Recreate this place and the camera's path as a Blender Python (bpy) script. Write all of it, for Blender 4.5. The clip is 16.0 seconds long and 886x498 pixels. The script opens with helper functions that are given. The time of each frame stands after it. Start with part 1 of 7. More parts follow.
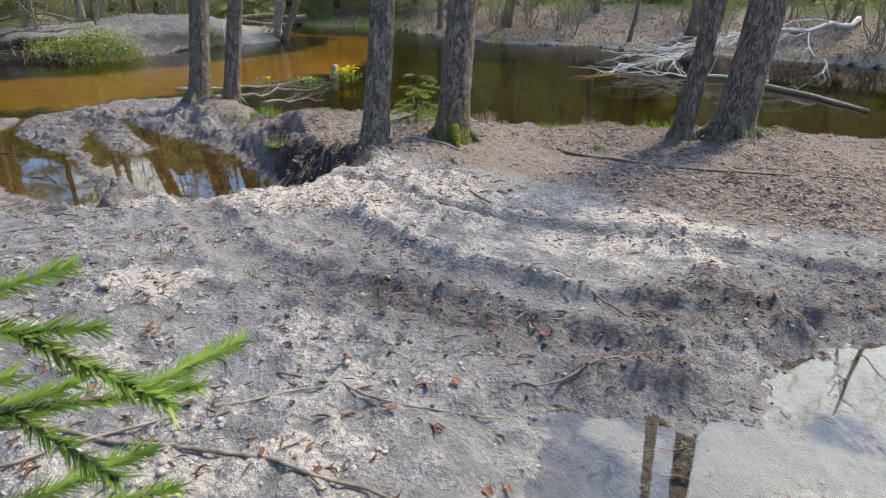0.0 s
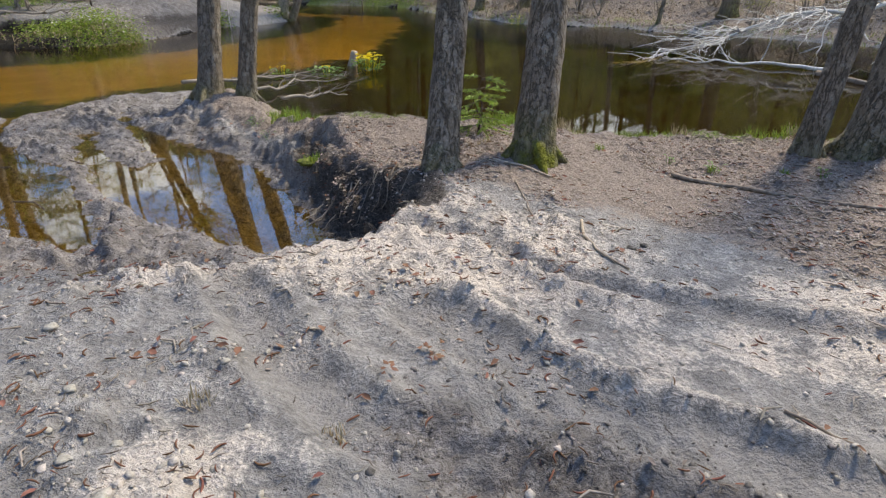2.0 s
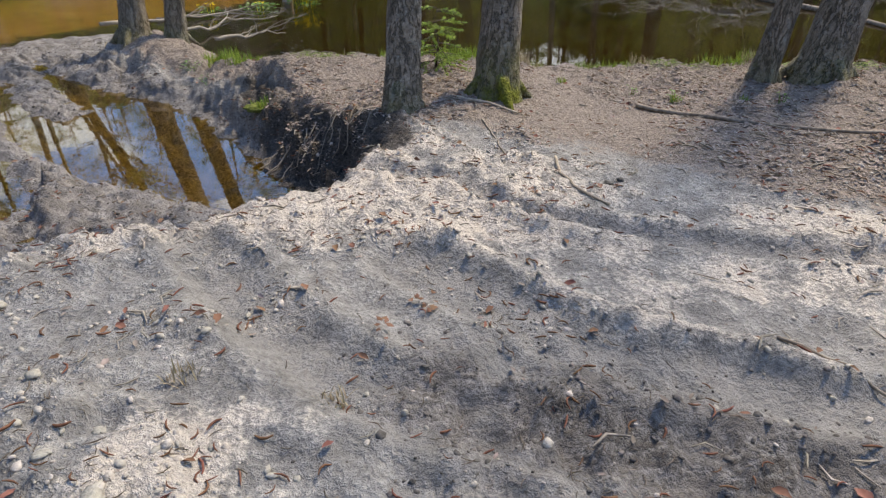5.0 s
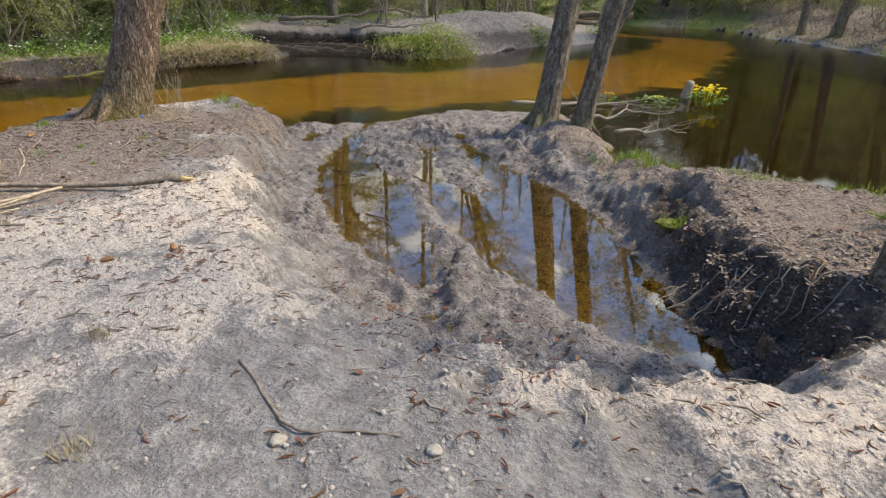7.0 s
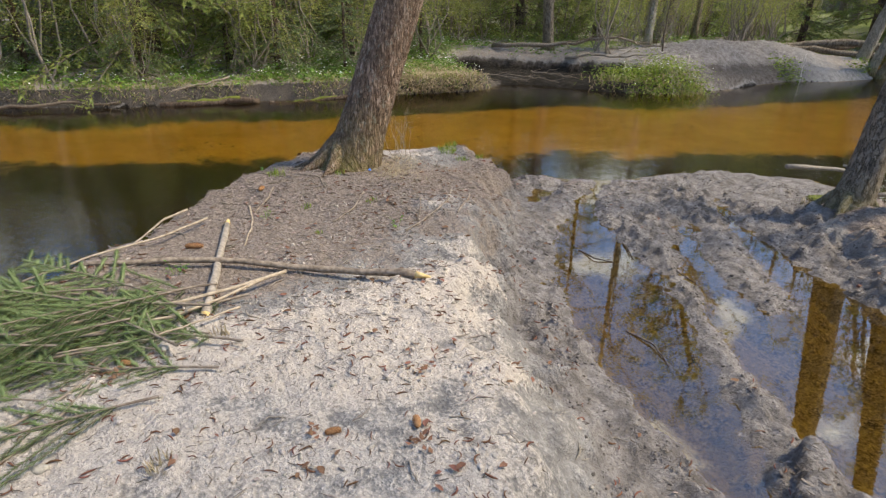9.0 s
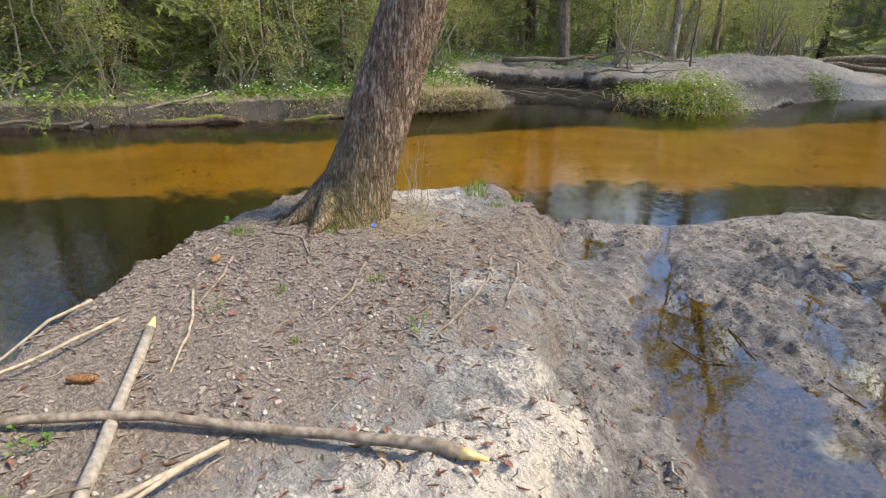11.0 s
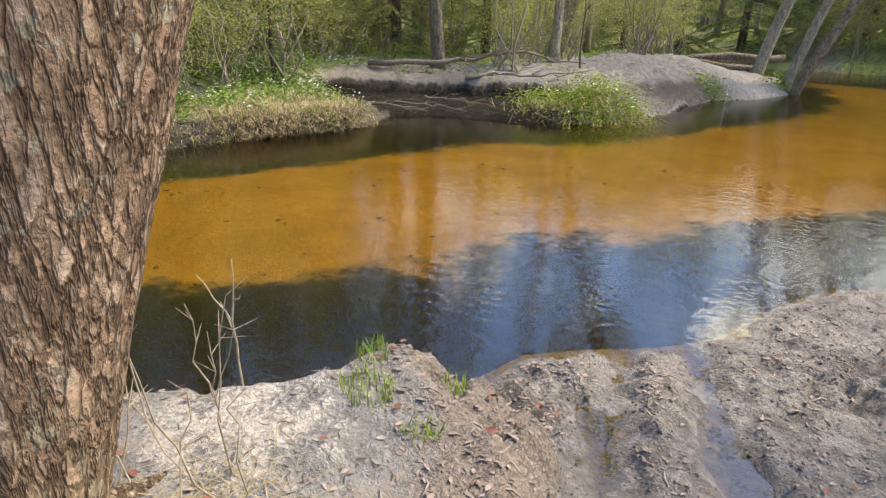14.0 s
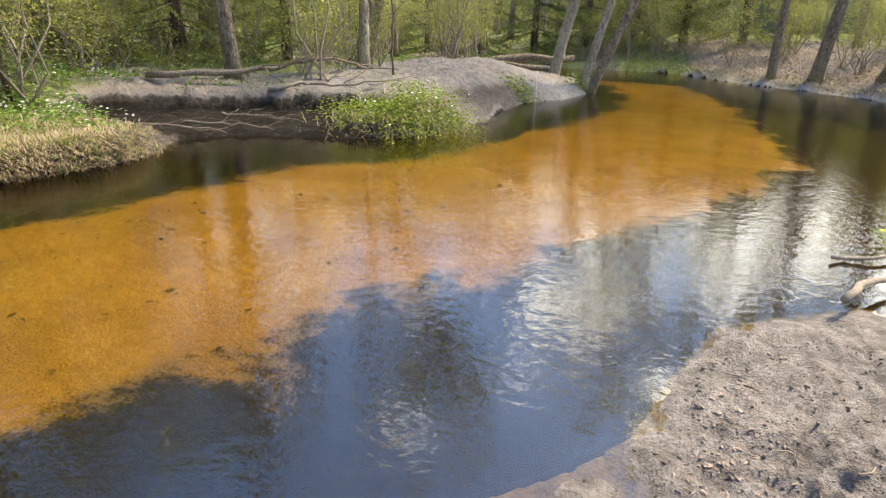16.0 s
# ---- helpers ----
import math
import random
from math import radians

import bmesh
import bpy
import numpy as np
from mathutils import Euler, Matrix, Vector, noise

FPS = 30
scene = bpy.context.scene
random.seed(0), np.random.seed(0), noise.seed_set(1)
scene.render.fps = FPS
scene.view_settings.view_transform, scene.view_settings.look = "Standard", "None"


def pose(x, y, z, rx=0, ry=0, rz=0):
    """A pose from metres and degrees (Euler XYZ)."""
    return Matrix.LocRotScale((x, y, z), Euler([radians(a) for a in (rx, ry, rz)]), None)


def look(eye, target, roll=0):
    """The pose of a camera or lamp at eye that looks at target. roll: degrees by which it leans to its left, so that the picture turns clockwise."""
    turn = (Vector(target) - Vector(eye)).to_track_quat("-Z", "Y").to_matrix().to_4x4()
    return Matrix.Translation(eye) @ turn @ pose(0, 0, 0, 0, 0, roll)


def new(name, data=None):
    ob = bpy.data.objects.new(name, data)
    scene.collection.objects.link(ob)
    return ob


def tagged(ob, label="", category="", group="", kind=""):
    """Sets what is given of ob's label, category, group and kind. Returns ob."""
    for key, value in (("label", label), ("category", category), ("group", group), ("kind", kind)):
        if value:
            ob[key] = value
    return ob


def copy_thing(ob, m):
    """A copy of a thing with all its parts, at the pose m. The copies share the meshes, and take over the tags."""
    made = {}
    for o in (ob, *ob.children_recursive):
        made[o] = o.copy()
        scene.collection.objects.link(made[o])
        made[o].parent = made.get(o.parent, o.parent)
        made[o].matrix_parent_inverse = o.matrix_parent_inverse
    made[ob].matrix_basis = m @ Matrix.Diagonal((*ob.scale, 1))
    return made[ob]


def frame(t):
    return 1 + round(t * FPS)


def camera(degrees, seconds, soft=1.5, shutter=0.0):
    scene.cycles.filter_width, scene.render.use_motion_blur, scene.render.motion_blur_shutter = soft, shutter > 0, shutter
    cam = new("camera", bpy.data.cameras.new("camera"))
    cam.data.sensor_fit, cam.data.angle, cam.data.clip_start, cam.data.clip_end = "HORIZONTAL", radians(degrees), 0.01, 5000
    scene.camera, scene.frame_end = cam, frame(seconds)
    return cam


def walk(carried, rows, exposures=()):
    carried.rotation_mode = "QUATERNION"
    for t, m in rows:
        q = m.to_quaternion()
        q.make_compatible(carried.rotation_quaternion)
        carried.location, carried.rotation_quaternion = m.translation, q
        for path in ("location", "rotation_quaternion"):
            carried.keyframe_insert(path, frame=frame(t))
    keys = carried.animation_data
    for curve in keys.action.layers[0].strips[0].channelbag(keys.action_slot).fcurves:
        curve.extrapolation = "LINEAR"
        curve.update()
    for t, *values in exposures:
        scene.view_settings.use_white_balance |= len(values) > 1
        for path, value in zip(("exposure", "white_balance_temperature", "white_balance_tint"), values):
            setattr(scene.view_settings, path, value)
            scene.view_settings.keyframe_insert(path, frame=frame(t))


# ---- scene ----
cam = camera(75.6, 16.0, soft=1.35)
PATH = [
    (0, (-0.033, 0.12, 2.039), (-0.044, 1.948, 1.227), 1.0),
    (0.5, (-0.113, 0.509, 2.067), (-0.167, 2.343, 1.271), 1.5),
    (1, (-0.395, 0.909, 2.093), (-0.535, 2.734, 1.288), 1.6),
    (1.5, (-0.586, 1.24, 2.092), (-0.69, 3.058, 1.265), 1.3),
    (2, (-0.72, 1.414, 2.079), (-0.734, 3.213, 1.205), 1.0),
    (2.5, (-0.777, 1.457, 2.049), (-0.706, 3.212, 1.092), 0.8),
    (3, (-0.841, 1.499, 2.004), (-0.686, 3.193, 0.952), 0.4),
    (3.2, (-0.861, 1.483, 2.004), (-0.681, 3.153, 0.918), 0.3),
    (5.3, (-0.886, 1.559, 2.051), (-0.734, 3.258, 1.007), 0.7),
    (5.5, (-0.898, 1.576, 2.062), (-0.835, 3.282, 1.021), 0.8),
    (6, (-0.994, 1.771, 2.039), (-1.226, 3.489, 1.041), 0.9),
    (6.5, (-1.263, 2.013, 2.076), (-1.796, 3.709, 1.159), 0.9),
    (7, (-1.728, 2.171, 2.118), (-2.581, 3.772, 1.277), 1.1),
    (7.5, (-2.08, 2.369, 2.152), (-3.158, 3.831, 1.317), 0.9),
    (8, (-2.442, 2.597, 2.286), (-3.658, 3.955, 1.462), 0.8),
    (8.5, (-2.856, 2.737, 2.29), (-4.127, 4.056, 1.487), 0.9),
    (9, (-3.198, 2.907, 2.313), (-4.524, 4.175, 1.514), 0.9),
    (9.2, (-3.346, 3.029, 2.302), (-4.676, 4.298, 1.514), 1.1),
    (11.3, (-4.941, 4.117, 2.113), (-6.274, 5.405, 1.363), 1.0),
    (11.5, (-5.113, 4.238, 2.112), (-6.432, 5.537, 1.354), 1.1),
    (12, (-5.466, 4.602, 2.023), (-6.73, 5.948, 1.254), 1.3),
    (12.5, (-5.851, 5.01, 2.021), (-7.057, 6.411, 1.256), 1.2),
    (13, (-6.301, 5.399, 2.029), (-7.477, 6.833, 1.281), 1.2),
    (13.5, (-6.611, 5.819, 2.015), (-7.713, 7.315, 1.276), 1.2),
    (14, (-6.903, 6.259, 2.009), (-7.907, 7.821, 1.265), 1.2),
    (14.5, (-7.262, 6.696, 2.017), (-8.185, 8.304, 1.267), 1.2),
    (15, (-7.441, 7.068, 1.998), (-8.211, 8.752, 1.242), 1.2),
    (15.5, (-7.504, 7.375, 2.015), (-8.066, 9.154, 1.294), 1.0),
    (16, (-7.586, 7.477, 2.06), (-8.045, 9.283, 1.332), 1.2),
]
walk(cam, [(t, look(eye, target, roll)) for t, eye, target, roll in PATH], [(0.0, 0.15, 7850, 7), (1.0, 0.12, 8100, 8), (6.0, 0.08, 8500, 8.5), (8.0, 0.06, 8900, 9), (9.2, 0.04, 8600, 8.5), (11.5, 0.38, 8500, 7), (12.5, 0.46, 8650, 7), (13.0, 0.52, 8900, 8), (14.5, 0.60, 9400, 9), (16.0, 0.77, 10000, 9.5)])

# ---- light: a bright spring sun behind thin cloud, and the sky ----
SUN_AZIMUTH, SUN_HEIGHT = 45.0, 54.0
world = bpy.data.worlds.new("spring_sky")
scene.world = world
world.use_nodes = True
wn = world.node_tree
wn.nodes.clear()
sky = wn.nodes.new("ShaderNodeTexSky")
sky.sky_type, sky.sun_disc = "NISHITA", False
sky.sun_elevation, sky.sun_rotation = radians(SUN_HEIGHT), radians(90 - SUN_AZIMUTH)
sky.air_density, sky.dust_density = 1.0, 1.5
w_coord = wn.nodes.new("ShaderNodeTexCoord")
w_map = wn.nodes.new("ShaderNodeMapping")
w_map.inputs["Scale"].default_value = (1.0, 1.0, 1.9)
w_map.inputs["Location"].default_value = (0.35, 0.1, 0.0)
w_noise = wn.nodes.new("ShaderNodeTexNoise")
w_noise.inputs["Scale"].default_value = 5.6
w_noise.inputs["Detail"].default_value = 7.0
w_ramp = wn.nodes.new("ShaderNodeValToRGB")
w_ramp.color_ramp.elements[0].position, w_ramp.color_ramp.elements[1].position = 0.505, 0.575
# cloud is brightest towards the sun
w_dot = wn.nodes.new("ShaderNodeVectorMath")
w_dot.operation = "DOT_PRODUCT"
w_pow = wn.nodes.new("ShaderNodeMath")
w_pow.operation, w_pow.inputs[1].default_value = "POWER", 2.0
w_scale = wn.nodes.new("ShaderNodeMapRange")
w_scale.inputs["To Min"].default_value, w_scale.inputs["To Max"].default_value = 9.0, 32.0
w_cloud = wn.nodes.new("ShaderNodeMixRGB")
w_cloud.blend_type = "MULTIPLY"
w_cloud.inputs["Fac"].default_value = 1.0
w_cloud.inputs["Color2"].default_value = (0.82, 0.96, 1.20, 1)
w_mix = wn.nodes.new("ShaderNodeMixRGB")
w_bg = wn.nodes.new("ShaderNodeBackground")
w_bg.inputs["Strength"].default_value = 0.138
w_out = wn.nodes.new("ShaderNodeOutputWorld")
_az, _el = radians(SUN_AZIMUTH), radians(SUN_HEIGHT)
SUN_DIR = Vector((math.cos(_az) * math.cos(_el), math.sin(_az) * math.cos(_el), math.sin(_el)))
w_dot.inputs[1].default_value = SUN_DIR
wn.links.new(w_coord.outputs["Generated"], w_map.inputs["Vector"])
wn.links.new(w_coord.outputs["Generated"], w_dot.inputs[0])
w_max = wn.nodes.new("ShaderNodeMath")
w_max.operation, w_max.inputs[1].default_value = "MAXIMUM", 0.0
wn.links.new(w_dot.outputs["Value"], w_max.inputs[0])
wn.links.new(w_max.outputs[0], w_pow.inputs[0])
wn.links.new(w_pow.outputs[0], w_scale.inputs["Value"])
wn.links.new(w_scale.outputs["Result"], w_cloud.inputs["Color1"])
wn.links.new(w_map.outputs["Vector"], w_noise.inputs["Vector"])
# more cloud low down and round the sun, clear blue higher up
w_sep = wn.nodes.new("ShaderNodeSeparateXYZ")
w_low = wn.nodes.new("ShaderNodeMath")
w_low.operation, w_low.inputs[1].default_value, w_low.inputs[2].default_value = "MULTIPLY_ADD", -0.72, 0.275
w_add = wn.nodes.new("ShaderNodeMath")
wn.links.new(w_coord.outputs["Generated"], w_sep.inputs["Vector"])
wn.links.new(w_sep.outputs["Z"], w_low.inputs[0])
w_near, w_veil = wn.nodes.new("ShaderNodeMath"), wn.nodes.new("ShaderNodeMath")
w_near.operation, w_veil.operation, w_veil.inputs[1].default_value = "MULTIPLY", "MULTIPLY_ADD", 0.22
wn.links.new(w_pow.outputs[0], w_near.inputs[0])
wn.links.new(w_pow.outputs[0], w_near.inputs[1])
wn.links.new(w_near.outputs[0], w_veil.inputs[0])
wn.links.new(w_low.outputs[0], w_veil.inputs[2])
wn.links.new(w_veil.outputs[0], w_add.inputs[0])
wn.links.new(w_noise.outputs["Fac"], w_add.inputs[1])
wn.links.new(w_add.outputs[0], w_ramp.inputs["Fac"])
wn.links.new(w_ramp.outputs["Color"], w_mix.inputs["Fac"])
w_blue = wn.nodes.new("ShaderNodeMixRGB")
w_blue.blend_type = "MULTIPLY"
w_blue.inputs["Fac"].default_value = 1.0
w_blue.inputs["Color2"].default_value = (1.2, 1.78, 2.7, 1)
wn.links.new(sky.outputs["Color"], w_blue.inputs["Color1"])
wn.links.new(w_blue.outputs["Color"], w_mix.inputs["Color1"])
wn.links.new(w_cloud.outputs["Color"], w_mix.inputs["Color2"])
wn.links.new(w_mix.outputs["Color"], w_bg.inputs["Color"])
wn.links.new(w_bg.outputs["Background"], w_out.inputs["Surface"])

sun = new("sun", bpy.data.lights.new("sun", "SUN"))
sun.data.energy, sun.data.angle, sun.data.color = 5.0, radians(8.0), (1.0, 0.94, 0.86)
sun.matrix_world = look(SUN_DIR * 60, (0, 0, 0))

# ---- numbers for the plan (metres; the water stands at z = 0) ----
NEAR = [(-60, -60), (-16, -14), (-9, -3), (-7.2, 1.6), (-7.45, 2.6), (-7.9, 3.45), (-8.5, 4.3), (-8.9, 4.9), (-9.3, 5.6), (-9.6, 6.5),
        (-9.5, 7.2), (-9.15, 7.6), (-8.75, 7.95), (-8.7, 8.3), (-8.4, 8.6), (-8.3, 8.9), (-8.2, 9.25), (-7.95, 9.5), (-7.5, 9.85), (-7.2, 10.2),
        (-6.9, 10.9), (-6.5, 11.7), (-6.0, 12.0), (-5.3, 12.4), (-4.6, 12.0), (-3.9, 11.3), (-3.4, 10.6), (-3.35, 9.9), (-2.9, 9.15), (-2.0, 8.55),
        (-1.3, 8.35), (-0.5, 8.25), (0.5, 7.95), (1.9, 7.9), (3.1, 7.75), (4.0, 7.5), (7, 6.9), (12, 6), (30, 4), (60, 0), (60, -60)]
WEST = [(-80, -40), (-34, -8), (-19.2, 4.6), (-17.6, 6.45), (-17.2, 8.0), (-15.9, 10.5), (-15.25, 12.4), (-14.95, 13.3), (-14.5, 14.5), (-14.5, 15.4),
        (-14.9, 16.3), (-14.3, 17.2), (-13.3, 17.4), (-12.1, 17.6), (-11.1, 18.4), (-10.5, 19.5), (-9.95, 21.3), (-9.9, 23.0), (-9.6, 24.8), (-8.6, 25.9),
        (-7.9, 28.0), (-8.1, 30.5), (-9.8, 33.5), (-14, 36.0), (-24, 38.0), (-60, 42), (-90, 40)]
NORTH = [(-90, 49), (-30, 45), (-14, 42), (-7, 41), (-3.6, 39.6), (-1.6, 35), (0.1, 33), (1.9, 29.3), (4.4, 28.2), (6.2, 28.6),
         (7.7, 26.2), (11, 24.5), (14, 21.5), (17, 17), (24, 14), (40, 12), (70, 12), (90, 90), (-90, 90)]
FLAT = [(-9.0, 10.2), (-8.75, 8.75), (-8.2, 8.35), (-7.7, 8.2), (-7.25, 7.75), (-6.75, 7.2), (-6.1, 6.35), (-5.4, 5.85), (-4.8, 5.5), (-4.0, 5.05), (-3.2, 4.95),
        (-2.5, 5.05), (-1.9, 5.15), (-1.25, 5.15), (-1.2, 5.5), (-1.6, 6.1), (-2.0, 6.75), (-2.55, 7.5), (-3.3, 8.3), (-4.3, 9.2), (-5.0, 10.3),
        (-5.1, 11.2), (-4.6, 12.6), (-6, 13.5), (-8.5, 11.5)]
POOL_L = [(-7.45, 10.1), (-7.05, 9.0), (-6.75, 8.3), (-6.5, 7.7), (-5.9, 6.85), (-5.3, 6.35), (-4.7, 5.9), (-4.2, 5.65), (-3.85, 5.45), (-3.55, 5.45),
          (-3.75, 5.95), (-4.1, 6.35), (-4.5, 6.85), (-4.85, 7.3), (-5.15, 7.65), (-5.6, 7.9), (-6.0, 8.2), (-6.5, 8.6), (-6.9, 9.15), (-7.25, 10.1)]
POOL_R = [(-5.85, 9.25), (-5.55, 8.5), (-5.2, 7.95), (-4.8, 7.45), (-4.4, 6.95), (-4.05, 6.6), (-3.6, 6.2), (-3.3, 6.03), (-2.8, 5.8), (-2.36, 5.53),
          (-2.0, 5.42), (-1.68, 5.42), (-1.45, 5.55), (-1.7, 5.85), (-1.95, 6.2), (-2.25, 6.75), (-2.55, 7.15), (-2.95, 7.8), (-3.7, 8.45), (-4.3, 8.8),
          (-5.2, 9.55), (-5.9, 10.4), (-5.8, 10.0), (-4.95, 8.85), (-4.25, 8.0), (-4.25, 7.65), (-4.7, 7.95), (-5.2, 8.5), (-5.65, 9.2)]
POOL_S = [(-7.7, 8.9), (-7.4, 8.3), (-7.25, 8.5), (-7.45, 9.0)]
PUDDLE = [(0.15, 1.2), (0.3, 1.75), (0.45, 1.97), (0.75, 1.97), (1.1, 1.9), (1.4, 2.1), (1.52, 2.3), (1.9, 2.52), (2.6, 2.55), (3.0, 1.9),
          (2.2, 1.2), (1.2, 0.8), (0.5, 0.85)]
SANDBED = [(-40, -16), (-22, -2.5), (-15.2, 3.7), (-13.2, 6.0), (-12.0, 8.0), (-11.2, 9.1), (-10.6, 9.9), (-9.7, 10.5), (-9.2, 11.7), (-8.2, 12.9),
           (-7.0, 14.5), (-5.9, 15.6), (-4.9, 17.0), (-3.6, 19.4), (-3.1, 21.5), (-2.9, 25), (-2.7, 30), (-3.7, 38), (-14, 41), (-40, 45),
           (-40, 42), (-16, 38), (-7.2, 36), (-6.8, 31), (-7.5, 26), (-9.1, 22.8), (-10.4, 20.1), (-12.5, 18.2), (-13.4, 15.6), (-14.1, 13.9),
           (-15.2, 11.8), (-16.5, 10.0), (-18.6, 6.8), (-20.4, 4.6), (-30, -6)]
PUDDLE_Z = 0.47
# the face dug out of the bank: dark earth, its shade painted in too
CUT = [(-2.25, 6.9), (-1.62, 5.8), (-1.42, 5.3), (-1.12, 5.0), (-0.72, 5.2), (-0.82, 5.85), (-1.2, 6.05), (-1.55, 6.25), (-2.0, 6.75)]
# the churned strip above the puddle
CHURN = [(-0.6, 2.85), (-0.05, 2.63), (0.28, 2.48), (0.64, 2.32), (1.0, 2.3), (1.15, 2.7), (1.82, 2.82), (2.6, 3.0)]


def sd_poly(x, y, poly):
    """Distance to a polygon's edge, negative inside."""
    best = np.full(x.shape, 1e18)
    inside = np.zeros(x.shape, bool)
    for (x0, y0), (x1, y1) in zip(poly, poly[1:] + poly[:1]):
        ex, ey = x1 - x0, y1 - y0
        wx, wy = x - x0, y - y0
        k = np.clip((wx * ex + wy * ey) / (ex * ex + ey * ey), 0, 1)
        best = np.minimum(best, (wx - ex * k) ** 2 + (wy - ey * k) ** 2)
        cross = (y0 > y) != (y1 > y)
        if ey:
            inside ^= cross & (x < x0 + ex * (y - y0) / ey)
    d = np.sqrt(best)
    return np.where(inside, -d, d)


def sd_line(x, y, line):
    best = np.full(x.shape, 1e18)
    for (x0, y0), (x1, y1) in zip(line, line[1:]):
        ex, ey = x1 - x0, y1 - y0
        wx, wy = x - x0, y - y0
        k = np.clip((wx * ex + wy * ey) / (ex * ex + ey * ey), 0, 1)
        best = np.minimum(best, (wx - ex * k) ** 2 + (wy - ey * k) ** 2)
    return np.sqrt(best)


_rng = np.random.RandomState(7)
_perm = np.tile(_rng.permutation(512), 2)
_gx, _gy = np.cos(np.arange(512) * 2.399), np.sin(np.arange(512) * 2.399)


def perlin(x, y):
    xi, yi = np.floor(x).astype(int), np.floor(y).astype(int)
    xf, yf = x - xi, y - yi
    u, v = xf * xf * xf * (xf * (xf * 6 - 15) + 10), yf * yf * yf * (yf * (yf * 6 - 15) + 10)

    def g(i, j):
        h = _perm[(_perm[(xi + i) & 511] + yi + j) & 511]
        return _gx[h] * (xf - i) + _gy[h] * (yf - j)
    a, b = g(0, 0) + u * (g(1, 0) - g(0, 0)), g(0, 1) + u * (g(1, 1) - g(0, 1))
    return (a + v * (b - a)) * 1.5


def fbm(x, y, size, octaves=4, gain=0.5):
    total, amp = np.zeros(x.shape), 1.0
    for i in range(octaves):
        f = 2 ** i / size
        total += amp * perlin(x * f + 17.3 * i, y * f + 9.1 * i)
        amp *= gain
    return total


def step(a, b, v):
    k = np.clip((v - a) / (b - a), 0, 1)
    return k * k * (3 - 2 * k)


def bell(x, y, cx, cy, r):
    return np.exp(-((x - cx) ** 2 + (y - cy) ** 2) / (r * r))


# tyre grooves pressed into the sand: line, depth, half width
GROOVES = [
    ([(-2.1, 4.5), (-1.8, 3.94), (-1.48, 3.45), (-1.22, 3.18), (-1.0, 2.95), (-0.76, 2.83), (-0.45, 2.7), (0.2, 2.5), (0.9, 2.3)], 0.045, 0.13),
    ([(-1.0, 4.85), (-0.77, 4.68), (-0.5, 4.6), (-0.35, 4.33), (-0.14, 4.14), (0.1, 4.05), (0.6, 3.9), (1.4, 3.6), (2.6, 3.1)], 0.045, 0.09),
    ([(-0.85, 3.75), (-0.52, 3.42), (-0.33, 3.22), (-0.08, 3.02), (0.26, 2.92), (0.6, 2.78), (1.3, 2.6), (2.4, 2.7)], 0.035, 0.14),
    ([(-3.7, 5.55), (-3.4, 5.15), (-3.05, 4.75)], 0.055, 0.12),
    ([(-7.5, 8.9), (-7.7, 9.7)], 0.05, 0.14),
]
# sand squeezed up beside the wheels: line, height, half width
RIDGES = [
    ([(-0.7, 3.95), (-0.38, 3.62), (-0.2, 3.43), (0.0, 3.25), (0.26, 3.15), (0.47, 3.06), (0.62, 2.93), (1.2, 2.78)], 0.055, 0.055),
    ([(-0.95, 4.55), (-0.55, 4.4), (-0.3, 4.12), (-0.1, 3.98), (0.3, 3.85)], 0.035, 0.07),
    ([(-1.75, 3.4), (-1.5, 3.1), (-1.25, 2.8), (-1.0, 2.6)], 0.035, 0.07),
]


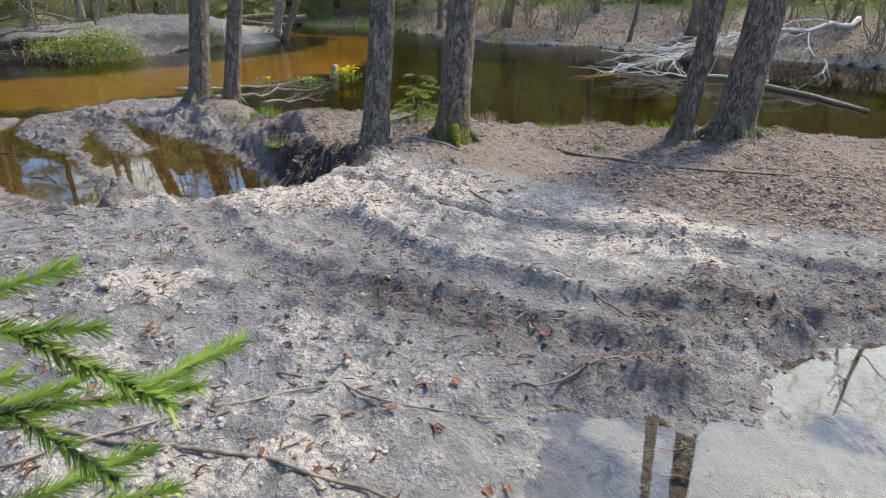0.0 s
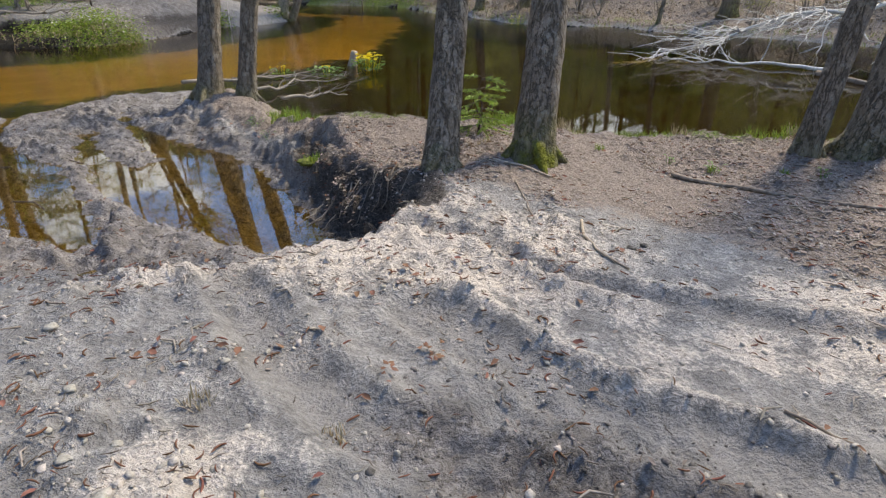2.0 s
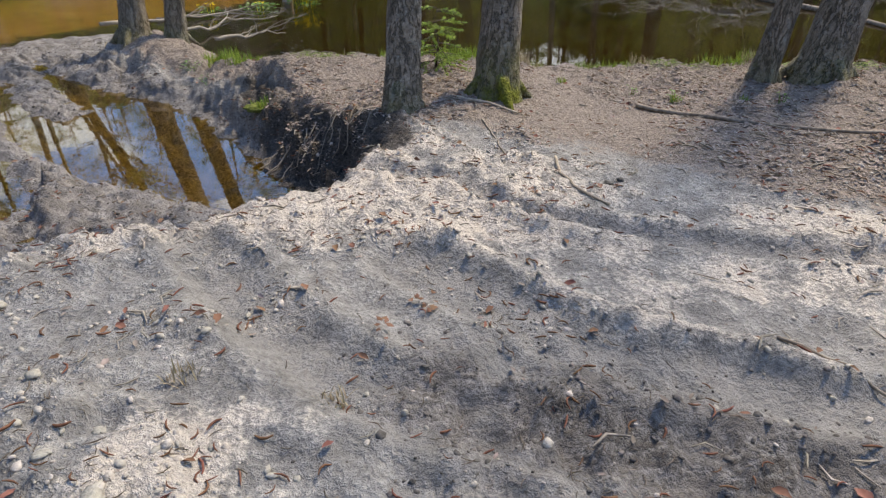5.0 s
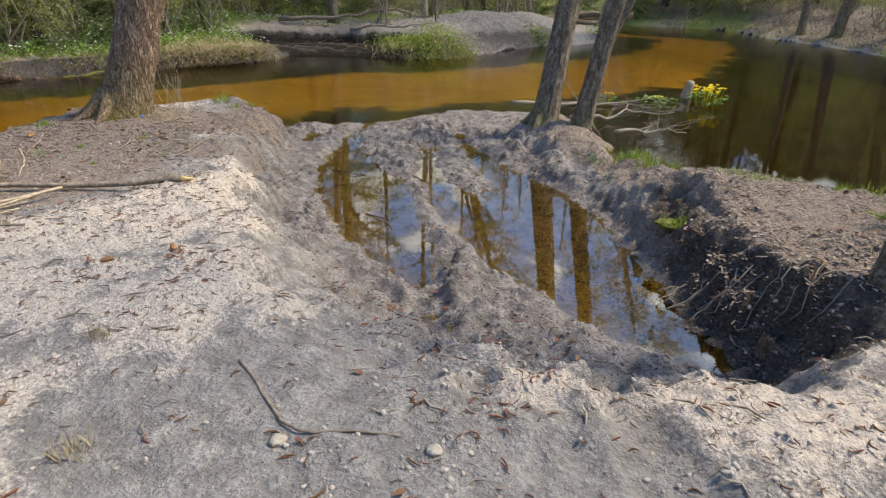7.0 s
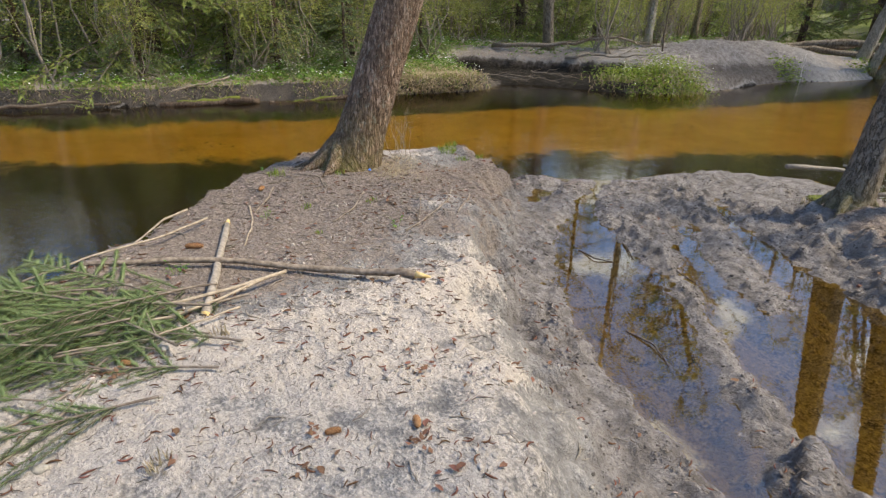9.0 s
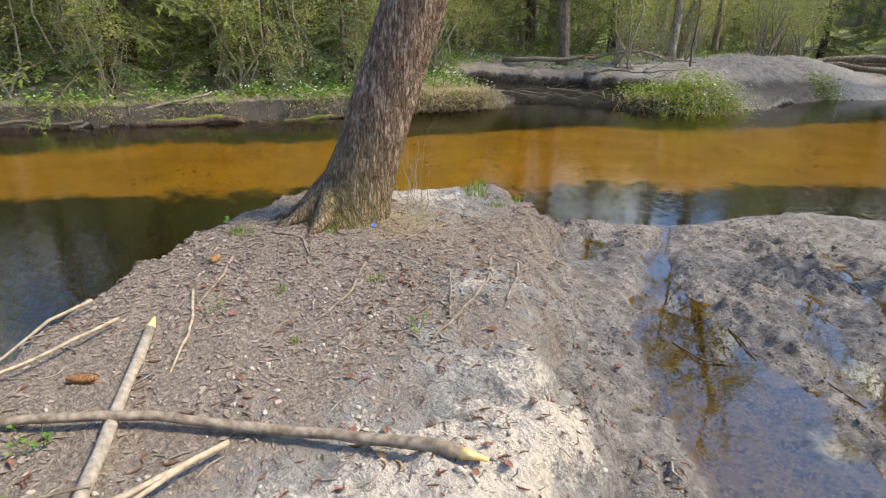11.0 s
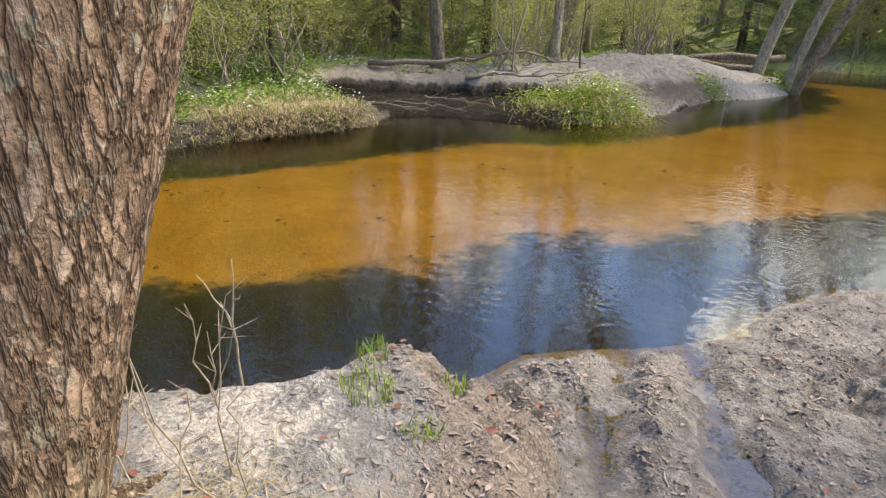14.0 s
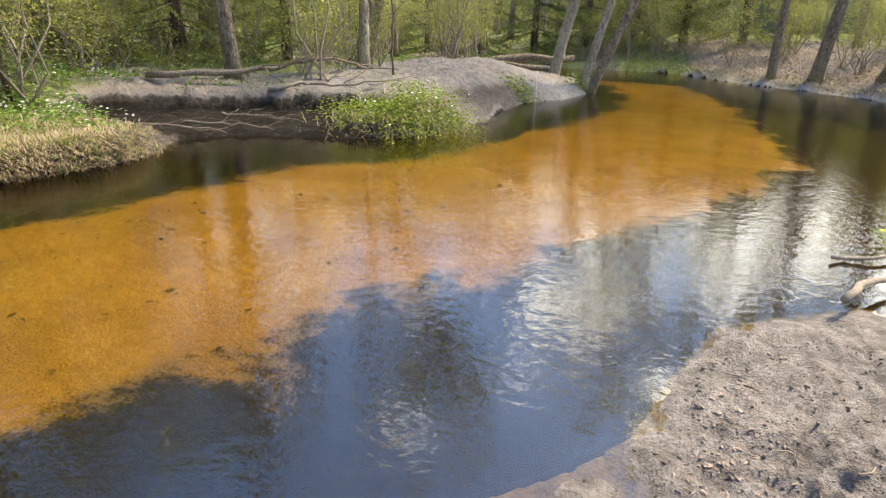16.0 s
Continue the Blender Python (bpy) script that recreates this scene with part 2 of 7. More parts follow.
def layout(x, y):
    """Height of the ground and the cover on it."""
    near, west, north = sd_poly(x, y, NEAR), sd_poly(x, y, WEST), sd_poly(x, y, NORTH)
    flat, pl, pr = sd_poly(x, y, FLAT), sd_poly(x, y, POOL_L), sd_poly(x, y, POOL_R)
    ps, pud, sandbed = sd_poly(x, y, POOL_S), sd_poly(x, y, PUDDLE), sd_poly(x, y, SANDBED)
    n_big, n_mid, n_fine = fbm(x, y, 1.3, 3), fbm(x + 40, y, 0.35, 4), fbm(x, y + 30, 0.10, 3)
    n_wide = fbm(x + 11, y - 5, 6.0, 3)
    # the near bank
    top = 0.60 - 0.13 * bell(x, y, -6.1, 5.1, 1.1) + 0.10 * bell(x, y, -2.0, 2.5, 1.3) + 0.10 * bell(x, y, -8.3, 6.4, 0.7) + 0.06 * bell(x, y, 0, 6.3, 1.0)
    top = top - 0.10 * bell(x, y, 1.6, 6.6, 1.2) - 0.10 * bell(x, y, -7.3, 7.2, 0.8) + 0.05 * n_big - 0.25 * step(-4.0, -5.2, -x * 0 + (-y + 6)) * step(-2.6, -3.6, x)
    top = top - (0.16 * step(7.4, 8.6, y) + 0.10 * bell(x, y, -3.7, 10.3, 0.8)) * step(-6, -5, x) * step(-1.2, -2.2, x)
    top = top - 0.13 * bell(x, y, -1.6, 6.5, 0.6)
    edge = 0.16 * n_mid
    low = 0.060 + 0.016 * n_big + 0.012 * n_mid
    right_side = step(-2.6, -1.4, x)
    wl = 0.42 - 0.20 * np.maximum(right_side, step(-5.2, -6.4, x)) + 0.33 * step(5.7, 5.0, y) * step(-4.6, -3.4, x) * step(-1.0, -1.8, x)
    k = step(-0.12, 2 * wl, flat + edge * 0.8 + 0.10)
    land = low + (top - low) * k
    ridge = bell(x, y, -3.4, 5.75, 0.45) * 0.05 + 0.05 * np.exp(-((pl - 0.17) / 0.15) ** 2) * np.exp(-((pr - 0.17) / 0.2) ** 2)
    land = land + ridge * (1 - k)
    for line, depth, half in GROOVES:
        d = sd_line(x, y, line)
        tread = 0.009 * np.sin((x * 0.85 - y * 0.5) * 92) * np.exp(-(d / half) ** 4) * np.clip(0.4 + n_big, 0, 1)
        land = land - depth * np.exp(-(d / half) ** 4) + 0.55 * depth * np.exp(-((d - half * 1.5) / (half * 0.45)) ** 2) + tread
    for line, tall, half in RIDGES:
        land = land + tall * np.exp(-(sd_line(x, y, line) / half) ** 2) * (1 + 0.5 * n_mid)
    pools = np.minimum(np.minimum(pl, pr), ps) + 0.055 * n_mid + 0.025 * n_fine
    land = np.where(pools < 0.14, np.minimum(land, 0.01 + pools * 0.45), land)
    land = np.maximum(land, -0.16 + 0.03 * n_mid)
    land = np.where(pud < 0.35, land + (np.clip(PUDDLE_Z + (pud + 0.05 * n_mid) * 0.45, 0.30, 0.8) - land) * step(0.35, 0.05, pud), land)
    land = land + 0.05 * step(0.5, 0.1, pud) * step(0.0, 0.15, pud) * n_mid
    billow = np.abs(fbm(x - 9, y + 4, 0.24, 3)) - 0.25
    churned = np.exp(-(sd_line(x, y, CHURN) / 0.42) ** 2)
    trodden = np.clip(0.75 + 0.9 * n_big + 0.5 * n_wide, 0.25, 1.5) + 1.2 * churned
    rough = (0.020 * n_mid + 0.034 * billow + 0.014 * n_fine) * trodden
    rough = rough * (0.35 + 0.65 * step(-0.02, 0.12, pools)) * (1 + 0.8 * (1 - k)) * (1 - 0.25 * step(-6, -7, x))
    wet_edge = step(-0.05, 0.45, -near + edge * 0.6)
    h_near = -0.02 + (land + rough + 0.02) * np.where(flat < 0.1, step(-0.05, 0.30, -near + edge * 0.3), wet_edge)
    round_puddle = (pud > 0.12) & (x > -0.5) & (x < 3.8) & (y > 0.1) & (y < 3.3)
    h_near = np.where(round_puddle, np.maximum(h_near, PUDDLE_Z + 0.015 + 0.012 * n_fine), h_near)
    # the western bank: cut edge, black mud bay, sandy hump
    n_far = 0.10 * n_wide + 0.07 * n_big + 0.07 * n_mid
    inland = np.maximum(-west, 0)
    h_west = 0.34 * step(0.0, 0.34, inland + 0.10 * n_big) + 0.33 * step(0.4, 4, inland) + 0.018 * np.minimum(inland, 30) + n_far * step(0, 1, inland)
    bay = step(1.12, 0.96, np.hypot((x + 14.6) / 2.9, (y - 18.0 - 0.25 * (x + 14.6)) / 1.5) + 0.12 * n_big + 0.06 * n_mid)
    h_west = h_west - np.maximum(h_west - 0.08 - 0.05 * n_mid - 0.04 * inland, 0) * bay
    h_west = h_west + 0.55 * np.exp(-((x + 11.3) / 2.3) ** 2 - ((y - 24.2) / 4.0) ** 2) * step(0.2, 1.6, inland)
    inland_n = np.maximum(-north, 0)
    h_north = 0.22 * step(0, 0.5, inland_n + 0.2 * n_big) + 1.3 * step(0.3, 9, inland_n) + 0.02 * np.minimum(inland_n, 30) + n_far * step(0, 1, inland_n)
    bed = np.where(sandbed < 0, -0.34, -0.34 - 0.5 * step(0, 0.8, sandbed)) + 0.03 * n_big
    shore = np.minimum(np.minimum(np.maximum(near, 0), np.maximum(west, 0)), np.maximum(north, 0))
    bed = np.maximum(bed, -0.9) * step(0, 0.7, shore) - 0.03
    h = np.where(near < 0, h_near, np.where(west < 0, h_west, np.where(north < 0, h_north, bed)))
    return dict(h=h, near=near, west=west, north=north, flat=flat, pools=pools, pud=pud, sandbed=sandbed, k=k, bay=bay,
                n_big=n_big, n_mid=n_mid, n_wide=n_wide, inland=inland, inland_n=inland_n)


def height(x, y):
    return float(layout(np.array([float(x)]), np.array([float(y)]))["h"][0])


def heights(x, y):
    return layout(np.asarray(x, float), np.asarray(y, float))["h"]


# ---- materials ----
def mix_rgb(nt, fac, a, b, how="MIX"):
    n = nt.nodes.new("ShaderNodeMixRGB")
    n.blend_type = how
    for key, v in (("Fac", fac), ("Color1", a), ("Color2", b)):
        if isinstance(v, bpy.types.NodeSocket):
            nt.links.new(v, n.inputs[key])
        elif isinstance(v, (int, float)):
            n.inputs[key].default_value = v
        else:
            n.inputs[key].default_value = (*v, 1)
    return n.outputs["Color"]


def noise_of(nt, vec, scale, detail=4.0, rough=0.55, lo=0.35, hi=0.65):
    n = nt.nodes.new("ShaderNodeTexNoise")
    n.inputs["Scale"].default_value, n.inputs["Detail"].default_value, n.inputs["Roughness"].default_value = scale, detail, rough
    if vec:
        nt.links.new(vec, n.inputs["Vector"])
    r = nt.nodes.new("ShaderNodeMapRange")
    r.inputs["From Min"].default_value, r.inputs["From Max"].default_value = lo, hi
    nt.links.new(n.outputs["Fac"], r.inputs["Value"])
    return r.outputs["Result"]


def calc(nt, how, a, b=0.0, clamp=False):
    n = nt.nodes.new("ShaderNodeMath")
    n.operation, n.use_clamp = how, clamp
    for i, v in enumerate((a, b)):
        if isinstance(v, bpy.types.NodeSocket):
            nt.links.new(v, n.inputs[i])
        else:
            n.inputs[i].default_value = v
    return n.outputs[0]


def start_material(name):
    m = bpy.data.materials.new(name)
    m.use_nodes = True
    nt = m.node_tree
    b = nt.nodes["Principled BSDF"]
    return m, nt, b


def coords(nt, kind="Object", scale=(1, 1, 1)):
    c = nt.nodes.new("ShaderNodeTexCoord")
    mp = nt.nodes.new("ShaderNodeMapping")
    mp.inputs["Scale"].default_value = scale
    nt.links.new(c.outputs[kind], mp.inputs["Vector"])
    return mp.outputs["Vector"]


def bump(nt, b, height_socket, strength=0.5, distance=0.02):
    n = nt.nodes.new("ShaderNodeBump")
    n.inputs["Strength"].default_value, n.inputs["Distance"].default_value = strength, distance
    nt.links.new(height_socket, n.inputs["Height"])
    nt.links.new(n.outputs["Normal"], b.inputs["Normal"])


def attr(nt, name):
    n = nt.nodes.new("ShaderNodeAttribute")
    n.attribute_name = name
    return n.outputs["Fac"]


def ground_material():
    m, nt, b = start_material("forest_ground")
    v = coords(nt)
    big, mid, fine, grain = noise_of(nt, v, 1.1), noise_of(nt, v, 8.0, 6), noise_of(nt, v, 44.0, 5, 0.62), noise_of(nt, v, 190.0, 3)
    soil = mix_rgb(nt, mid, (0.255, 0.243, 0.229), (0.455, 0.433, 0.405))
    soil = mix_rgb(nt, fine, mix_rgb(nt, 0.55, soil, (0.14, 0.13, 0.12)), soil)

    def worn(name, amount=0.5):
        k = calc(nt, "ADD", attr(nt, name), calc(nt, "MULTIPLY", calc(nt, "SUBTRACT", calc(nt, "MULTIPLY", calc(nt, "ADD", mid, fine), 0.5), 0.5), amount))
        r = nt.nodes.new("ShaderNodeMapRange")
        r.interpolation_type = "SMOOTHSTEP"
        r.inputs["From Min"].default_value, r.inputs["From Max"].default_value = 0.3, 0.7
        nt.links.new(k, r.inputs["Value"])
        return r.outputs["Result"]
    sand = mix_rgb(nt, fine, (0.53, 0.457, 0.388), (0.71, 0.633, 0.55))
    sand = mix_rgb(nt, calc(nt, "MULTIPLY", grain, 0.35), sand, (0.40, 0.35, 0.30))
    mud = mix_rgb(nt, mid, (0.16, 0.144, 0.133), (0.36, 0.335, 0.315))
    mud = mix_rgb(nt, calc(nt, "MULTIPLY", fine, 0.6), mud, (0.13, 0.115, 0.105))
    # dark earth; also carries painted shade on the dug wall and far bank edge
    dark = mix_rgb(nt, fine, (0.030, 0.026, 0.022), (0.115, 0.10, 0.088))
    leaf = mix_rgb(nt, fine, (0.17, 0.137, 0.115), (0.40, 0.335, 0.285))
    leaf = mix_rgb(nt, calc(nt, "MULTIPLY", grain, 0.4), leaf, (0.12, 0.09, 0.07))
    green = mix_rgb(nt, fine, (0.07, 0.10, 0.025), (0.20, 0.25, 0.07))
    bed = mix_rgb(nt, mid, (0.50, 0.38, 0.23), (0.60, 0.47, 0.30))
    bed = mix_rgb(nt, calc(nt, "MULTIPLY", big, 0.7), bed, (0.34, 0.25, 0.15))
    bed = mix_rgb(nt, calc(nt, "MULTIPLY", fine, 0.25), bed, (0.28, 0.20, 0.11))
    # silt blackened beyond its own tone for light lost in deep water
    silt_dimmed = mix_rgb(nt, mid, (0.004, 0.0035, 0.0025), (0.014, 0.011, 0.007))
    col = soil
    for name, c, amount in (("sand", sand, 0.55), ("leaf", leaf, 0.7), ("mud", mud, 0.5), ("green", green, 0.7), ("dark", dark, 0.6), ("bed", bed, 0.5), ("silt_dimmed", silt_dimmed, 0.6)):
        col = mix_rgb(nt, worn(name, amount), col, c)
    crumb = noise_of(nt, v, 62.0, 6, 0.7, 0.56, 0.66)
    blot = noise_of(nt, v, 15.0, 5, 0.7, 0.50, 0.68)
    col = mix_rgb(nt, calc(nt, "MULTIPLY", crumb, 0.40, True), col, mix_rgb(nt, 0.65, col, (0.03, 0.026, 0.023)))
    col = mix_rgb(nt, calc(nt, "MULTIPLY", blot, 0.42, True), col, mix_rgb(nt, 0.5, col, (0.07, 0.063, 0.058)))
    nt.links.new(col, b.inputs["Base Color"])
    wet = attr(nt, "wet")
    r = nt.nodes.new("ShaderNodeMapRange")
    r.inputs["To Min"].default_value, r.inputs["To Max"].default_value = 0.95, 0.55
    nt.links.new(calc(nt, "MULTIPLY", wet, calc(nt, "ADD", calc(nt, "MULTIPLY", mid, 0.6), 0.4)), r.inputs["Value"])
    nt.links.new(r.outputs["Result"], b.inputs["Roughness"])
    b.inputs["Specular IOR Level"].default_value = 0.18
    hsum = calc(nt, "ADD", calc(nt, "MULTIPLY", mid, 1.2), calc(nt, "ADD", calc(nt, "MULTIPLY", fine, 0.8), calc(nt, "MULTIPLY", grain, 0.22)))
    bump(nt, b, hsum, 0.9, 0.019)
    return m


def water_material(name, tint, ripple, still=0.52):
    m, nt, b = start_material(name)
    nt.nodes.remove(b)
    v = coords(nt, scale=(1.0, 1.0, 1.0))
    flow = attr(nt, "flow")
    hs = calc(nt, "ADD", noise_of(nt, v, 10.0, 2, 0.4, 0, 1), calc(nt, "MULTIPLY", noise_of(nt, v, 32.0, 2, 0.5, 0, 1), 0.24))
    bp = nt.nodes.new("ShaderNodeBump")
    bp.inputs["Distance"].default_value = ripple
    nt.links.new(flow, bp.inputs["Strength"])
    nt.links.new(hs, bp.inputs["Height"])
    tr, gl, mx, fr = (nt.nodes.new("ShaderNode" + k) for k in ("BsdfTransparent", "BsdfGlossy", "MixShader", "Fresnel"))
    tr.inputs["Color"].default_value = (*tint, 1)
    gl.inputs["Roughness"].default_value = 0.02
    fr.inputs["IOR"].default_value = 1.34
    for n in (gl, fr):
        nt.links.new(bp.outputs["Normal"], n.inputs["Normal"])
    # reflection strength; lowered over the backwater by an attribute
    nt.links.new(calc(nt, "MULTIPLY", calc(nt, "POWER", fr.outputs["Fac"], calc(nt, "ADD", calc(nt, "SUBTRACT", still, calc(nt, "MULTIPLY", flow, 0.04)), calc(nt, "MULTIPLY", attr(nt, "dull_mirror"), 0.45))), 0.80), mx.inputs["Fac"])
    nt.links.new(tr.outputs[0], mx.inputs[1])
    nt.links.new(gl.outputs[0], mx.inputs[2])
    nt.links.new(mx.outputs[0], nt.nodes["Material Output"].inputs["Surface"])
    return m


def bark_material(name, lo, hi, moss=0.0, scale=1.0, lichen=0.15, stretch=0.22):
    """Furrowed bark: long plates, dark furrows, lichen, moss towards the foot."""
    m, nt, b = start_material(name)
    v = coords(nt, "Object", (scale, scale, scale * stretch))
    warp = nt.nodes.new("ShaderNodeTexNoise")
    warp.inputs["Scale"].default_value = 9.0
    nt.links.new(v, warp.inputs["Vector"])
    wv = mix_rgb(nt, 0.16, v, warp.outputs["Color"])
    fis = nt.nodes.new("ShaderNodeTexNoise")
    fis.inputs["Scale"].default_value, fis.inputs["Detail"].default_value, fis.inputs["Roughness"].default_value = 13.0, 4.0, 0.6
    nt.links.new(wv, fis.inputs["Vector"])
    r = nt.nodes.new("ShaderNodeMapRange")
    r.interpolation_type = "SMOOTHSTEP"
    r.inputs["From Max"].default_value = 0.055
    nt.links.new(calc(nt, "ABSOLUTE", calc(nt, "SUBTRACT", fis.outputs["Fac"], 0.5)), r.inputs["Value"])
    vo = nt.nodes.new("ShaderNodeTexVoronoi")
    vo.inputs["Scale"].default_value = 24.0
    nt.links.new(mix_rgb(nt, 0.2, v, warp.outputs["Color"]), vo.inputs["Vector"])
    chip_s = nt.nodes.new("ShaderNodeSeparateColor")
    nt.links.new(vo.outputs["Color"], chip_s.inputs["Color"])
    chip = chip_s.outputs["Red"]
    plate = calc(nt, "MULTIPLY", r.outputs["Result"], calc(nt, "ADD", 0.55, calc(nt, "MULTIPLY", chip, 0.45)))
    v2 = coords(nt, "Object")
    fine, mid, big = noise_of(nt, v2, 60.0, 5), noise_of(nt, v2, 9.0, 5), noise_of(nt, v2, 1.7, 3)
    col = mix_rgb(nt, calc(nt, "ADD", calc(nt, "MULTIPLY", mid, 0.72), calc(nt, "MULTIPLY", chip, 0.28)), lo, hi)
    col = mix_rgb(nt, calc(nt, "MULTIPLY", fine, 0.5), col, tuple(0.55 * c for c in lo))
    col = mix_rgb(nt, calc(nt, "MULTIPLY", calc(nt, "SUBTRACT", 1.0, r.outputs["Result"]), 0.85), col, tuple(0.45 * c for c in lo))
    li = calc(nt, "MULTIPLY", calc(nt, "GREATER_THAN", noise_of(nt, v2, 14.0, 4, 0.6, 0, 1), 0.60), lichen)
    col = mix_rgb(nt, li, col, (0.42, 0.43, 0.38))
    if moss:
        mk = calc(nt, "MULTIPLY", attr(nt, "moss"), calc(nt, "MULTIPLY", calc(nt, "ADD", mid, big), 0.75), True)
        col = mix_rgb(nt, calc(nt, "MULTIPLY", mk, moss), col, mix_rgb(nt, fine, (0.10, 0.11, 0.012), (0.24, 0.25, 0.035)))
    nt.links.new(col, b.inputs["Base Color"])
    b.inputs["Roughness"].default_value = 0.92
    b.inputs["Specular IOR Level"].default_value = 0.2
    bump(nt, b, calc(nt, "ADD", calc(nt, "MULTIPLY", plate, 1.0), calc(nt, "MULTIPLY", fine, 0.35)), 1.0, 0.03)
    return m


def plated_bark_material(name, lo, hi):
    """Old alder bark: small flaking plates parted by dark cracks, lichen and a mossy foot."""
    m, nt, b = start_material(name)
    v = coords(nt, "Object", (1.0, 1.0, 0.27))
    warp = nt.nodes.new("ShaderNodeTexNoise")
    warp.inputs["Scale"].default_value, warp.inputs["Detail"].default_value = 22.0, 5.0
    nt.links.new(v, warp.inputs["Vector"])
    wv = mix_rgb(nt, 0.085, v, warp.outputs["Color"])
    edge, cell = nt.nodes.new("ShaderNodeTexVoronoi"), nt.nodes.new("ShaderNodeTexVoronoi")
    edge.feature = "DISTANCE_TO_EDGE"
    for n in (edge, cell):
        n.inputs["Scale"].default_value = 36.0
        nt.links.new(wv, n.inputs["Vector"])
    crack = nt.nodes.new("ShaderNodeMapRange")
    crack.interpolation_type = "SMOOTHSTEP"
    crack.inputs["From Min"].default_value, crack.inputs["From Max"].default_value = 0.0, 0.26
    nt.links.new(edge.outputs["Distance"], crack.inputs["Value"])
    sep = nt.nodes.new("ShaderNodeSeparateColor")
    nt.links.new(cell.outputs["Color"], sep.inputs["Color"])
    v2 = coords(nt, "Object")
    fine, mid, big = noise_of(nt, v2, 85.0, 5, 0.65), noise_of(nt, v2, 11.0, 5), noise_of(nt, v2, 2.2, 3)
    col = mix_rgb(nt, calc(nt, "ADD", calc(nt, "MULTIPLY", sep.outputs["Red"], 0.40), calc(nt, "MULTIPLY", mid, 0.60)), lo, hi)
    col = mix_rgb(nt, calc(nt, "MULTIPLY", fine, 0.45), col, tuple(0.5 * c for c in lo))
    flake = calc(nt, "MULTIPLY", calc(nt, "GREATER_THAN", sep.outputs["Green"], 0.72), calc(nt, "MULTIPLY", crack.outputs["Result"], 0.28))
    col = mix_rgb(nt, flake, col, (0.56, 0.49, 0.43))
    col = mix_rgb(nt, calc(nt, "MULTIPLY", calc(nt, "SUBTRACT", 1.0, crack.outputs["Result"]), 0.60), col, tuple(0.34 * c for c in lo))
    fis = nt.nodes.new("ShaderNodeTexNoise")
    fis.inputs["Scale"].default_value, fis.inputs["Detail"].default_value, fis.inputs["Roughness"].default_value = 24.0, 4.0, 0.6
    nt.links.new(coords(nt, "Object", (1.0, 1.0, 0.15)), fis.inputs["Vector"])
    furrow = nt.nodes.new("ShaderNodeMapRange")
    furrow.interpolation_type = "SMOOTHSTEP"
    furrow.inputs["From Max"].default_value = 0.06
    nt.links.new(calc(nt, "ABSOLUTE", calc(nt, "SUBTRACT", fis.outputs["Fac"], 0.5)), furrow.inputs["Value"])
    col = mix_rgb(nt, calc(nt, "MULTIPLY", calc(nt, "SUBTRACT", 1.0, furrow.outputs["Result"]), 0.75), col, tuple(0.30 * c for c in lo))
    li = calc(nt, "MULTIPLY", calc(nt, "GREATER_THAN", noise_of(nt, v2, 18.0, 5, 0.65, 0, 1), 0.60), 0.45)
    col = mix_rgb(nt, li, col, (0.36, 0.37, 0.30))
    mk = calc(nt, "MULTIPLY", attr(nt, "moss"), calc(nt, "MULTIPLY", calc(nt, "ADD", mid, big), 0.75), True)
    col = mix_rgb(nt, calc(nt, "MULTIPLY", mk, 0.6), col, mix_rgb(nt, fine, (0.11, 0.11, 0.02), (0.26, 0.25, 0.06)))
    nt.links.new(col, b.inputs["Base Color"])
    b.inputs["Roughness"].default_value = 0.92
    b.inputs["Specular IOR Level"].default_value = 0.2
    lift = calc(nt, "MULTIPLY", crack.outputs["Result"], calc(nt, "ADD", 0.55, calc(nt, "MULTIPLY", sep.outputs["Blue"], 0.45)))
    bump(nt, b, calc(nt, "ADD", calc(nt, "ADD", lift, calc(nt, "MULTIPLY", furrow.outputs["Result"], 1.1)), calc(nt, "MULTIPLY", fine, 0.3)), 1.0, 0.016)
    return m


def plain_material(name, lo, hi, scale=30.0, rough=0.8, bump_d=0.004, random_tint=0.0, island=0.0, translucent=0.0):
    """Grained material; colour also varies from object to object or from piece to piece."""
    m, nt, b = start_material(name)
    v = coords(nt)
    k = noise_of(nt, v, scale, 5)
    col = mix_rgb(nt, k, lo, hi)
    if random_tint or island:
        g = nt.nodes.new("ShaderNodeNewGeometry" if island else "ShaderNodeObjectInfo")
        k2 = g.outputs["Random Per Island" if island else "Random"]
        col = mix_rgb(nt, calc(nt, "MULTIPLY", k2, island or random_tint), col, tuple(0.4 * c for c in lo))
        hue = nt.nodes.new("ShaderNodeHueSaturation")
        nt.links.new(col, hue.inputs["Color"])
        nt.links.new(calc(nt, "ADD", 0.48, calc(nt, "MULTIPLY", k2, 0.04)), hue.inputs["Hue"])
        col = hue.outputs["Color"]
    nt.links.new(col, b.inputs["Base Color"])
    b.inputs["Roughness"].default_value = rough
    b.inputs["Specular IOR Level"].default_value = 0.3
    if translucent:
        t = nt.nodes.new("ShaderNodeBsdfTranslucent")
        mx = nt.nodes.new("ShaderNodeMixShader")
        mx.inputs["Fac"].default_value = translucent
        nt.links.new(col, t.inputs["Color"])
        nt.links.new(b.outputs[0], mx.inputs[1])
        nt.links.new(t.outputs[0], mx.inputs[2])
        nt.links.new(mx.outputs[0], nt.nodes["Material Output"].inputs["Surface"])
    if bump_d:
        bump(nt, b, k, 0.6, bump_d)
    return m


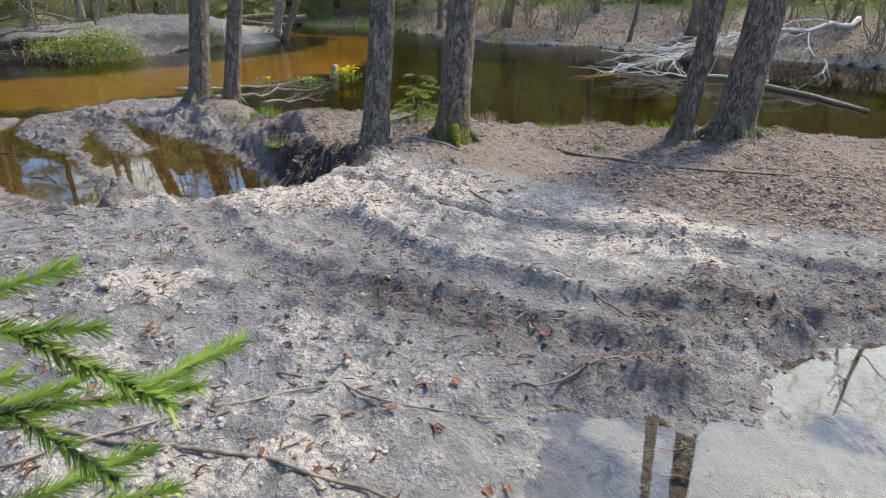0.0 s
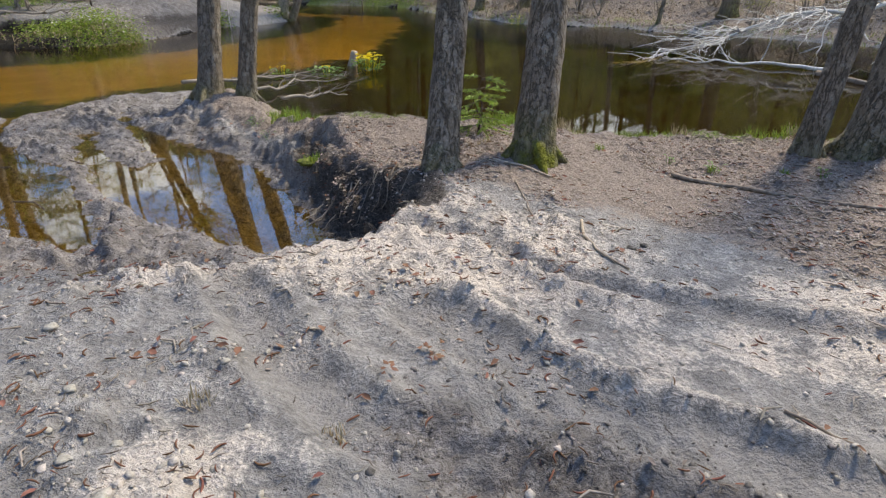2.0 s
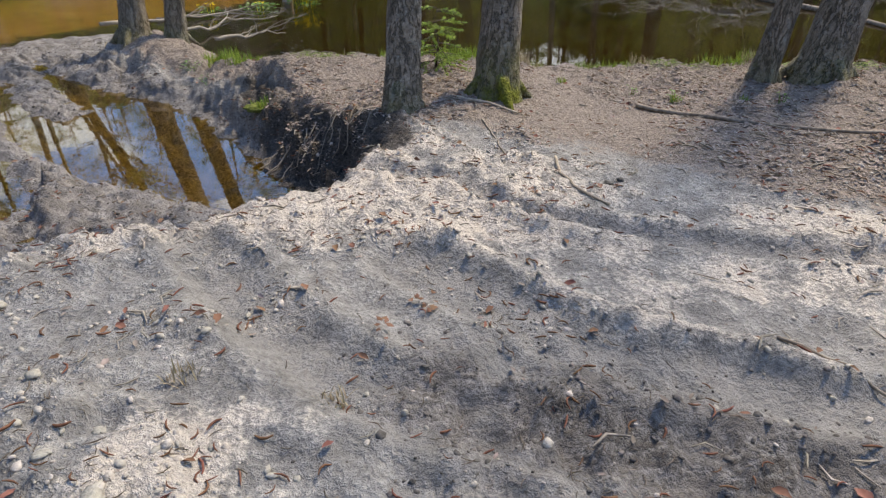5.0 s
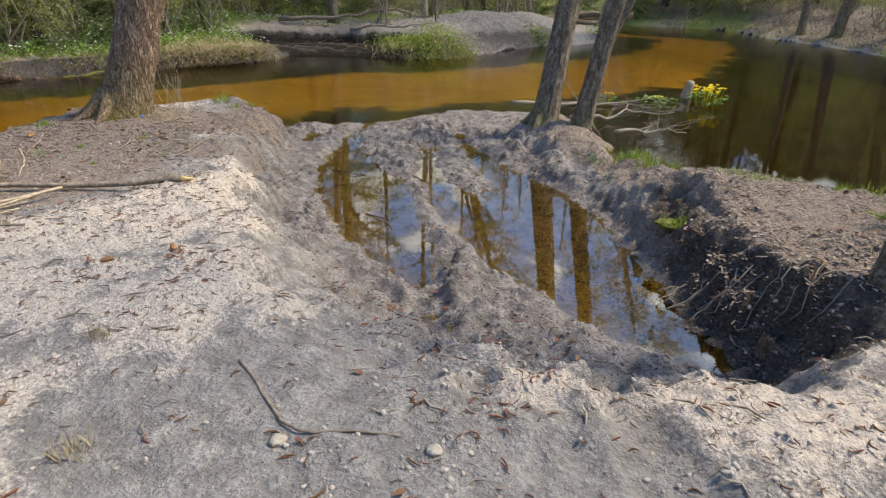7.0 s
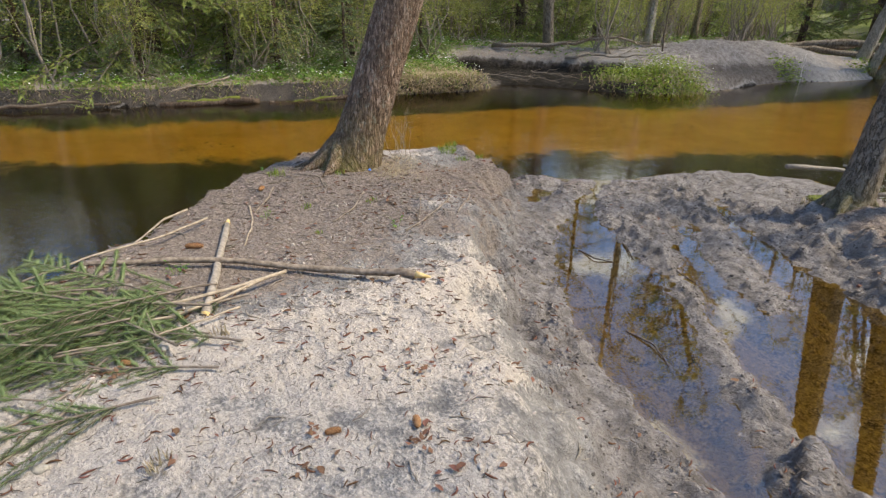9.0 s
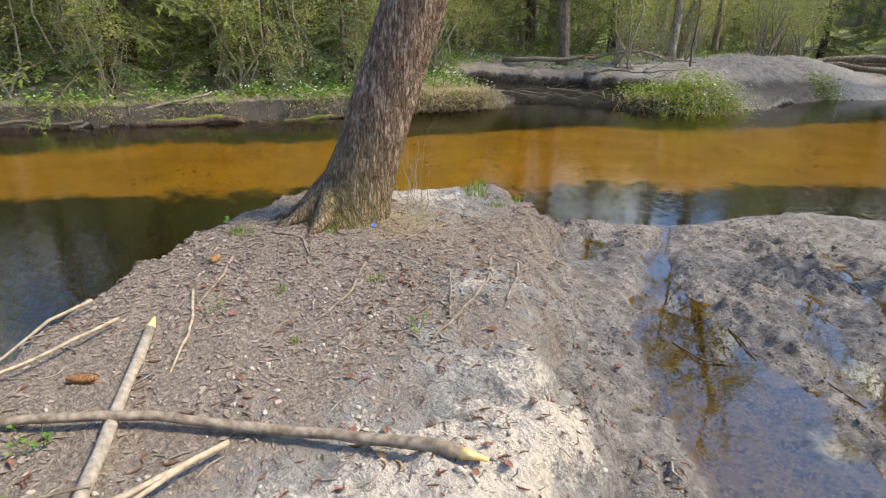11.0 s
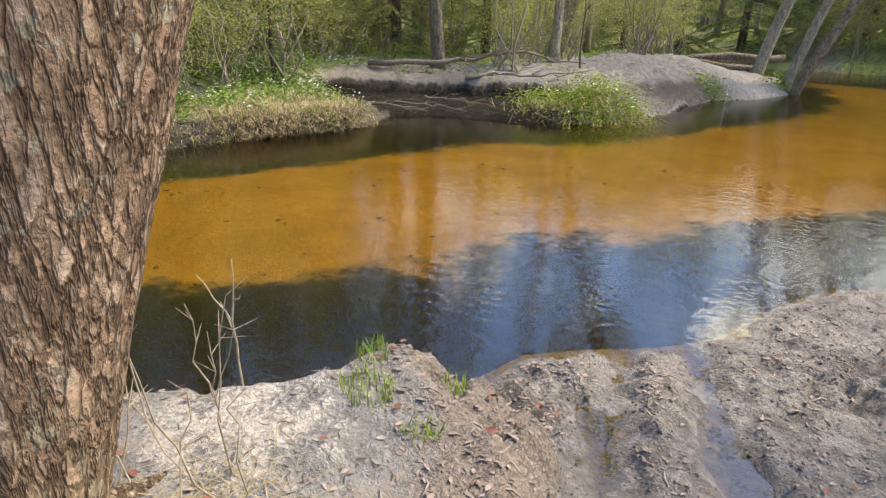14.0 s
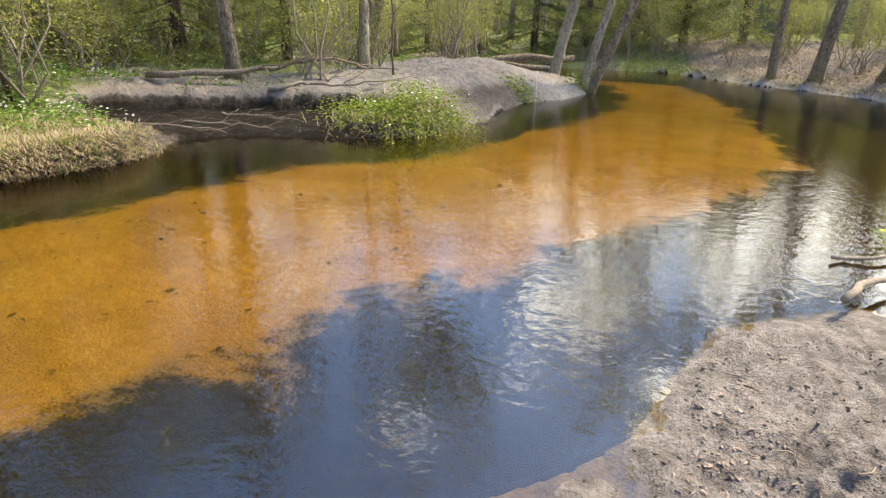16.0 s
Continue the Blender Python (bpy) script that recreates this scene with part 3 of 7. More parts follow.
M_GROUND = ground_material()
M_WATER = water_material("tea_brown_water", (0.84, 0.66, 0.24), 0.0040)
M_PUDDLE = water_material("puddle_water", (0.74, 0.70, 0.63), 0.002, 0.62)
M_BARK = plated_bark_material("alder_bark", (0.30, 0.195, 0.14), (0.70, 0.50, 0.37))
M_BARK_GREY = bark_material("grey_alder_bark", (0.205, 0.172, 0.135), (0.44, 0.38, 0.31), 0.35, 1.6, 0.3, 0.25)
M_BARK_MOSSY = bark_material("mossy_alder_bark", (0.205, 0.172, 0.135), (0.44, 0.38, 0.31), 1.0, 1.6, 0.3, 0.25)
M_BARK_FAR = bark_material("forest_bark", (0.21, 0.17, 0.13), (0.46, 0.39, 0.30), 0.5, 0.9, 0.2)
M_BARK_PALE = bark_material("pale_bark", (0.34, 0.31, 0.25), (0.60, 0.55, 0.46), 0.6, 0.9, 0.3)
M_BARK_SPRUCE = bark_material("spruce_bark", (0.10, 0.07, 0.05), (0.22, 0.16, 0.12), 0.3, 1.2, 0.1)
M_TWIG = plain_material("brown_twig", (0.07, 0.052, 0.038), (0.19, 0.15, 0.115), 40, 0.85, 0.002, island=0.5)
M_TWIG_GREY = plain_material("grey_twig", (0.22, 0.185, 0.15), (0.40, 0.35, 0.29), 40, 0.85, 0.002, island=0.5)
M_STICK = plain_material("weathered_stick", (0.13, 0.10, 0.075), (0.30, 0.245, 0.19), 25, 0.85, 0.003)
M_STICK_PALE = plain_material("pale_stripped_stick", (0.25, 0.20, 0.145), (0.43, 0.355, 0.265), 25, 0.75, 0.002)
M_STAKE = plain_material("weathered_pole", (0.21, 0.18, 0.145), (0.37, 0.325, 0.27), 30, 0.85, 0.003)
M_CUT = plain_material("fresh_cut_wood", (0.62, 0.42, 0.16), (0.78, 0.58, 0.28), 60, 0.7, 0.001)
M_DEAD = plain_material("bleached_dead_wood", (0.42, 0.40, 0.36), (0.68, 0.66, 0.61), 25, 0.8, 0.003)
M_NEEDLE = plain_material("spruce_needles", (0.15, 0.21, 0.06), (0.33, 0.40, 0.12), 3, 0.7, 0, island=0.35, translucent=0.45)
M_NEEDLE_FRESH = plain_material("cut_spruce_needles", (0.12, 0.19, 0.07), (0.25, 0.33, 0.14), 8, 0.65, 0, island=0.45, translucent=0.2)
M_NEEDLE_BRIGHT = plain_material("young_spruce_needles", (0.24, 0.37, 0.06), (0.42, 0.57, 0.13), 8, 0.6, 0, island=0.35, translucent=0.3)
M_SPRING = plain_material("spring_leaves", (0.30, 0.34, 0.09), (0.50, 0.53, 0.19), 5, 0.6, 0, island=0.4, translucent=0.6)
M_GRASS = plain_material("fresh_grass", (0.15, 0.24, 0.03), (0.31, 0.41, 0.07), 12, 0.6, 0, island=0.4, translucent=0.3)
M_HERB = plain_material("herb_leaves", (0.09, 0.19, 0.03), (0.21, 0.36, 0.07), 12, 0.55, 0, island=0.4, translucent=0.25)
M_STRAW = plain_material("dry_grass", (0.31, 0.245, 0.15), (0.50, 0.42, 0.28), 20, 0.8, 0, island=0.4, translucent=0.2)
M_LITTER = plain_material("dead_leaves", (0.22, 0.172, 0.145), (0.38, 0.308, 0.262), 25, 0.9, 0, island=0.5)
M_LITTER_RED = plain_material("rust_brown_leaves", (0.15, 0.065, 0.04), (0.27, 0.13, 0.08), 25, 0.75, 0, island=0.4)
M_CATKIN = plain_material("alder_catkins", (0.10, 0.042, 0.024), (0.26, 0.12, 0.07), 40, 0.9, 0.001, island=0.5)
M_CLOD = plain_material("sandy_clod", (0.36, 0.32, 0.27), (0.56, 0.50, 0.43), 40, 0.95, 0.006, island=0.4)
M_CLOD_DARK = plain_material("dark_mud_clod", (0.075, 0.065, 0.058), (0.21, 0.185, 0.165), 40, 0.9, 0.006, island=0.5)
M_PETAL_W = plain_material("white_petals", (0.72, 0.73, 0.70), (0.82, 0.82, 0.80), 20, 0.6, 0, translucent=0.2)
M_PETAL_Y = plain_material("yellow_petals", (0.80, 0.62, 0.012), (0.86, 0.72, 0.03), 20, 0.5, 0, translucent=0.2)
M_MOSS = plain_material("moss", (0.065, 0.08, 0.013), (0.165, 0.185, 0.035), 40, 0.95, 0.01)
M_CONE = plain_material("spruce_cone_scales", (0.22, 0.10, 0.045), (0.44, 0.23, 0.10), 60, 0.75, 0.002)
M_BLUE = plain_material("blue_plastic", (0.02, 0.16, 0.62), (0.03, 0.22, 0.72), 20, 0.35, 0)
M_BACK = plain_material("distant_wood", (0.08, 0.09, 0.05), (0.19, 0.195, 0.12), 0.6, 0.95, 0)


# ---- building helpers ----
class Geo:
    """Gathers vertices and faces of one mesh."""

    def __init__(self):
        self.v, self.f, self.n, self.moss = [], [], 0, []

    def add(self, verts, faces, moss=None):
        verts = np.asarray(verts, float).reshape(-1, 3)
        self.v.append(verts)
        self.moss.append(np.zeros(len(verts)) if moss is None else np.asarray(moss, float))
        self.f.extend([tuple(i + self.n for i in f) for f in faces])
        self.n += len(verts)

    def mesh(self, name, material, smooth=True):
        me = bpy.data.meshes.new(name)
        me.from_pydata(np.concatenate(self.v).tolist() if self.v else [], [], self.f)
        me.materials.append(material)
        if smooth:
            me.shade_smooth()
        moss = np.concatenate(self.moss) if self.v else np.zeros(0)
        if moss.any():
            me.attributes.new("moss", "FLOAT", "POINT").data.foreach_set("value", moss)
        return me


def part(name, geo, material, parent, label="", smooth=True):
    """One mesh object under a thing or a part (geo: a Geo or a bmesh)."""
    if isinstance(geo, Geo):
        me = geo.mesh(name, material, smooth)
    else:
        me = bpy.data.meshes.new(name)
        geo.to_mesh(me)
        geo.free()
        me.materials.append(material)
        if smooth:
            me.shade_smooth()
    ob = new(name, me)
    ob.parent = parent
    return tagged(ob, label) if label else ob


def thing(name, x, y, z, label, category, group="", kind=""):
    e = new(name)
    e.empty_display_size = 0.1
    e.matrix_basis = Matrix.Translation((x, y, z))
    return tagged(e, label, category, group, kind)


def whole(name, geo, material, label, category, group="", kind="", at=None, smooth=True):
    """A thing made of a single mesh."""
    ob = new(name, geo.mesh(name, material, smooth))
    if at:
        ob.location = at
    return tagged(ob, label, category, group, kind)


def tube(geo, pts, radii, segs=6, moss=None, wob=0.0, rng=None, closed=True, bark=None):
    """A tapering round bar along pts."""
    pts = np.asarray(pts, float)
    n = len(pts)
    t = np.gradient(pts, axis=0)
    t /= np.linalg.norm(t, axis=1)[:, None] + 1e-12
    up = np.array([0.0, 0, 1]) if abs(t[0][2]) < 0.9 else np.array([1.0, 0, 0])
    ang = np.arange(segs) * 2 * np.pi / segs
    rings = []
    u = np.cross(t[0], up)
    for i in range(n):
        u = u - t[i] * np.dot(u, t[i])
        u /= np.linalg.norm(u) + 1e-12
        w = np.cross(t[i], u)
        r = radii[i] * (1 + (rng.uniform(-wob, wob, segs) if wob else 0))
        if bark is not None:
            r = r + bark(i, ang)
        rings.append(pts[i] + np.outer(np.cos(ang) * r, u) + np.outer(np.sin(ang) * r, w))
    verts = np.concatenate(rings)
    faces = [(i * segs + j, i * segs + (j + 1) % segs, (i + 1) * segs + (j + 1) % segs, (i + 1) * segs + j) for i in range(n - 1) for j in range(segs)]
    if closed:
        faces.append(tuple(range(segs))[::-1])
        faces.append(tuple((n - 1) * segs + j for j in range(segs)))
    geo.add(verts, faces, np.repeat(moss, segs) if moss is not None else None)


def wander(rng, a, b, n, amount, sag=0.0):
    """A crooked line from a to b."""
    a, b = np.asarray(a, float), np.asarray(b, float)
    k = np.linspace(0, 1, n)[:, None]
    p = a + (b - a) * k
    off = np.cumsum(rng.normal(0, 1, (n, 3)), axis=0)
    off -= off[0] + (off[-1] - off[0]) * k
    size = np.linalg.norm(b - a) * amount / np.sqrt(n)
    p = p + off * size
    p[:, 2] -= sag * 4 * (k[:, 0] * (1 - k[:, 0]))
    return p


def leaf(geo, p, d, side, length, width, fold=0.15):
    """A pointed leaf of two folded halves."""
    p, d, side = np.asarray(p), np.asarray(d), np.asarray(side)
    up = np.cross(d, side)
    mid = p + d * length * 0.5
    geo.add([p, mid + side * width * 0.5 + up * fold * width, p + d * length, mid - side * width * 0.5 + up * fold * width, mid], [(0, 1, 4), (1, 2, 4), (2, 3, 4), (3, 0, 4)])


def blade(geo, p, tip, width, bend):
    """A grass blade in two bends."""
    p, tip = np.asarray(p), np.asarray(tip)
    d = tip - p
    s = np.cross(d, (0, 0, 1.0))
    s = s / (np.linalg.norm(s) + 1e-9) * width * 0.5
    q = p + d * 0.55 + np.array([0, 0, bend])
    geo.add([p - s, p + s, q - s * 0.8, q + s * 0.8, tip], [(0, 1, 3, 2), (2, 3, 4)])


def random_dir(rng, zlo=-1, zhi=1):
    a, z = rng.uniform(0, 2 * np.pi), rng.uniform(zlo, zhi)
    r = math.sqrt(max(0, 1 - z * z))
    return np.array([r * math.cos(a), r * math.sin(a), z])


# ---- ground: one sheet, finest where the walk goes ----
def spaced(lo, fine_lo, fine_hi, hi, fine, mid_lo, mid_hi, mid):
    """Coordinates with fine steps, middling steps around them, and growing steps beyond."""
    vals = list(np.arange(fine_lo, fine_hi, fine))
    low = list(np.arange(mid_lo, fine_lo - mid * 0.5, mid))
    high = list(np.arange(fine_hi, mid_hi, mid))
    out_hi, s = [mid_hi], mid
    while out_hi[-1] < hi:
        s *= 1.25
        out_hi.append(out_hi[-1] + s)
    out_lo, s = [mid_lo], mid
    while out_lo[-1] > lo:
        s *= 1.25
        out_lo.append(out_lo[-1] - s)
    return np.array(out_lo[:0:-1] + low + vals + high + out_hi)


def build_ground():
    xs = spaced(-600, -9.9, 3.0, 600, 0.023, -22, 13, 0.14)
    ys = spaced(-600, 1.2, 10.4, 600, 0.023, -1.5, 34, 0.14)
    gx, gy = np.meshgrid(xs, ys)
    x, y = gx.ravel(), gy.ravel()
    L = layout(x, y)
    h = L["h"]
    nx, ny = len(xs), len(ys)
    me = bpy.data.meshes.new("ground")
    me.vertices.add(nx * ny)
    me.vertices.foreach_set("co", np.stack([x, y, h], 1).ravel())
    i, j = np.meshgrid(np.arange(nx - 1), np.arange(ny - 1))
    a = (j * nx + i).ravel()
    quads = np.stack([a, a + 1, a + nx + 1, a + nx], 1)
    me.loops.add(quads.size)
    me.loops.foreach_set("vertex_index", quads.ravel())
    me.polygons.add(len(quads))
    me.polygons.foreach_set("loop_start", np.arange(0, quads.size, 4))
    me.update(calc_edges=True)
    me.shade_smooth()
    near, west, north, k = L["near"], L["west"], L["north"], L["k"]
    on_near, on_west, on_north = near < 0, west < 0, north < 0
    water = ~(on_near | on_west | on_north)
    nb, nm, nw = L["n_big"], L["n_mid"], L["n_wide"]
    under = water | (h < -0.02)
    hump0 = np.exp(-((x + 11.3) / 2.4) ** 2 - ((y - 23.5) / 4.6) ** 2) * on_west * step(3.0, 1.0, L["inland"])
    # covers
    point = step(-5.9, -7.3, x + 0.55 * nb + 0.25 * nm) * step(2.4, 3.6, y + 0.3 * nb)
    pondside = step(-0.30, 0.45, y - 5.25 + 0.68 * np.clip(x, -0.6, 2.4) + 0.25 * nb + 0.2 * nm) * step(-2.4, -1.6, x)
    spit = step(7.2, 7.9, y) * step(0.05, 0.5, L["flat"])
    leafy = np.maximum(np.maximum(point, pondside), spit) * on_near
    pale = 0.35 * bell(x, y, 1.8, 4.0, 1.1) + 0.40 * step(-2.9, -3.9, x) * step(-6.6, -5.4, x)
    for cx, cy, r, g in ((-1.40, 2.85, 0.36, 0.6), (-2.1, 4.3, 0.6, 0.5), (-1.2, 4.7, 0.5, 0.45), (-0.45, 4.25, 0.35, 0.35), (0.5, 3.6, 0.65, 0.5), (-3.0, 4.9, 0.5, 0.3), (-2.4, 5.1, 0.4, 0.35)):
        pale = pale + g * bell(x, y, cx, cy, r)
    for line, tall, half in RIDGES[:2]:
        pale = pale + 0.3 * np.exp(-(sd_line(x, y, line) / (half * 1.2)) ** 2)
    pale = pale - 0.5 * bell(x, y, -2.1, 2.7, 0.5) - 0.4 * bell(x, y, -2.0, 3.4, 0.4) - 0.35 * bell(x, y, -2.6, 3.3, 0.9) - 0.12 * bell(x, y, -0.9, 3.4, 0.5)
    sand = on_near * k * np.clip(0.26 + pale + 0.45 * nb + 0.3 * nm, 0, 1) * (1 - leafy)
    sand = np.maximum(sand, on_near * 0.62 * bell(x, y, -8.55, 7.35, 0.55))
    leafy = leafy * (1 - np.clip(1.3 * bell(x, y, -8.4, 7.45, 0.6), 0, 1))
    groove = np.zeros(x.shape)
    for line, depth, half in GROOVES:
        groove = np.maximum(groove, np.exp(-(sd_line(x, y, line) / (half * 1.3)) ** 4))
    sand = sand * (1 - 0.5 * groove)
    mud = on_near * (1 - step(0.1, 0.5, k)) * 0.9
    mud = np.maximum(mud, on_near * groove * 0.4)
    # dug bank: dark earth, coloured darker still where it turns from the sun
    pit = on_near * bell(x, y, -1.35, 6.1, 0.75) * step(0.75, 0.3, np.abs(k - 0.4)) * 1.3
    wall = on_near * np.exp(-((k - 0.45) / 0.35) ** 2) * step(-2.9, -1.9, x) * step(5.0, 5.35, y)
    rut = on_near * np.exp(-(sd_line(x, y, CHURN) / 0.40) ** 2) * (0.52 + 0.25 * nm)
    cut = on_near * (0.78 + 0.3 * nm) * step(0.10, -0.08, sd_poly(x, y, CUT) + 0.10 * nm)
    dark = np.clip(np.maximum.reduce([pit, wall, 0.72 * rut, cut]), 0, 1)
    mud = np.maximum(mud, np.clip(1.5 * rut, 0, 0.95))
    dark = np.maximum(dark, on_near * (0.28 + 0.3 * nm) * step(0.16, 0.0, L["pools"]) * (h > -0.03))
    dark = np.maximum(dark, on_near * (0.62 + 0.3 * nm) * bell(x, y, -8.0, 8.65, 0.5))
    dark = np.maximum(dark, on_west * np.clip(2.2 * L["bay"], 0, 1.3))
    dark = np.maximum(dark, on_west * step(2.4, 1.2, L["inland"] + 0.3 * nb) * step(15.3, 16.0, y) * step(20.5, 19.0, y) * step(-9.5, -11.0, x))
    # shadow below the far bank's edge, painted as a dark ground strip
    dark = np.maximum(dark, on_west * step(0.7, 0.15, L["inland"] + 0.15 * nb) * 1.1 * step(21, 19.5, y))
    dark = np.maximum(dark, hump0 * np.clip(0.12 + 0.55 * nb + 0.5 * nm, 0, 0.8))
    dark = np.maximum(dark, hump0 * step(0.80, 0.40, h + 0.15 * nb + 0.1 * nm) * 0.85)
    green = on_near * 0.9 * np.exp(-((near + 0.35) / 0.3) ** 2) * step(-3.6, -2.6, x) * np.clip(0.55 + nb, 0, 1)
    forest = step(0.3, 1.2, L["inland"]) * on_west * step(21, 16, y) * (1 - L["bay"])
    green = np.maximum(green, forest * np.clip(0.62 + 0.5 * nb + 0.4 * nw, 0, 1))
    green = np.maximum(green, on_west * step(3.5, 6, L["inland"]) * np.clip(0.6 + 0.6 * nw, 0, 1) * 0.9)
    green = np.maximum(green, on_north * np.maximum(step(5, 9, L["inland_n"]), step(-1.0, -4.0, x)) * np.clip(0.65 + 0.6 * nw, 0, 1))
    leafy = np.maximum(leafy, (on_west & (west < -0.4)) * 0.55 * (1 - L["bay"]))
    leafy = np.maximum(leafy, (on_north & (north < -0.2)) * 0.7)
    hump = np.exp(-((x + 11.3) / 2.4) ** 2 - ((y - 23.5) / 4.6) ** 2) * on_west
    mud = np.maximum(mud, hump * 1.1)
    sand = np.maximum(sand, hump * np.clip(0.2 + 0.5 * nb, 0, 1))
    leafy = leafy * (1 - np.clip(hump * 1.6, 0, 1))
    green = green * (1 - np.clip(hump * 1.8, 0, 1))
    straw_bank = (on_north & (north < -0.6)) * step(-4, -1, x) * 0.9
    sand = np.maximum(sand, straw_bank * np.clip(0.4 + 0.5 * nw, 0, 1))
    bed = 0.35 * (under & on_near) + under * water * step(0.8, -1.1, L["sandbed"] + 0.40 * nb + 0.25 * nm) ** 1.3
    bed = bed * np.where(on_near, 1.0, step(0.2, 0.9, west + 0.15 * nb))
    # off the sand bed the colour holds the gloom of deeper water
    silt_dimmed = under * np.where(on_near, 1.0, 1 - bed) * np.where(on_near & (L["flat"] < 0.6), 0.45, 1.0)
    silt_dimmed = np.maximum(silt_dimmed, on_west * 0.66 * np.clip(1.5 * L["bay"], 0, 1))
    wet = np.clip(on_near * (1 - k) * 0.9 + 0.5 * (rut > 0.5), 0, 1)
    for name, val in (("sand", sand), ("mud", mud), ("dark", dark), ("leaf", leafy), ("green", green), ("bed", bed), ("silt_dimmed", silt_dimmed), ("wet", wet)):
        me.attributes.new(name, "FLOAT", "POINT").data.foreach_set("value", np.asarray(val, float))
    me.materials.append(M_GROUND)
    return tagged(new("ground", me), "trampled pale sandy riverside ground with muddy tyre ruts and leaf litter", "ground", kind="structure")


def build_water():
    xs = np.concatenate([np.arange(-400, -30, 20), np.arange(-30, 30, 0.5), np.arange(30, 401, 20)])
    ys = np.concatenate([np.arange(-400, -20, 20), np.arange(-20, 60, 0.5), np.arange(60, 401, 20)])
    gx, gy = np.meshgrid(xs, ys)
    x, y = gx.ravel(), gy.ravel()
    nx, ny = len(xs), len(ys)
    faces = [(j * nx + i, j * nx + i + 1, (j + 1) * nx + i + 1, (j + 1) * nx + i) for j in range(ny - 1) for i in range(nx - 1)]
    me = bpy.data.meshes.new("water")
    me.from_pydata(np.stack([x, y, np.zeros(len(x))], 1).tolist(), [], faces)
    calm = np.maximum(step(-0.6, 0.4, -sd_poly(x, y, NEAR)), step(-3.5, -1.5, x) * step(24, 20, y))
    flow = 1.0 - 0.93 * calm
    me.attributes.new("flow", "FLOAT", "POINT").data.foreach_set("value", flow)
    # reflections dimmed over the backwater, in place of a darker mirrored wood
    dull_mirror = step(-0.2, 0.6, sd_poly(x, y, NEAR)) * step(-3.8, -2.2, x + 0.25 * np.maximum(y - 14, 0)) * step(30, 26, y)
    me.attributes.new("dull_mirror", "FLOAT", "POINT").data.foreach_set("value", dull_mirror)
    me.materials.append(M_WATER)
    me.shade_smooth()
    ob = tagged(new("water", me), "clear tea-brown stream water over orange sand", "water", kind="structure")
    g = Geo()
    g.add([(-0.3, 0.3, 0), (3.6, 0.3, 0), (3.6, 3.1, 0), (-0.3, 3.1, 0)], [(0, 1, 2, 3)])
    pm = g.mesh("puddle_water", M_PUDDLE)
    p = tagged(new("puddle_water", pm), "still puddle in a tyre rut mirroring the pale sky", "puddle", kind="structure")
    p.location.z = PUDDLE_Z
    return ob


build_ground()
build_water()


# ---- trees ----
def bark_relief(seed, depth, lobes=5):
    rng = np.random.RandomState(seed)
    ph = rng.uniform(0, 9, 12)

    def f(i, ang):
        u = ang * 3.2
        z = i * 0.16
        n = perlin(np.cos(ang) * 7.5 + ph[0] + 0.35 * np.sin(z), np.sin(ang) * 7.5 + z * 0.8 + ph[1])
        m = perlin(np.cos(ang) * 15 + ph[2], np.sin(ang) * 15 + z * 2.2 + ph[3])
        return depth * (np.abs(n) * 1.2 - 0.4 + 0.5 * m)
    return f


def limb_system(rng, wood, leaves, start, direction, length, radius, depth, leaf_size, leaf_count, spring=True):
    """A limb that forks into thinner ones."""
    d = np.asarray(direction, float)
    end = start + d * length
    n = 6 if depth > 1 else 4
    pts = wander(rng, start, end, n, 0.16)
    tube(wood, pts, np.linspace(radius, radius * 0.35, n), 6 if radius > 0.03 else 4, closed=False)
    if depth > 0:
        for _ in range(rng.randint(3, 6)):
            k = rng.uniform(0.5, 1.0)
            i = min(int(k * (n - 1)), n - 2)
            p = pts[i] + (pts[i + 1] - pts[i]) * (k * (n - 1) - i)
            nd = d * 0.6 + random_dir(rng, -0.2, 0.9) * 0.75
            nd /= np.linalg.norm(nd)
            limb_system(rng, wood, leaves, p, nd, length * rng.uniform(0.4, 0.62), radius * 0.42, depth - 1, leaf_size, leaf_count)
    else:
        for _ in range(leaf_count):
            p = pts[rng.randint(0, n)] + rng.normal(0, 0.10 * length + 0.05, 3)
            dd, s = random_dir(rng), random_dir(rng)
            s = np.cross(dd, s)
            s /= np.linalg.norm(s) + 1e-9
            leaf(leaves, p, dd, s, leaf_size * rng.uniform(0.7, 1.3), leaf_size * 0.7)


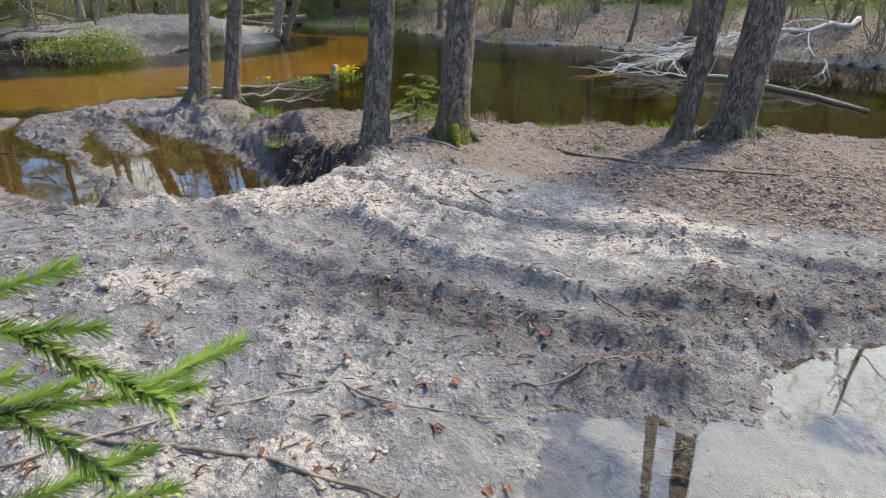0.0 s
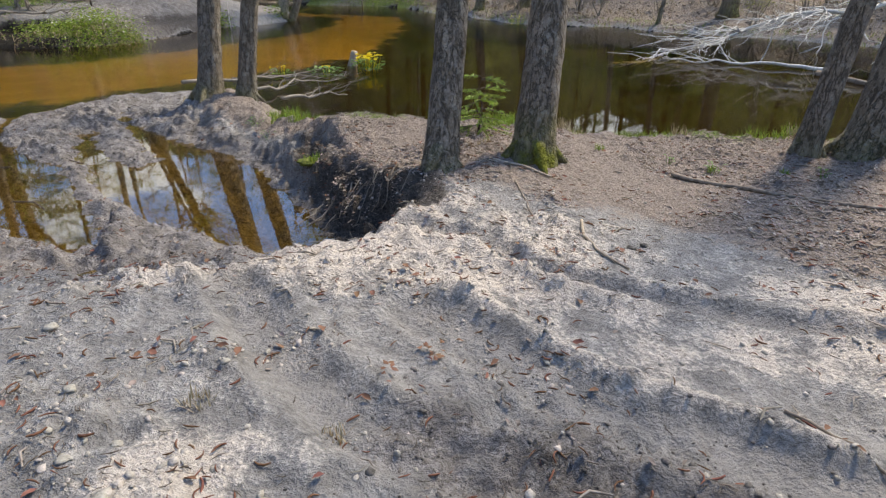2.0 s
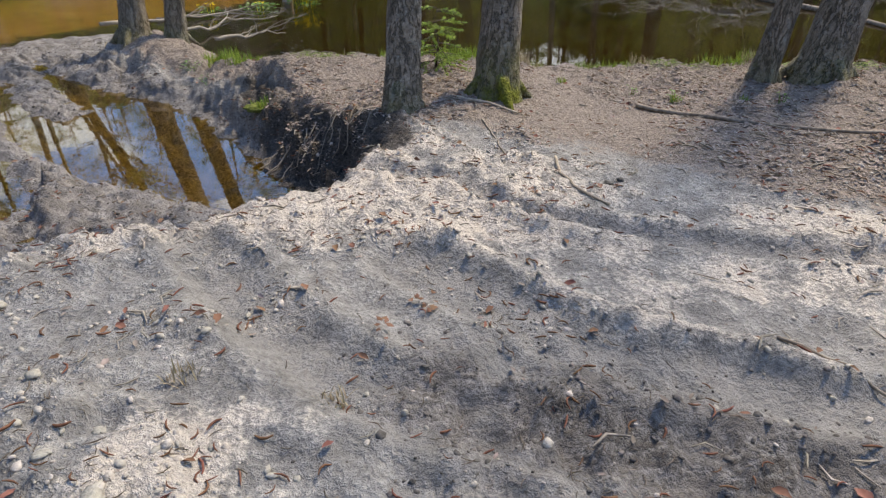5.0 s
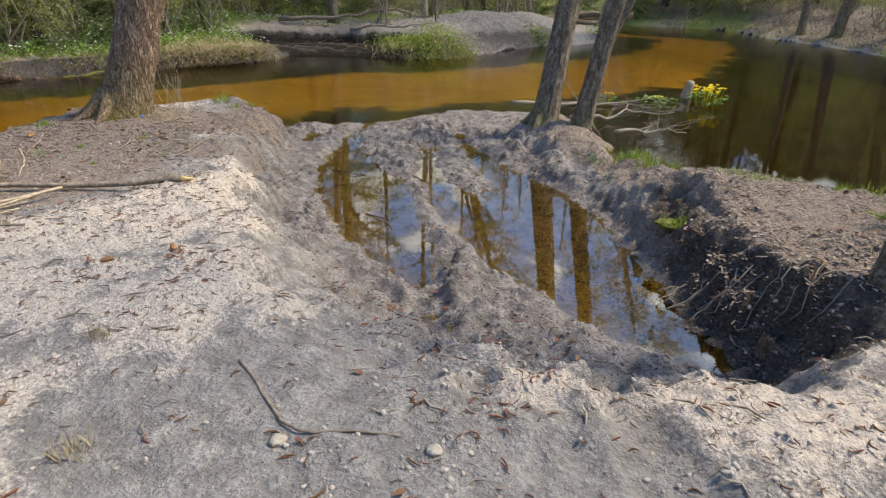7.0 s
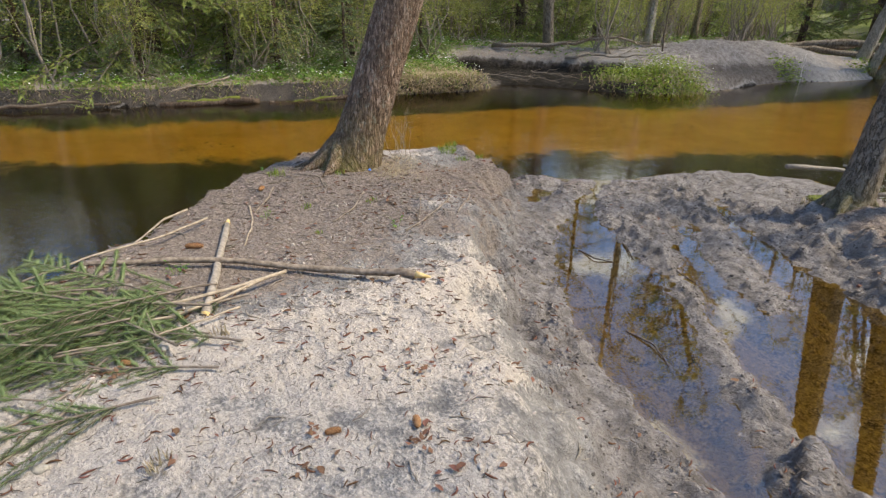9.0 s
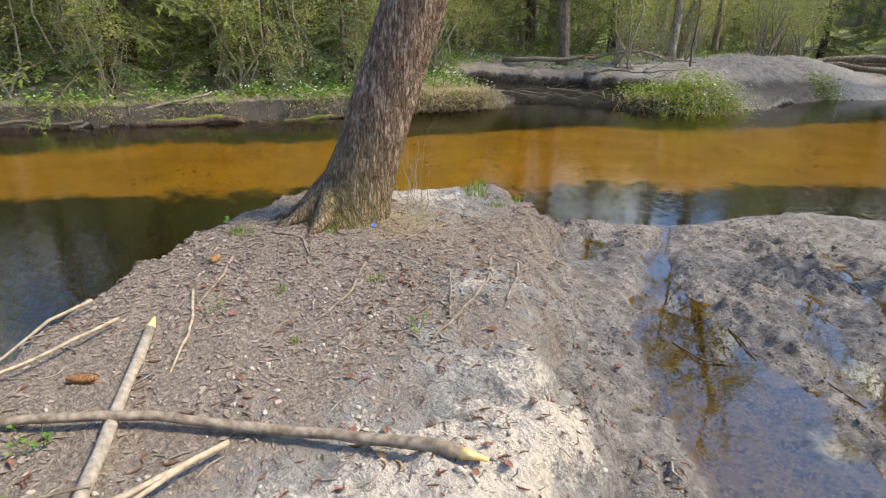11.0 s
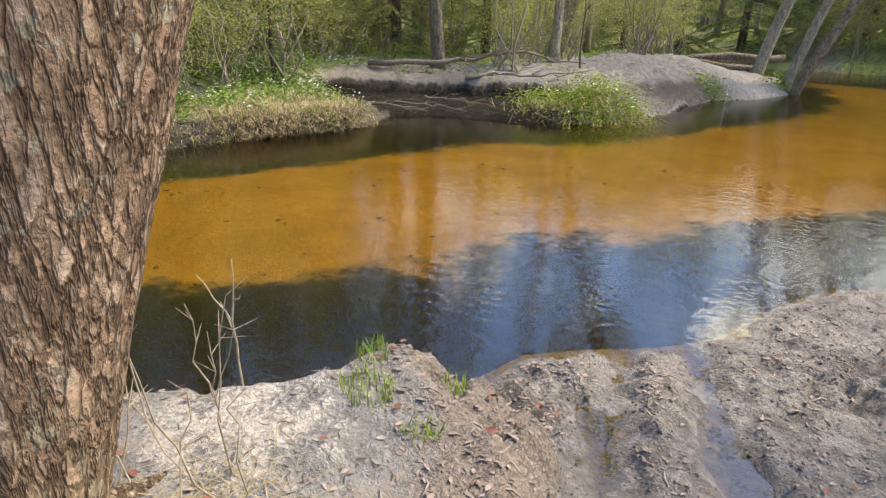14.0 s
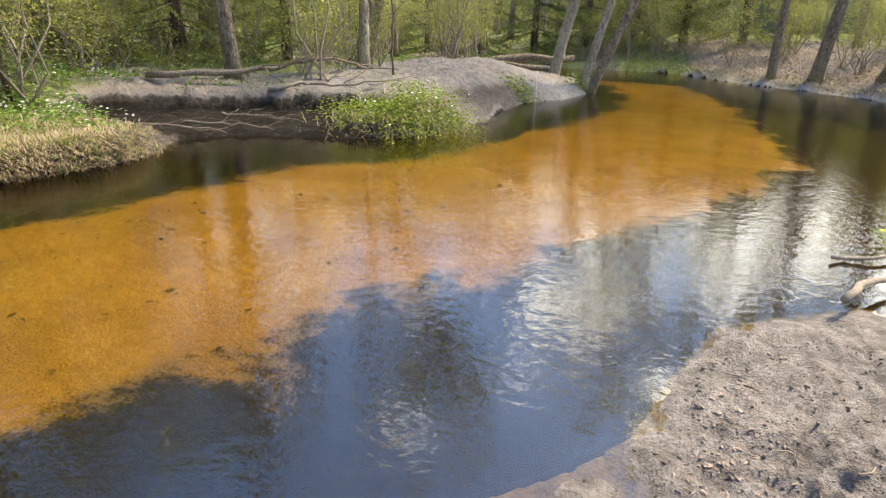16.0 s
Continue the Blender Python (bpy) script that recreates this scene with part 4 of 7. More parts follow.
def make_tree(name, seed, x, y, z, lean, height_m, r0, bark, label, flare=0.5, limbs=9, first=0.5, segs=12, step_m=0.5, relief=0.0, leaf_count=4,
              moss_top=0.5, group="riverside trees", bend=(0, 0), roots=0, crown_depth=2, taper=0.72):
    """A deciduous tree: trunk with a flared foot, forking limbs, first small leaves."""
    rng = np.random.RandomState(seed)
    base = thing(name, x, y, z, label, "tree", group)
    n = max(6, int(height_m / step_m))
    hz = height_m * np.linspace(0, 1, n) ** (1.25 if segs < 40 else 1.6)
    k = hz / height_m
    sway = np.cumsum(rng.normal(0, 0.012, (n, 2)), axis=0) * np.gradient(hz)[:, None] * 2
    pts = np.stack([lean[0] * hz + bend[0] * hz * hz + sway[:, 0], lean[1] * hz + bend[1] * hz * hz + sway[:, 1], hz - 0.12], 1)
    rad = r0 * (1 - taper * k) * (1 + flare * np.exp(-hz / 0.22))
    geo = Geo()
    moss = np.clip(1 - hz / moss_top, 0, 1) if moss_top else np.zeros(n)
    rel = bark_relief(seed, relief) if relief else None
    tube(geo, pts, rad, segs, moss=moss, wob=0.02 if not relief else 0.0, rng=rng, bark=rel)
    for i in range(roots):
        a = rng.uniform(0, 6.28) if roots > 4 else i * 6.28 / roots + rng.uniform(-0.4, 0.4)
        d = np.array([math.cos(a), math.sin(a), 0])
        if r0 > 0.22:
            tube(geo, np.array([[0, 0, 0.34], d * r0 * 0.7 + [0, 0, 0.17], d * r0 * 1.2 + [0, 0, 0.06], d * r0 * 1.75 + [0, 0, 0.0], d * r0 * 2.6 + [0, 0, -0.07]]), [r0 * 0.40, r0 * 0.42, r0 * 0.30, r0 * 0.17, r0 * 0.06], 12,
                 moss=[0.5, 0.6, 0.5, 0.3, 0.1], wob=0.08, rng=rng)
            continue
        tube(geo, np.array([[0, 0, 0.20], d * r0 * 0.9 + [0, 0, 0.10], d * r0 * 1.6 + [0, 0, -0.01], d * r0 * 2.3 + [0, 0, -0.10]]), [r0 * 0.5, r0 * 0.36, r0 * 0.2, r0 * 0.1], 10,
             moss=[1, 1, 0.9, 0.6], wob=0.06, rng=rng)
    part("trunk", geo, bark, base)
    wood, leaves = Geo(), Geo()
    for i in range(limbs):
        kk = first + (1 - first) * (i + rng.uniform(0, 0.8)) / limbs
        j = min(int(np.searchsorted(k, kk)), n - 1)
        a = i * 2.4 + rng.uniform(-0.5, 0.5)
        up = rng.uniform(0.25, 0.8)
        d = np.array([math.cos(a), math.sin(a), up])
        d /= np.linalg.norm(d)
        limb_system(rng, wood, leaves, pts[j], d, height_m * rng.uniform(0.14, 0.24) * (1.25 - 0.6 * kk), rad[j] * 0.5, crown_depth, 0.10, leaf_count)
    if limbs:
        part("twigwork", wood, bark, base)
        if leaves.n:
            part("crown", leaves, M_SPRING, base, "sparse fresh green spring leaves")
    return base


def tree_at(name, seed, x, y, *a, **kw):
    return make_tree(name, seed, x, y, height(x, y) + kw.pop("dz", 0.0), *a, **kw)


# the leaning alder on the point, passed at arm's length
tree_at("alder_tree", 3, -8.33, 6.38, (0.21, 0.245), 15.0, 0.245, M_BARK, "leaning furrowed alder with mossy flared foot on the sandy point",
        flare=0.62, segs=120, step_m=0.055, relief=0.008, roots=6, limbs=7, leaf_count=0, first=0.6, moss_top=0.9, crown_depth=2, bend=(0.004, 0.002))
# the riverside row
tree_at("alder_tree", 11, -4.46, 10.38, (0.057, 0.212), 14.0, 0.175, M_BARK_GREY, "grey-brown alder on the muddy spit beside the stream", first=0.7, segs=40, step_m=0.12, limbs=3, leaf_count=0, relief=0.014, roots=4)
tree_at("alder_tree", 12, -3.92, 10.42, (0.16, 0.06), 13.0, 0.135, M_BARK_GREY, "slim grey alder leaning over the dark backwater", first=0.7, segs=40, step_m=0.12, limbs=3, leaf_count=0, relief=0.006, roots=3)
tree_at("alder_tree", 13, -0.80, 5.85, (0.059, 0.30), 13.0, 0.130, M_BARK_GREY, "alder with a torn bark scar above the dug-out bank", segs=56, step_m=0.09, limbs=6, leaf_count=0, relief=0.012, roots=3, moss_top=0.35)
tree_at("alder_tree", 14, 0.0, 6.2, (0.061, 0.235), 14.0, 0.165, M_BARK_MOSSY, "alder with a bright moss cushion round its foot", segs=56, step_m=0.09, limbs=6, leaf_count=0, relief=0.011, roots=4, moss_top=0.6)
tree_at("alder_tree", 15, 2.65, 6.75, (0.10, 0.03), 12.0, 0.11, M_BARK_GREY, "slim pale-barked alder leaning beside a thicker trunk", first=0.7, segs=40, step_m=0.12, limbs=3, leaf_count=0, relief=0.007, roots=2)
tree_at("alder_tree", 16, 3.22, 6.72, (0.13, 0.12), 15.0, 0.205, M_BARK_GREY, "thick dark alder leaning over the backwater", first=0.7, segs=48, step_m=0.10, limbs=3, leaf_count=0, relief=0.012, roots=4)

# far bank trees that stand out
for nm, sd, x, y, ln, hm, r, bk, lb in (
        ("alder_tree", 21, -21.2, 26.6, (0.01, 0.02), 16, 0.42, M_BARK_FAR, "thick rough brown trunk among saplings"),
        ("alder_tree", 22, -22.3, 26.3, (-0.05, 0.0), 15, 0.30, M_BARK_FAR, "dark trunk growing against a thicker neighbour"),
        ("alder_tree", 23, -15.8, 27.3, (0.28, 0.1), 14, 0.30, M_BARK_FAR, "slanting brown trunk behind the sandy hump"),
        ("alder_tree", 24, -14.6, 25.0, (0.24, 0.1), 11, 0.12, M_BARK_FAR, "thin slanting trunk behind the sandy hump"),
        ("alder_tree", 25, -9.5, 33.0, (0.22, 0.1), 15, 0.24, M_BARK_PALE, "pale trunk leaning over the stream bend, mossy foot"),
        ("alder_tree", 26, -8.1, 28.2, (0.24, 0.06), 14, 0.15, M_BARK_PALE, "pale slim trunk leaning over the stream"),
        ("alder_tree", 27, -7.9, 28.5, (0.38, 0.15), 14, 0.17, M_BARK_FAR, "grey trunk leaning out over the stream"),
        ("alder_tree", 28, 0.7, 33.9, (0.10, 0.0), 15, 0.24, M_BARK_FAR, "grey-brown trunk at the foot of the leafy slope"),
        ("alder_tree", 29, 2.9, 33.2, (0.13, 0.0), 16, 0.30, M_BARK_FAR, "stout trunk on the leafy slope"),
        ("alder_tree", 30, -0.6, 34.9, (0.02, 0.1), 14, 0.18, M_BARK_FAR, "slim trunk at the water's edge"),
        ("alder_tree", 31, 11.1, 28.0, (0.02, 0.0), 15, 0.36, M_BARK_FAR, "twin-stemmed trunk on the dry grass bank"),
        ("alder_tree", 32, 7.9, 27.2, (0.10, 0.0), 9, 0.09, M_BARK_FAR, "thin sapling at the pond's edge")):
    tree_at(nm, sd, x, y, ln, hm, r, bk, lb, segs=14, step_m=0.6, limbs=16, leaf_count=12, moss_top=0.9, group="far bank trees", crown_depth=2)


# the wood behind: four grown trees, copied
def scatter(rng, count, poly, lo, hi, box, gap):
    got = []
    tries = 0
    while len(got) < count and tries < count * 60:
        tries += 1
        x, y = rng.uniform(box[0], box[1]), rng.uniform(box[2], box[3])
        d = -float(sd_poly(np.array([x]), np.array([y]), poly)[0])
        if lo < d < hi and all((x - a) ** 2 + (y - b) ** 2 > gap * gap for a, b in got):
            got.append((x, y))
    return got


rng_w = np.random.RandomState(5)
wood_spots = (scatter(rng_w, 70, WEST, 4.0, 45, (-62, -12, -25, 36), 2.4) + scatter(rng_w, 100, NORTH, 2.5, 34, (-55, 46, 15, 72), 2.2)
              + scatter(rng_w, 24, NEAR, 7, 40, (-30, 45, -40, 0), 4.5))
masters = []
for i, (bk, hm, r, lb) in enumerate(((M_BARK_FAR, 17, 0.19, "tall bare brown woodland tree with sparse spring leaves"), (M_BARK_FAR, 15, 0.13, "slim woodland tree with sparse spring leaves"),
                                     (M_BARK_PALE, 16, 0.14, "pale-barked woodland tree with sparse spring leaves"), (M_BARK_GREY, 18, 0.24, "stout grey woodland tree with sparse spring leaves"))):
    x, y = wood_spots[i]
    masters.append(tree_at("woodland_tree", 60 + i, x, y, (0.02 * (i - 1.5), 0.03), hm, r, bk, lb, segs=10, step_m=0.9, limbs=10, leaf_count=7, group="woodland trees", first=0.42, moss_top=0.6))
for i, (x, y) in enumerate(wood_spots[4:]):
    s = rng_w.uniform(0.8, 1.15)
    copy_thing(masters[i % 4], Matrix.Translation((x, y, height(x, y))) @ Euler((rng_w.uniform(-0.06, 0.06), rng_w.uniform(-0.06, 0.06), rng_w.uniform(0, 6.28))).to_matrix().to_4x4() @ Matrix.Scale(s, 4))


# ---- spruces ----
def spray(rng, wood, needles, start, d, length, size, droop=0.25, dense=26, width=0.006, gap=0.11):
    """A spruce branch: a bar with side twigs, set with needles."""
    d = np.asarray(d, float)
    side = np.cross(d, (0, 0, 1.0))
    side /= np.linalg.norm(side) + 1e-9
    n = 7
    k = np.linspace(0, 1, n)
    pts = start + np.outer(k * length, d) + np.outer(-droop * length * k * k, (0, 0, 1))
    tube(wood, pts, np.linspace(0.012, 0.003, n) * max(0.5, length / 1.5), 4, closed=False)
    twigs = [(pts[1], pts[-1] + d * 0.02)]
    m = max(4, int(length / gap))
    for i in range(m):
        kk = 0.15 + 0.85 * (i + 0.5) / m
        p = start + d * length * kk - np.array([0, 0, droop * length * kk * kk])
        tl = (length * 0.42 * (1.1 - kk) + 0.05) * rng.uniform(0.55, 1.2)
        s = side if i % 2 else -side
        e = p + (d * rng.uniform(0.55, 0.95) + s * rng.uniform(0.45, 0.9) + np.array([0, 0, -0.15 - 0.2 * droop + rng.uniform(-0.22, 0.22)])) * tl
        twigs.append((p, e))
    for p, e in twigs:
        tube(wood, [p, (p + e) / 2, e], [0.004, 0.003, 0.002], 3, closed=False)
        v = e - p
        ln = np.linalg.norm(v)
        v = v / (ln + 1e-9)
        c = max(4, int(dense * ln))
        for q in range(c):
            o = p + v * ln * (q + rng.uniform(0, 1)) / c
            a = random_dir(rng)
            a = a - v * np.dot(a, v)
            a /= np.linalg.norm(a) + 1e-9
            t = o + (v * 0.75 + a * 0.75) * size * rng.uniform(0.7, 1.2)
            w = np.cross(v, a) * width
            needles.add([o - w, o + w, t], [(0, 1, 2)])


def make_spruce(seed, x, y, height_m, reach, label, lowest=0.5, dense=24, size=0.075, width=0.012, needle=None, group="spruces on the far bank", whorl=0.42, name="spruce_tree", per=6):
    rng = np.random.RandomState(seed)
    base = thing(name, x, y, height(x, y), label, "tree", group)
    tr, wood, needles = Geo(), Geo(), Geo()
    n = 10
    hz = np.linspace(-0.1, height_m, n)
    r0 = 0.013 * height_m + 0.008
    tube(tr, np.stack([rng.normal(0, 0.01, n), rng.normal(0, 0.01, n), hz], 1), r0 * (1.04 - np.linspace(0, 1, n)), 9)
    z = lowest
    while z < height_m * 0.97:
        k = z / height_m
        for i in range(per):
            a = rng.uniform(0, 6.28)
            d = np.array([math.cos(a), math.sin(a), 0.12 - 0.25 * (1 - k)])
            d /= np.linalg.norm(d)
            ln = reach * (1 - k) ** 0.8 * rng.uniform(0.6, 1.1) + 0.12
            spray(rng, wood, needles, np.array([0, 0, z + rng.uniform(-0.1, 0.1)]), d, ln, size, 0.22, dense, width)
        z += whorl * (0.8 + 0.8 * k)
    part("trunk", tr, M_BARK_SPRUCE, base)
    part("twigwork", wood, M_TWIG, base)
    part("needles", needles, needle or M_NEEDLE, base)
    return base


sp_a = make_spruce(71, -19.6, 10.2, 11.0, 2.6, "dark green spruce with drooping boughs over the anemones", dense=20, size=0.10, width=0.016, whorl=0.55, per=6)
sp_b = make_spruce(72, -18.6, 13.6, 7.5, 2.1, "younger spruce with yellow-green boughs on the bank", dense=22, size=0.09, width=0.014, needle=M_NEEDLE_FRESH, whorl=0.45)
spruce_spots = [(-24.5, 8.2, 1.1, sp_a), (-22.0, 13.4, 0.95, sp_b), (-21.4, 5.6, 0.7, sp_b), (-26.5, 12.5, 1.25, sp_a), (-17.4, 15.4, 0.50, sp_b), (-21.5, 17.0, 1.0, sp_b),
                (-28.5, 17.0, 1.2, sp_a), (-24.0, 2.2, 0.9, sp_a), (-29.0, 5.0, 1.1, sp_b), (-18.9, 7.6, 0.55, sp_b), (-20.6, 11.9, 0.8, sp_b), (-16.9, 12.2, 0.45, sp_b), (-25.5, 20.5, 1.1, sp_a),
                (-20.6, 15.0, 1.35, sp_a), (-22.6, 19.4, 1.4, sp_a), (-19.6, 22.8, 1.2, sp_a), (-18.2, 10.9, 0.9, sp_b), (-20.5, 8.4, 1.2, sp_a), (-17.9, 26.0, 1.2, sp_a), (-24.0, 24.0, 1.5, sp_a)]
rng_p = np.random.RandomState(15)
spruce_spots += [(x, y, rng_p.uniform(1.0, 1.6), sp_a) for x, y in scatter(rng_p, 34, NORTH, 11, 30, (-34, 50, 15, 66), 3.2)]
spruce_spots += [(x, y, rng_p.uniform(1.6, 1.95), sp_a) for x, y in scatter(rng_p, 16, WEST, 6, 26, (-38, -24, 12, 38), 3.6)]
spruce_spots += [(x, y, rng_p.uniform(1.2, 1.7), sp_a) for x, y in scatter(rng_p, 10, NORTH, 13, 24, (4, 34, 24, 50), 3.0)]
spruce_spots += [(x, 44.5 + 3.5 * math.sin(x * 1.9), 1.45 + 0.25 * math.cos(x * 2.3), sp_a) for x in np.arange(-26, 1, 2.9)]
spruce_spots = [(x, y, s * (1.4 if x < -20 and y < 14.5 else 1.0), src) for x, y, s, src in spruce_spots]
for i, (x, y, s, src) in enumerate(spruce_spots):
    copy_thing(src, Matrix.Translation((x, y, height(x, y))) @ Matrix.Rotation(i * 1.7, 4, "Z") @ Matrix.Scale(s, 4))


# ---- thickets ----
def make_shrub(seed, x, y, tall, stems, label, leaves_n=300, material=None, spread=0.5, group="thicket shrubs", leaf_size=0.058, wood_mat=None):
    rng = np.random.RandomState(seed)
    base = thing("shrub", x, y, height(x, y), label, "shrub", group)
    wood, lv = Geo(), Geo()
    tips = []
    for i in range(stems):
        a = rng.uniform(0, 6.28)
        top = np.array([math.cos(a) * spread * tall * rng.uniform(0.2, 1), math.sin(a) * spread * tall * rng.uniform(0.2, 1), tall * rng.uniform(0.6, 1.1)])
        st = np.array([rng.normal(0, 0.12), rng.normal(0, 0.12), -0.05])
        p = wander(rng, st, top, 7, 0.12)
        tube(wood, p, np.linspace(0.016, 0.004, 7) * tall / 2.2, 4, closed=False)
        for j in range(6):
            q = p[rng.randint(2, 7)]
            e = q + random_dir(rng, -0.1, 0.9) * tall * rng.uniform(0.12, 0.3)
            tube(wood, wander(rng, q, e, 4, 0.12), [0.005, 0.004, 0.003, 0.002], 3, closed=False)
            tips += [q + (e - q) * u for u in (0.4, 0.7, 1.0)]
    for i in range(leaves_n):
        p = tips[rng.randint(0, len(tips))] + rng.normal(0, 0.05, 3) * tall
        dd, s = random_dir(rng, -0.4, 0.6), random_dir(rng)
        s = np.cross(dd, s)
        s /= np.linalg.norm(s) + 1e-9
        leaf(lv, p, dd, s, leaf_size * rng.uniform(0.7, 1.3), leaf_size * 0.6)
    part("twigwork", wood, wood_mat or M_TWIG_GREY, base)
    part("foliage", lv, material or M_SPRING, base)
    return base


rng_s = np.random.RandomState(9)
shrub_spots = (scatter(rng_s, 130, WEST, 1.3, 20, (-38, -11, -4, 36), 1.0) + scatter(rng_s, 130, NORTH, 2.5, 22, (-32, 32, 18, 66), 1.2))
shrub_spots += scatter(rng_s, 46, WEST, 0.9, 4.5, (-30, -12, 2, 34), 0.9) + scatter(rng_s, 36, NORTH, 1.2, 6, (-24, 22, 18, 48), 1.2)
shrub_spots = [(x, y) for x, y in shrub_spots if not (-13.8 < x < -8 and 19 < y < 27.5) and not ((x + 15.3) ** 2 + (y - 18) ** 2 < 9)]
shrubs = [make_shrub(90, *shrub_spots[0], 2.6, 9, "twiggy shrub with first small green leaves", 2300), make_shrub(91, *shrub_spots[1], 3.4, 7, "tall twiggy hazel with first small green leaves", 2400),
          make_shrub(92, *shrub_spots[2], 1.5, 10, "low shrub with fresh leaves in the wood", 500), make_shrub(93, *shrub_spots[3], 4.2, 5, "thin saplings just coming into leaf", 2000)]
for i, (x, y) in enumerate(shrub_spots[4:]):
    copy_thing(shrubs[i % 4], Matrix.Translation((x, y, height(x, y))) @ Matrix.Rotation(rng_s.uniform(0, 6.28), 4, "Z") @ Matrix.Scale(rng_s.uniform(0.7, 1.25), 4))

# distant wood that closes the view, far beyond the last trees
g = Geo()
rng_b = np.random.RandomState(4)
ring = [(math.cos(a) * 85, math.sin(a) * 85 + 10, a) for a in np.linspace(0, 2 * np.pi, 361)]
vv, ff = [], []
for i, (x, y, a) in enumerate(ring[:-1]):
    top = 22 + 6.0 * perlin(np.array([a * 9]), np.array([3.3]))[0] + rng_b.uniform(-0.8, 0.8)
    vv += [(x, y, -1), (x * 1.01, y * 1.01, top)]
for i in range(360):
    j = (i + 1) % 360
    ff.append((2 * i, 2 * j, 2 * j + 1, 2 * i + 1))
g.add(vv, ff)
whole("backdrop", g, M_BACK, "distant wood beyond the trees", "backdrop", kind="structure")


# ---- things on the near bank ----
def stick(name, seed, pts2d, radius, material, label, lift=0.0, segs=7, category="stick", group="", zs=None, cut=False, n=12, bent=0.06, taper=0.6):
    """A fallen stick lying on the ground through the given plan points."""
    rng = np.random.RandomState(seed)
    pts2d = np.asarray(pts2d, float)
    k = np.linspace(0, 1, len(pts2d))
    kk = np.linspace(0, 1, n)
    x, y = np.interp(kk, k, pts2d[:, 0]), np.interp(kk, k, pts2d[:, 1])
    length = np.hypot(*(pts2d[-1] - pts2d[0]))
    x, y = x + rng.normal(0, bent * length / n, n), y + rng.normal(0, bent * length / n, n)
    z = heights(x, y) + radius * 0.7
    z = np.convolve(np.pad(z, 2, mode="edge"), np.ones(5) / 5, "valid")
    z = np.maximum(z, heights(x, y) - radius * 0.3) + lift
    if zs is not None:
        z = np.interp(kk, np.linspace(0, 1, len(zs)), zs)
    o = np.array([x[0], y[0], z[0]])
    p = np.stack([x, y, z], 1) - o
    g = Geo()
    tube(g, p, np.linspace(radius, radius * taper, n), segs, wob=0.10, rng=rng)
    if not cut:
        return whole(name, g, material, label, category, group, at=tuple(o))
    base = thing(name, *o, label, category, group)
    part("shaft", g, material, base)
    for end, (a, b) in enumerate(((0, 1), (-1, -2))[:2 if cut == "both" else 1]):
        d = p[a] - p[b]
        d /= np.linalg.norm(d)
        c = Geo()
        tube(c, [p[a] - d * 0.002, p[a] + d * radius * 1.5, p[a] + d * radius * 4.0], [radius * (0.95 if not end else taper), radius * 0.65, radius * 0.25], segs, wob=0.1, rng=rng)
        part("cut_end", c, M_CUT, base, "fresh yellow cut end")
    return base


stick("branch", 1, [(-5.88, 5.22), (-6.3, 4.98), (-6.95, 4.38), (-7.55, 3.3), (-8.0, 2.5)], 0.027, M_STICK, "long bent grey-brown branch with a freshly cut end", cut=True, n=20, bent=0.02, category="branch", lift=0.03)
stick("wooden_stake", 2, [(-6.30, 3.93), (-6.9, 4.25), (-7.62, 4.66)], 0.030, M_STAKE, "short straight pole cut at both ends lying under a branch", cut="both", n=8, bent=0.01, taper=0.85, category="stake", group="cut wood")
for i, (pts, r) in enumerate((([(-6.55, 4.60), (-6.45, 3.9), (-6.55, 3.4), (-6.75, 2.9)], 0.013), ([(-6.52, 4.4), (-6.30, 3.8), (-6.42, 3.25), (-6.4, 2.7)], 0.010), ([(-6.2, 4.1), (-6.1, 3.6), (-6.35, 3.1)], 0.007),
                              ([(-7.75, 4.55), (-7.5, 3.9), (-7.35, 3.2)], 0.010), ([(-8.05, 4.5), (-7.85, 3.9), (-7.6, 3.3)], 0.009))):
    stick("peeled_branch", 20 + i, pts, r, M_STICK_PALE, "thin pale peeled spruce branch on the heap", lift=0.05, category="branch", group="peeled branches", bent=0.05)
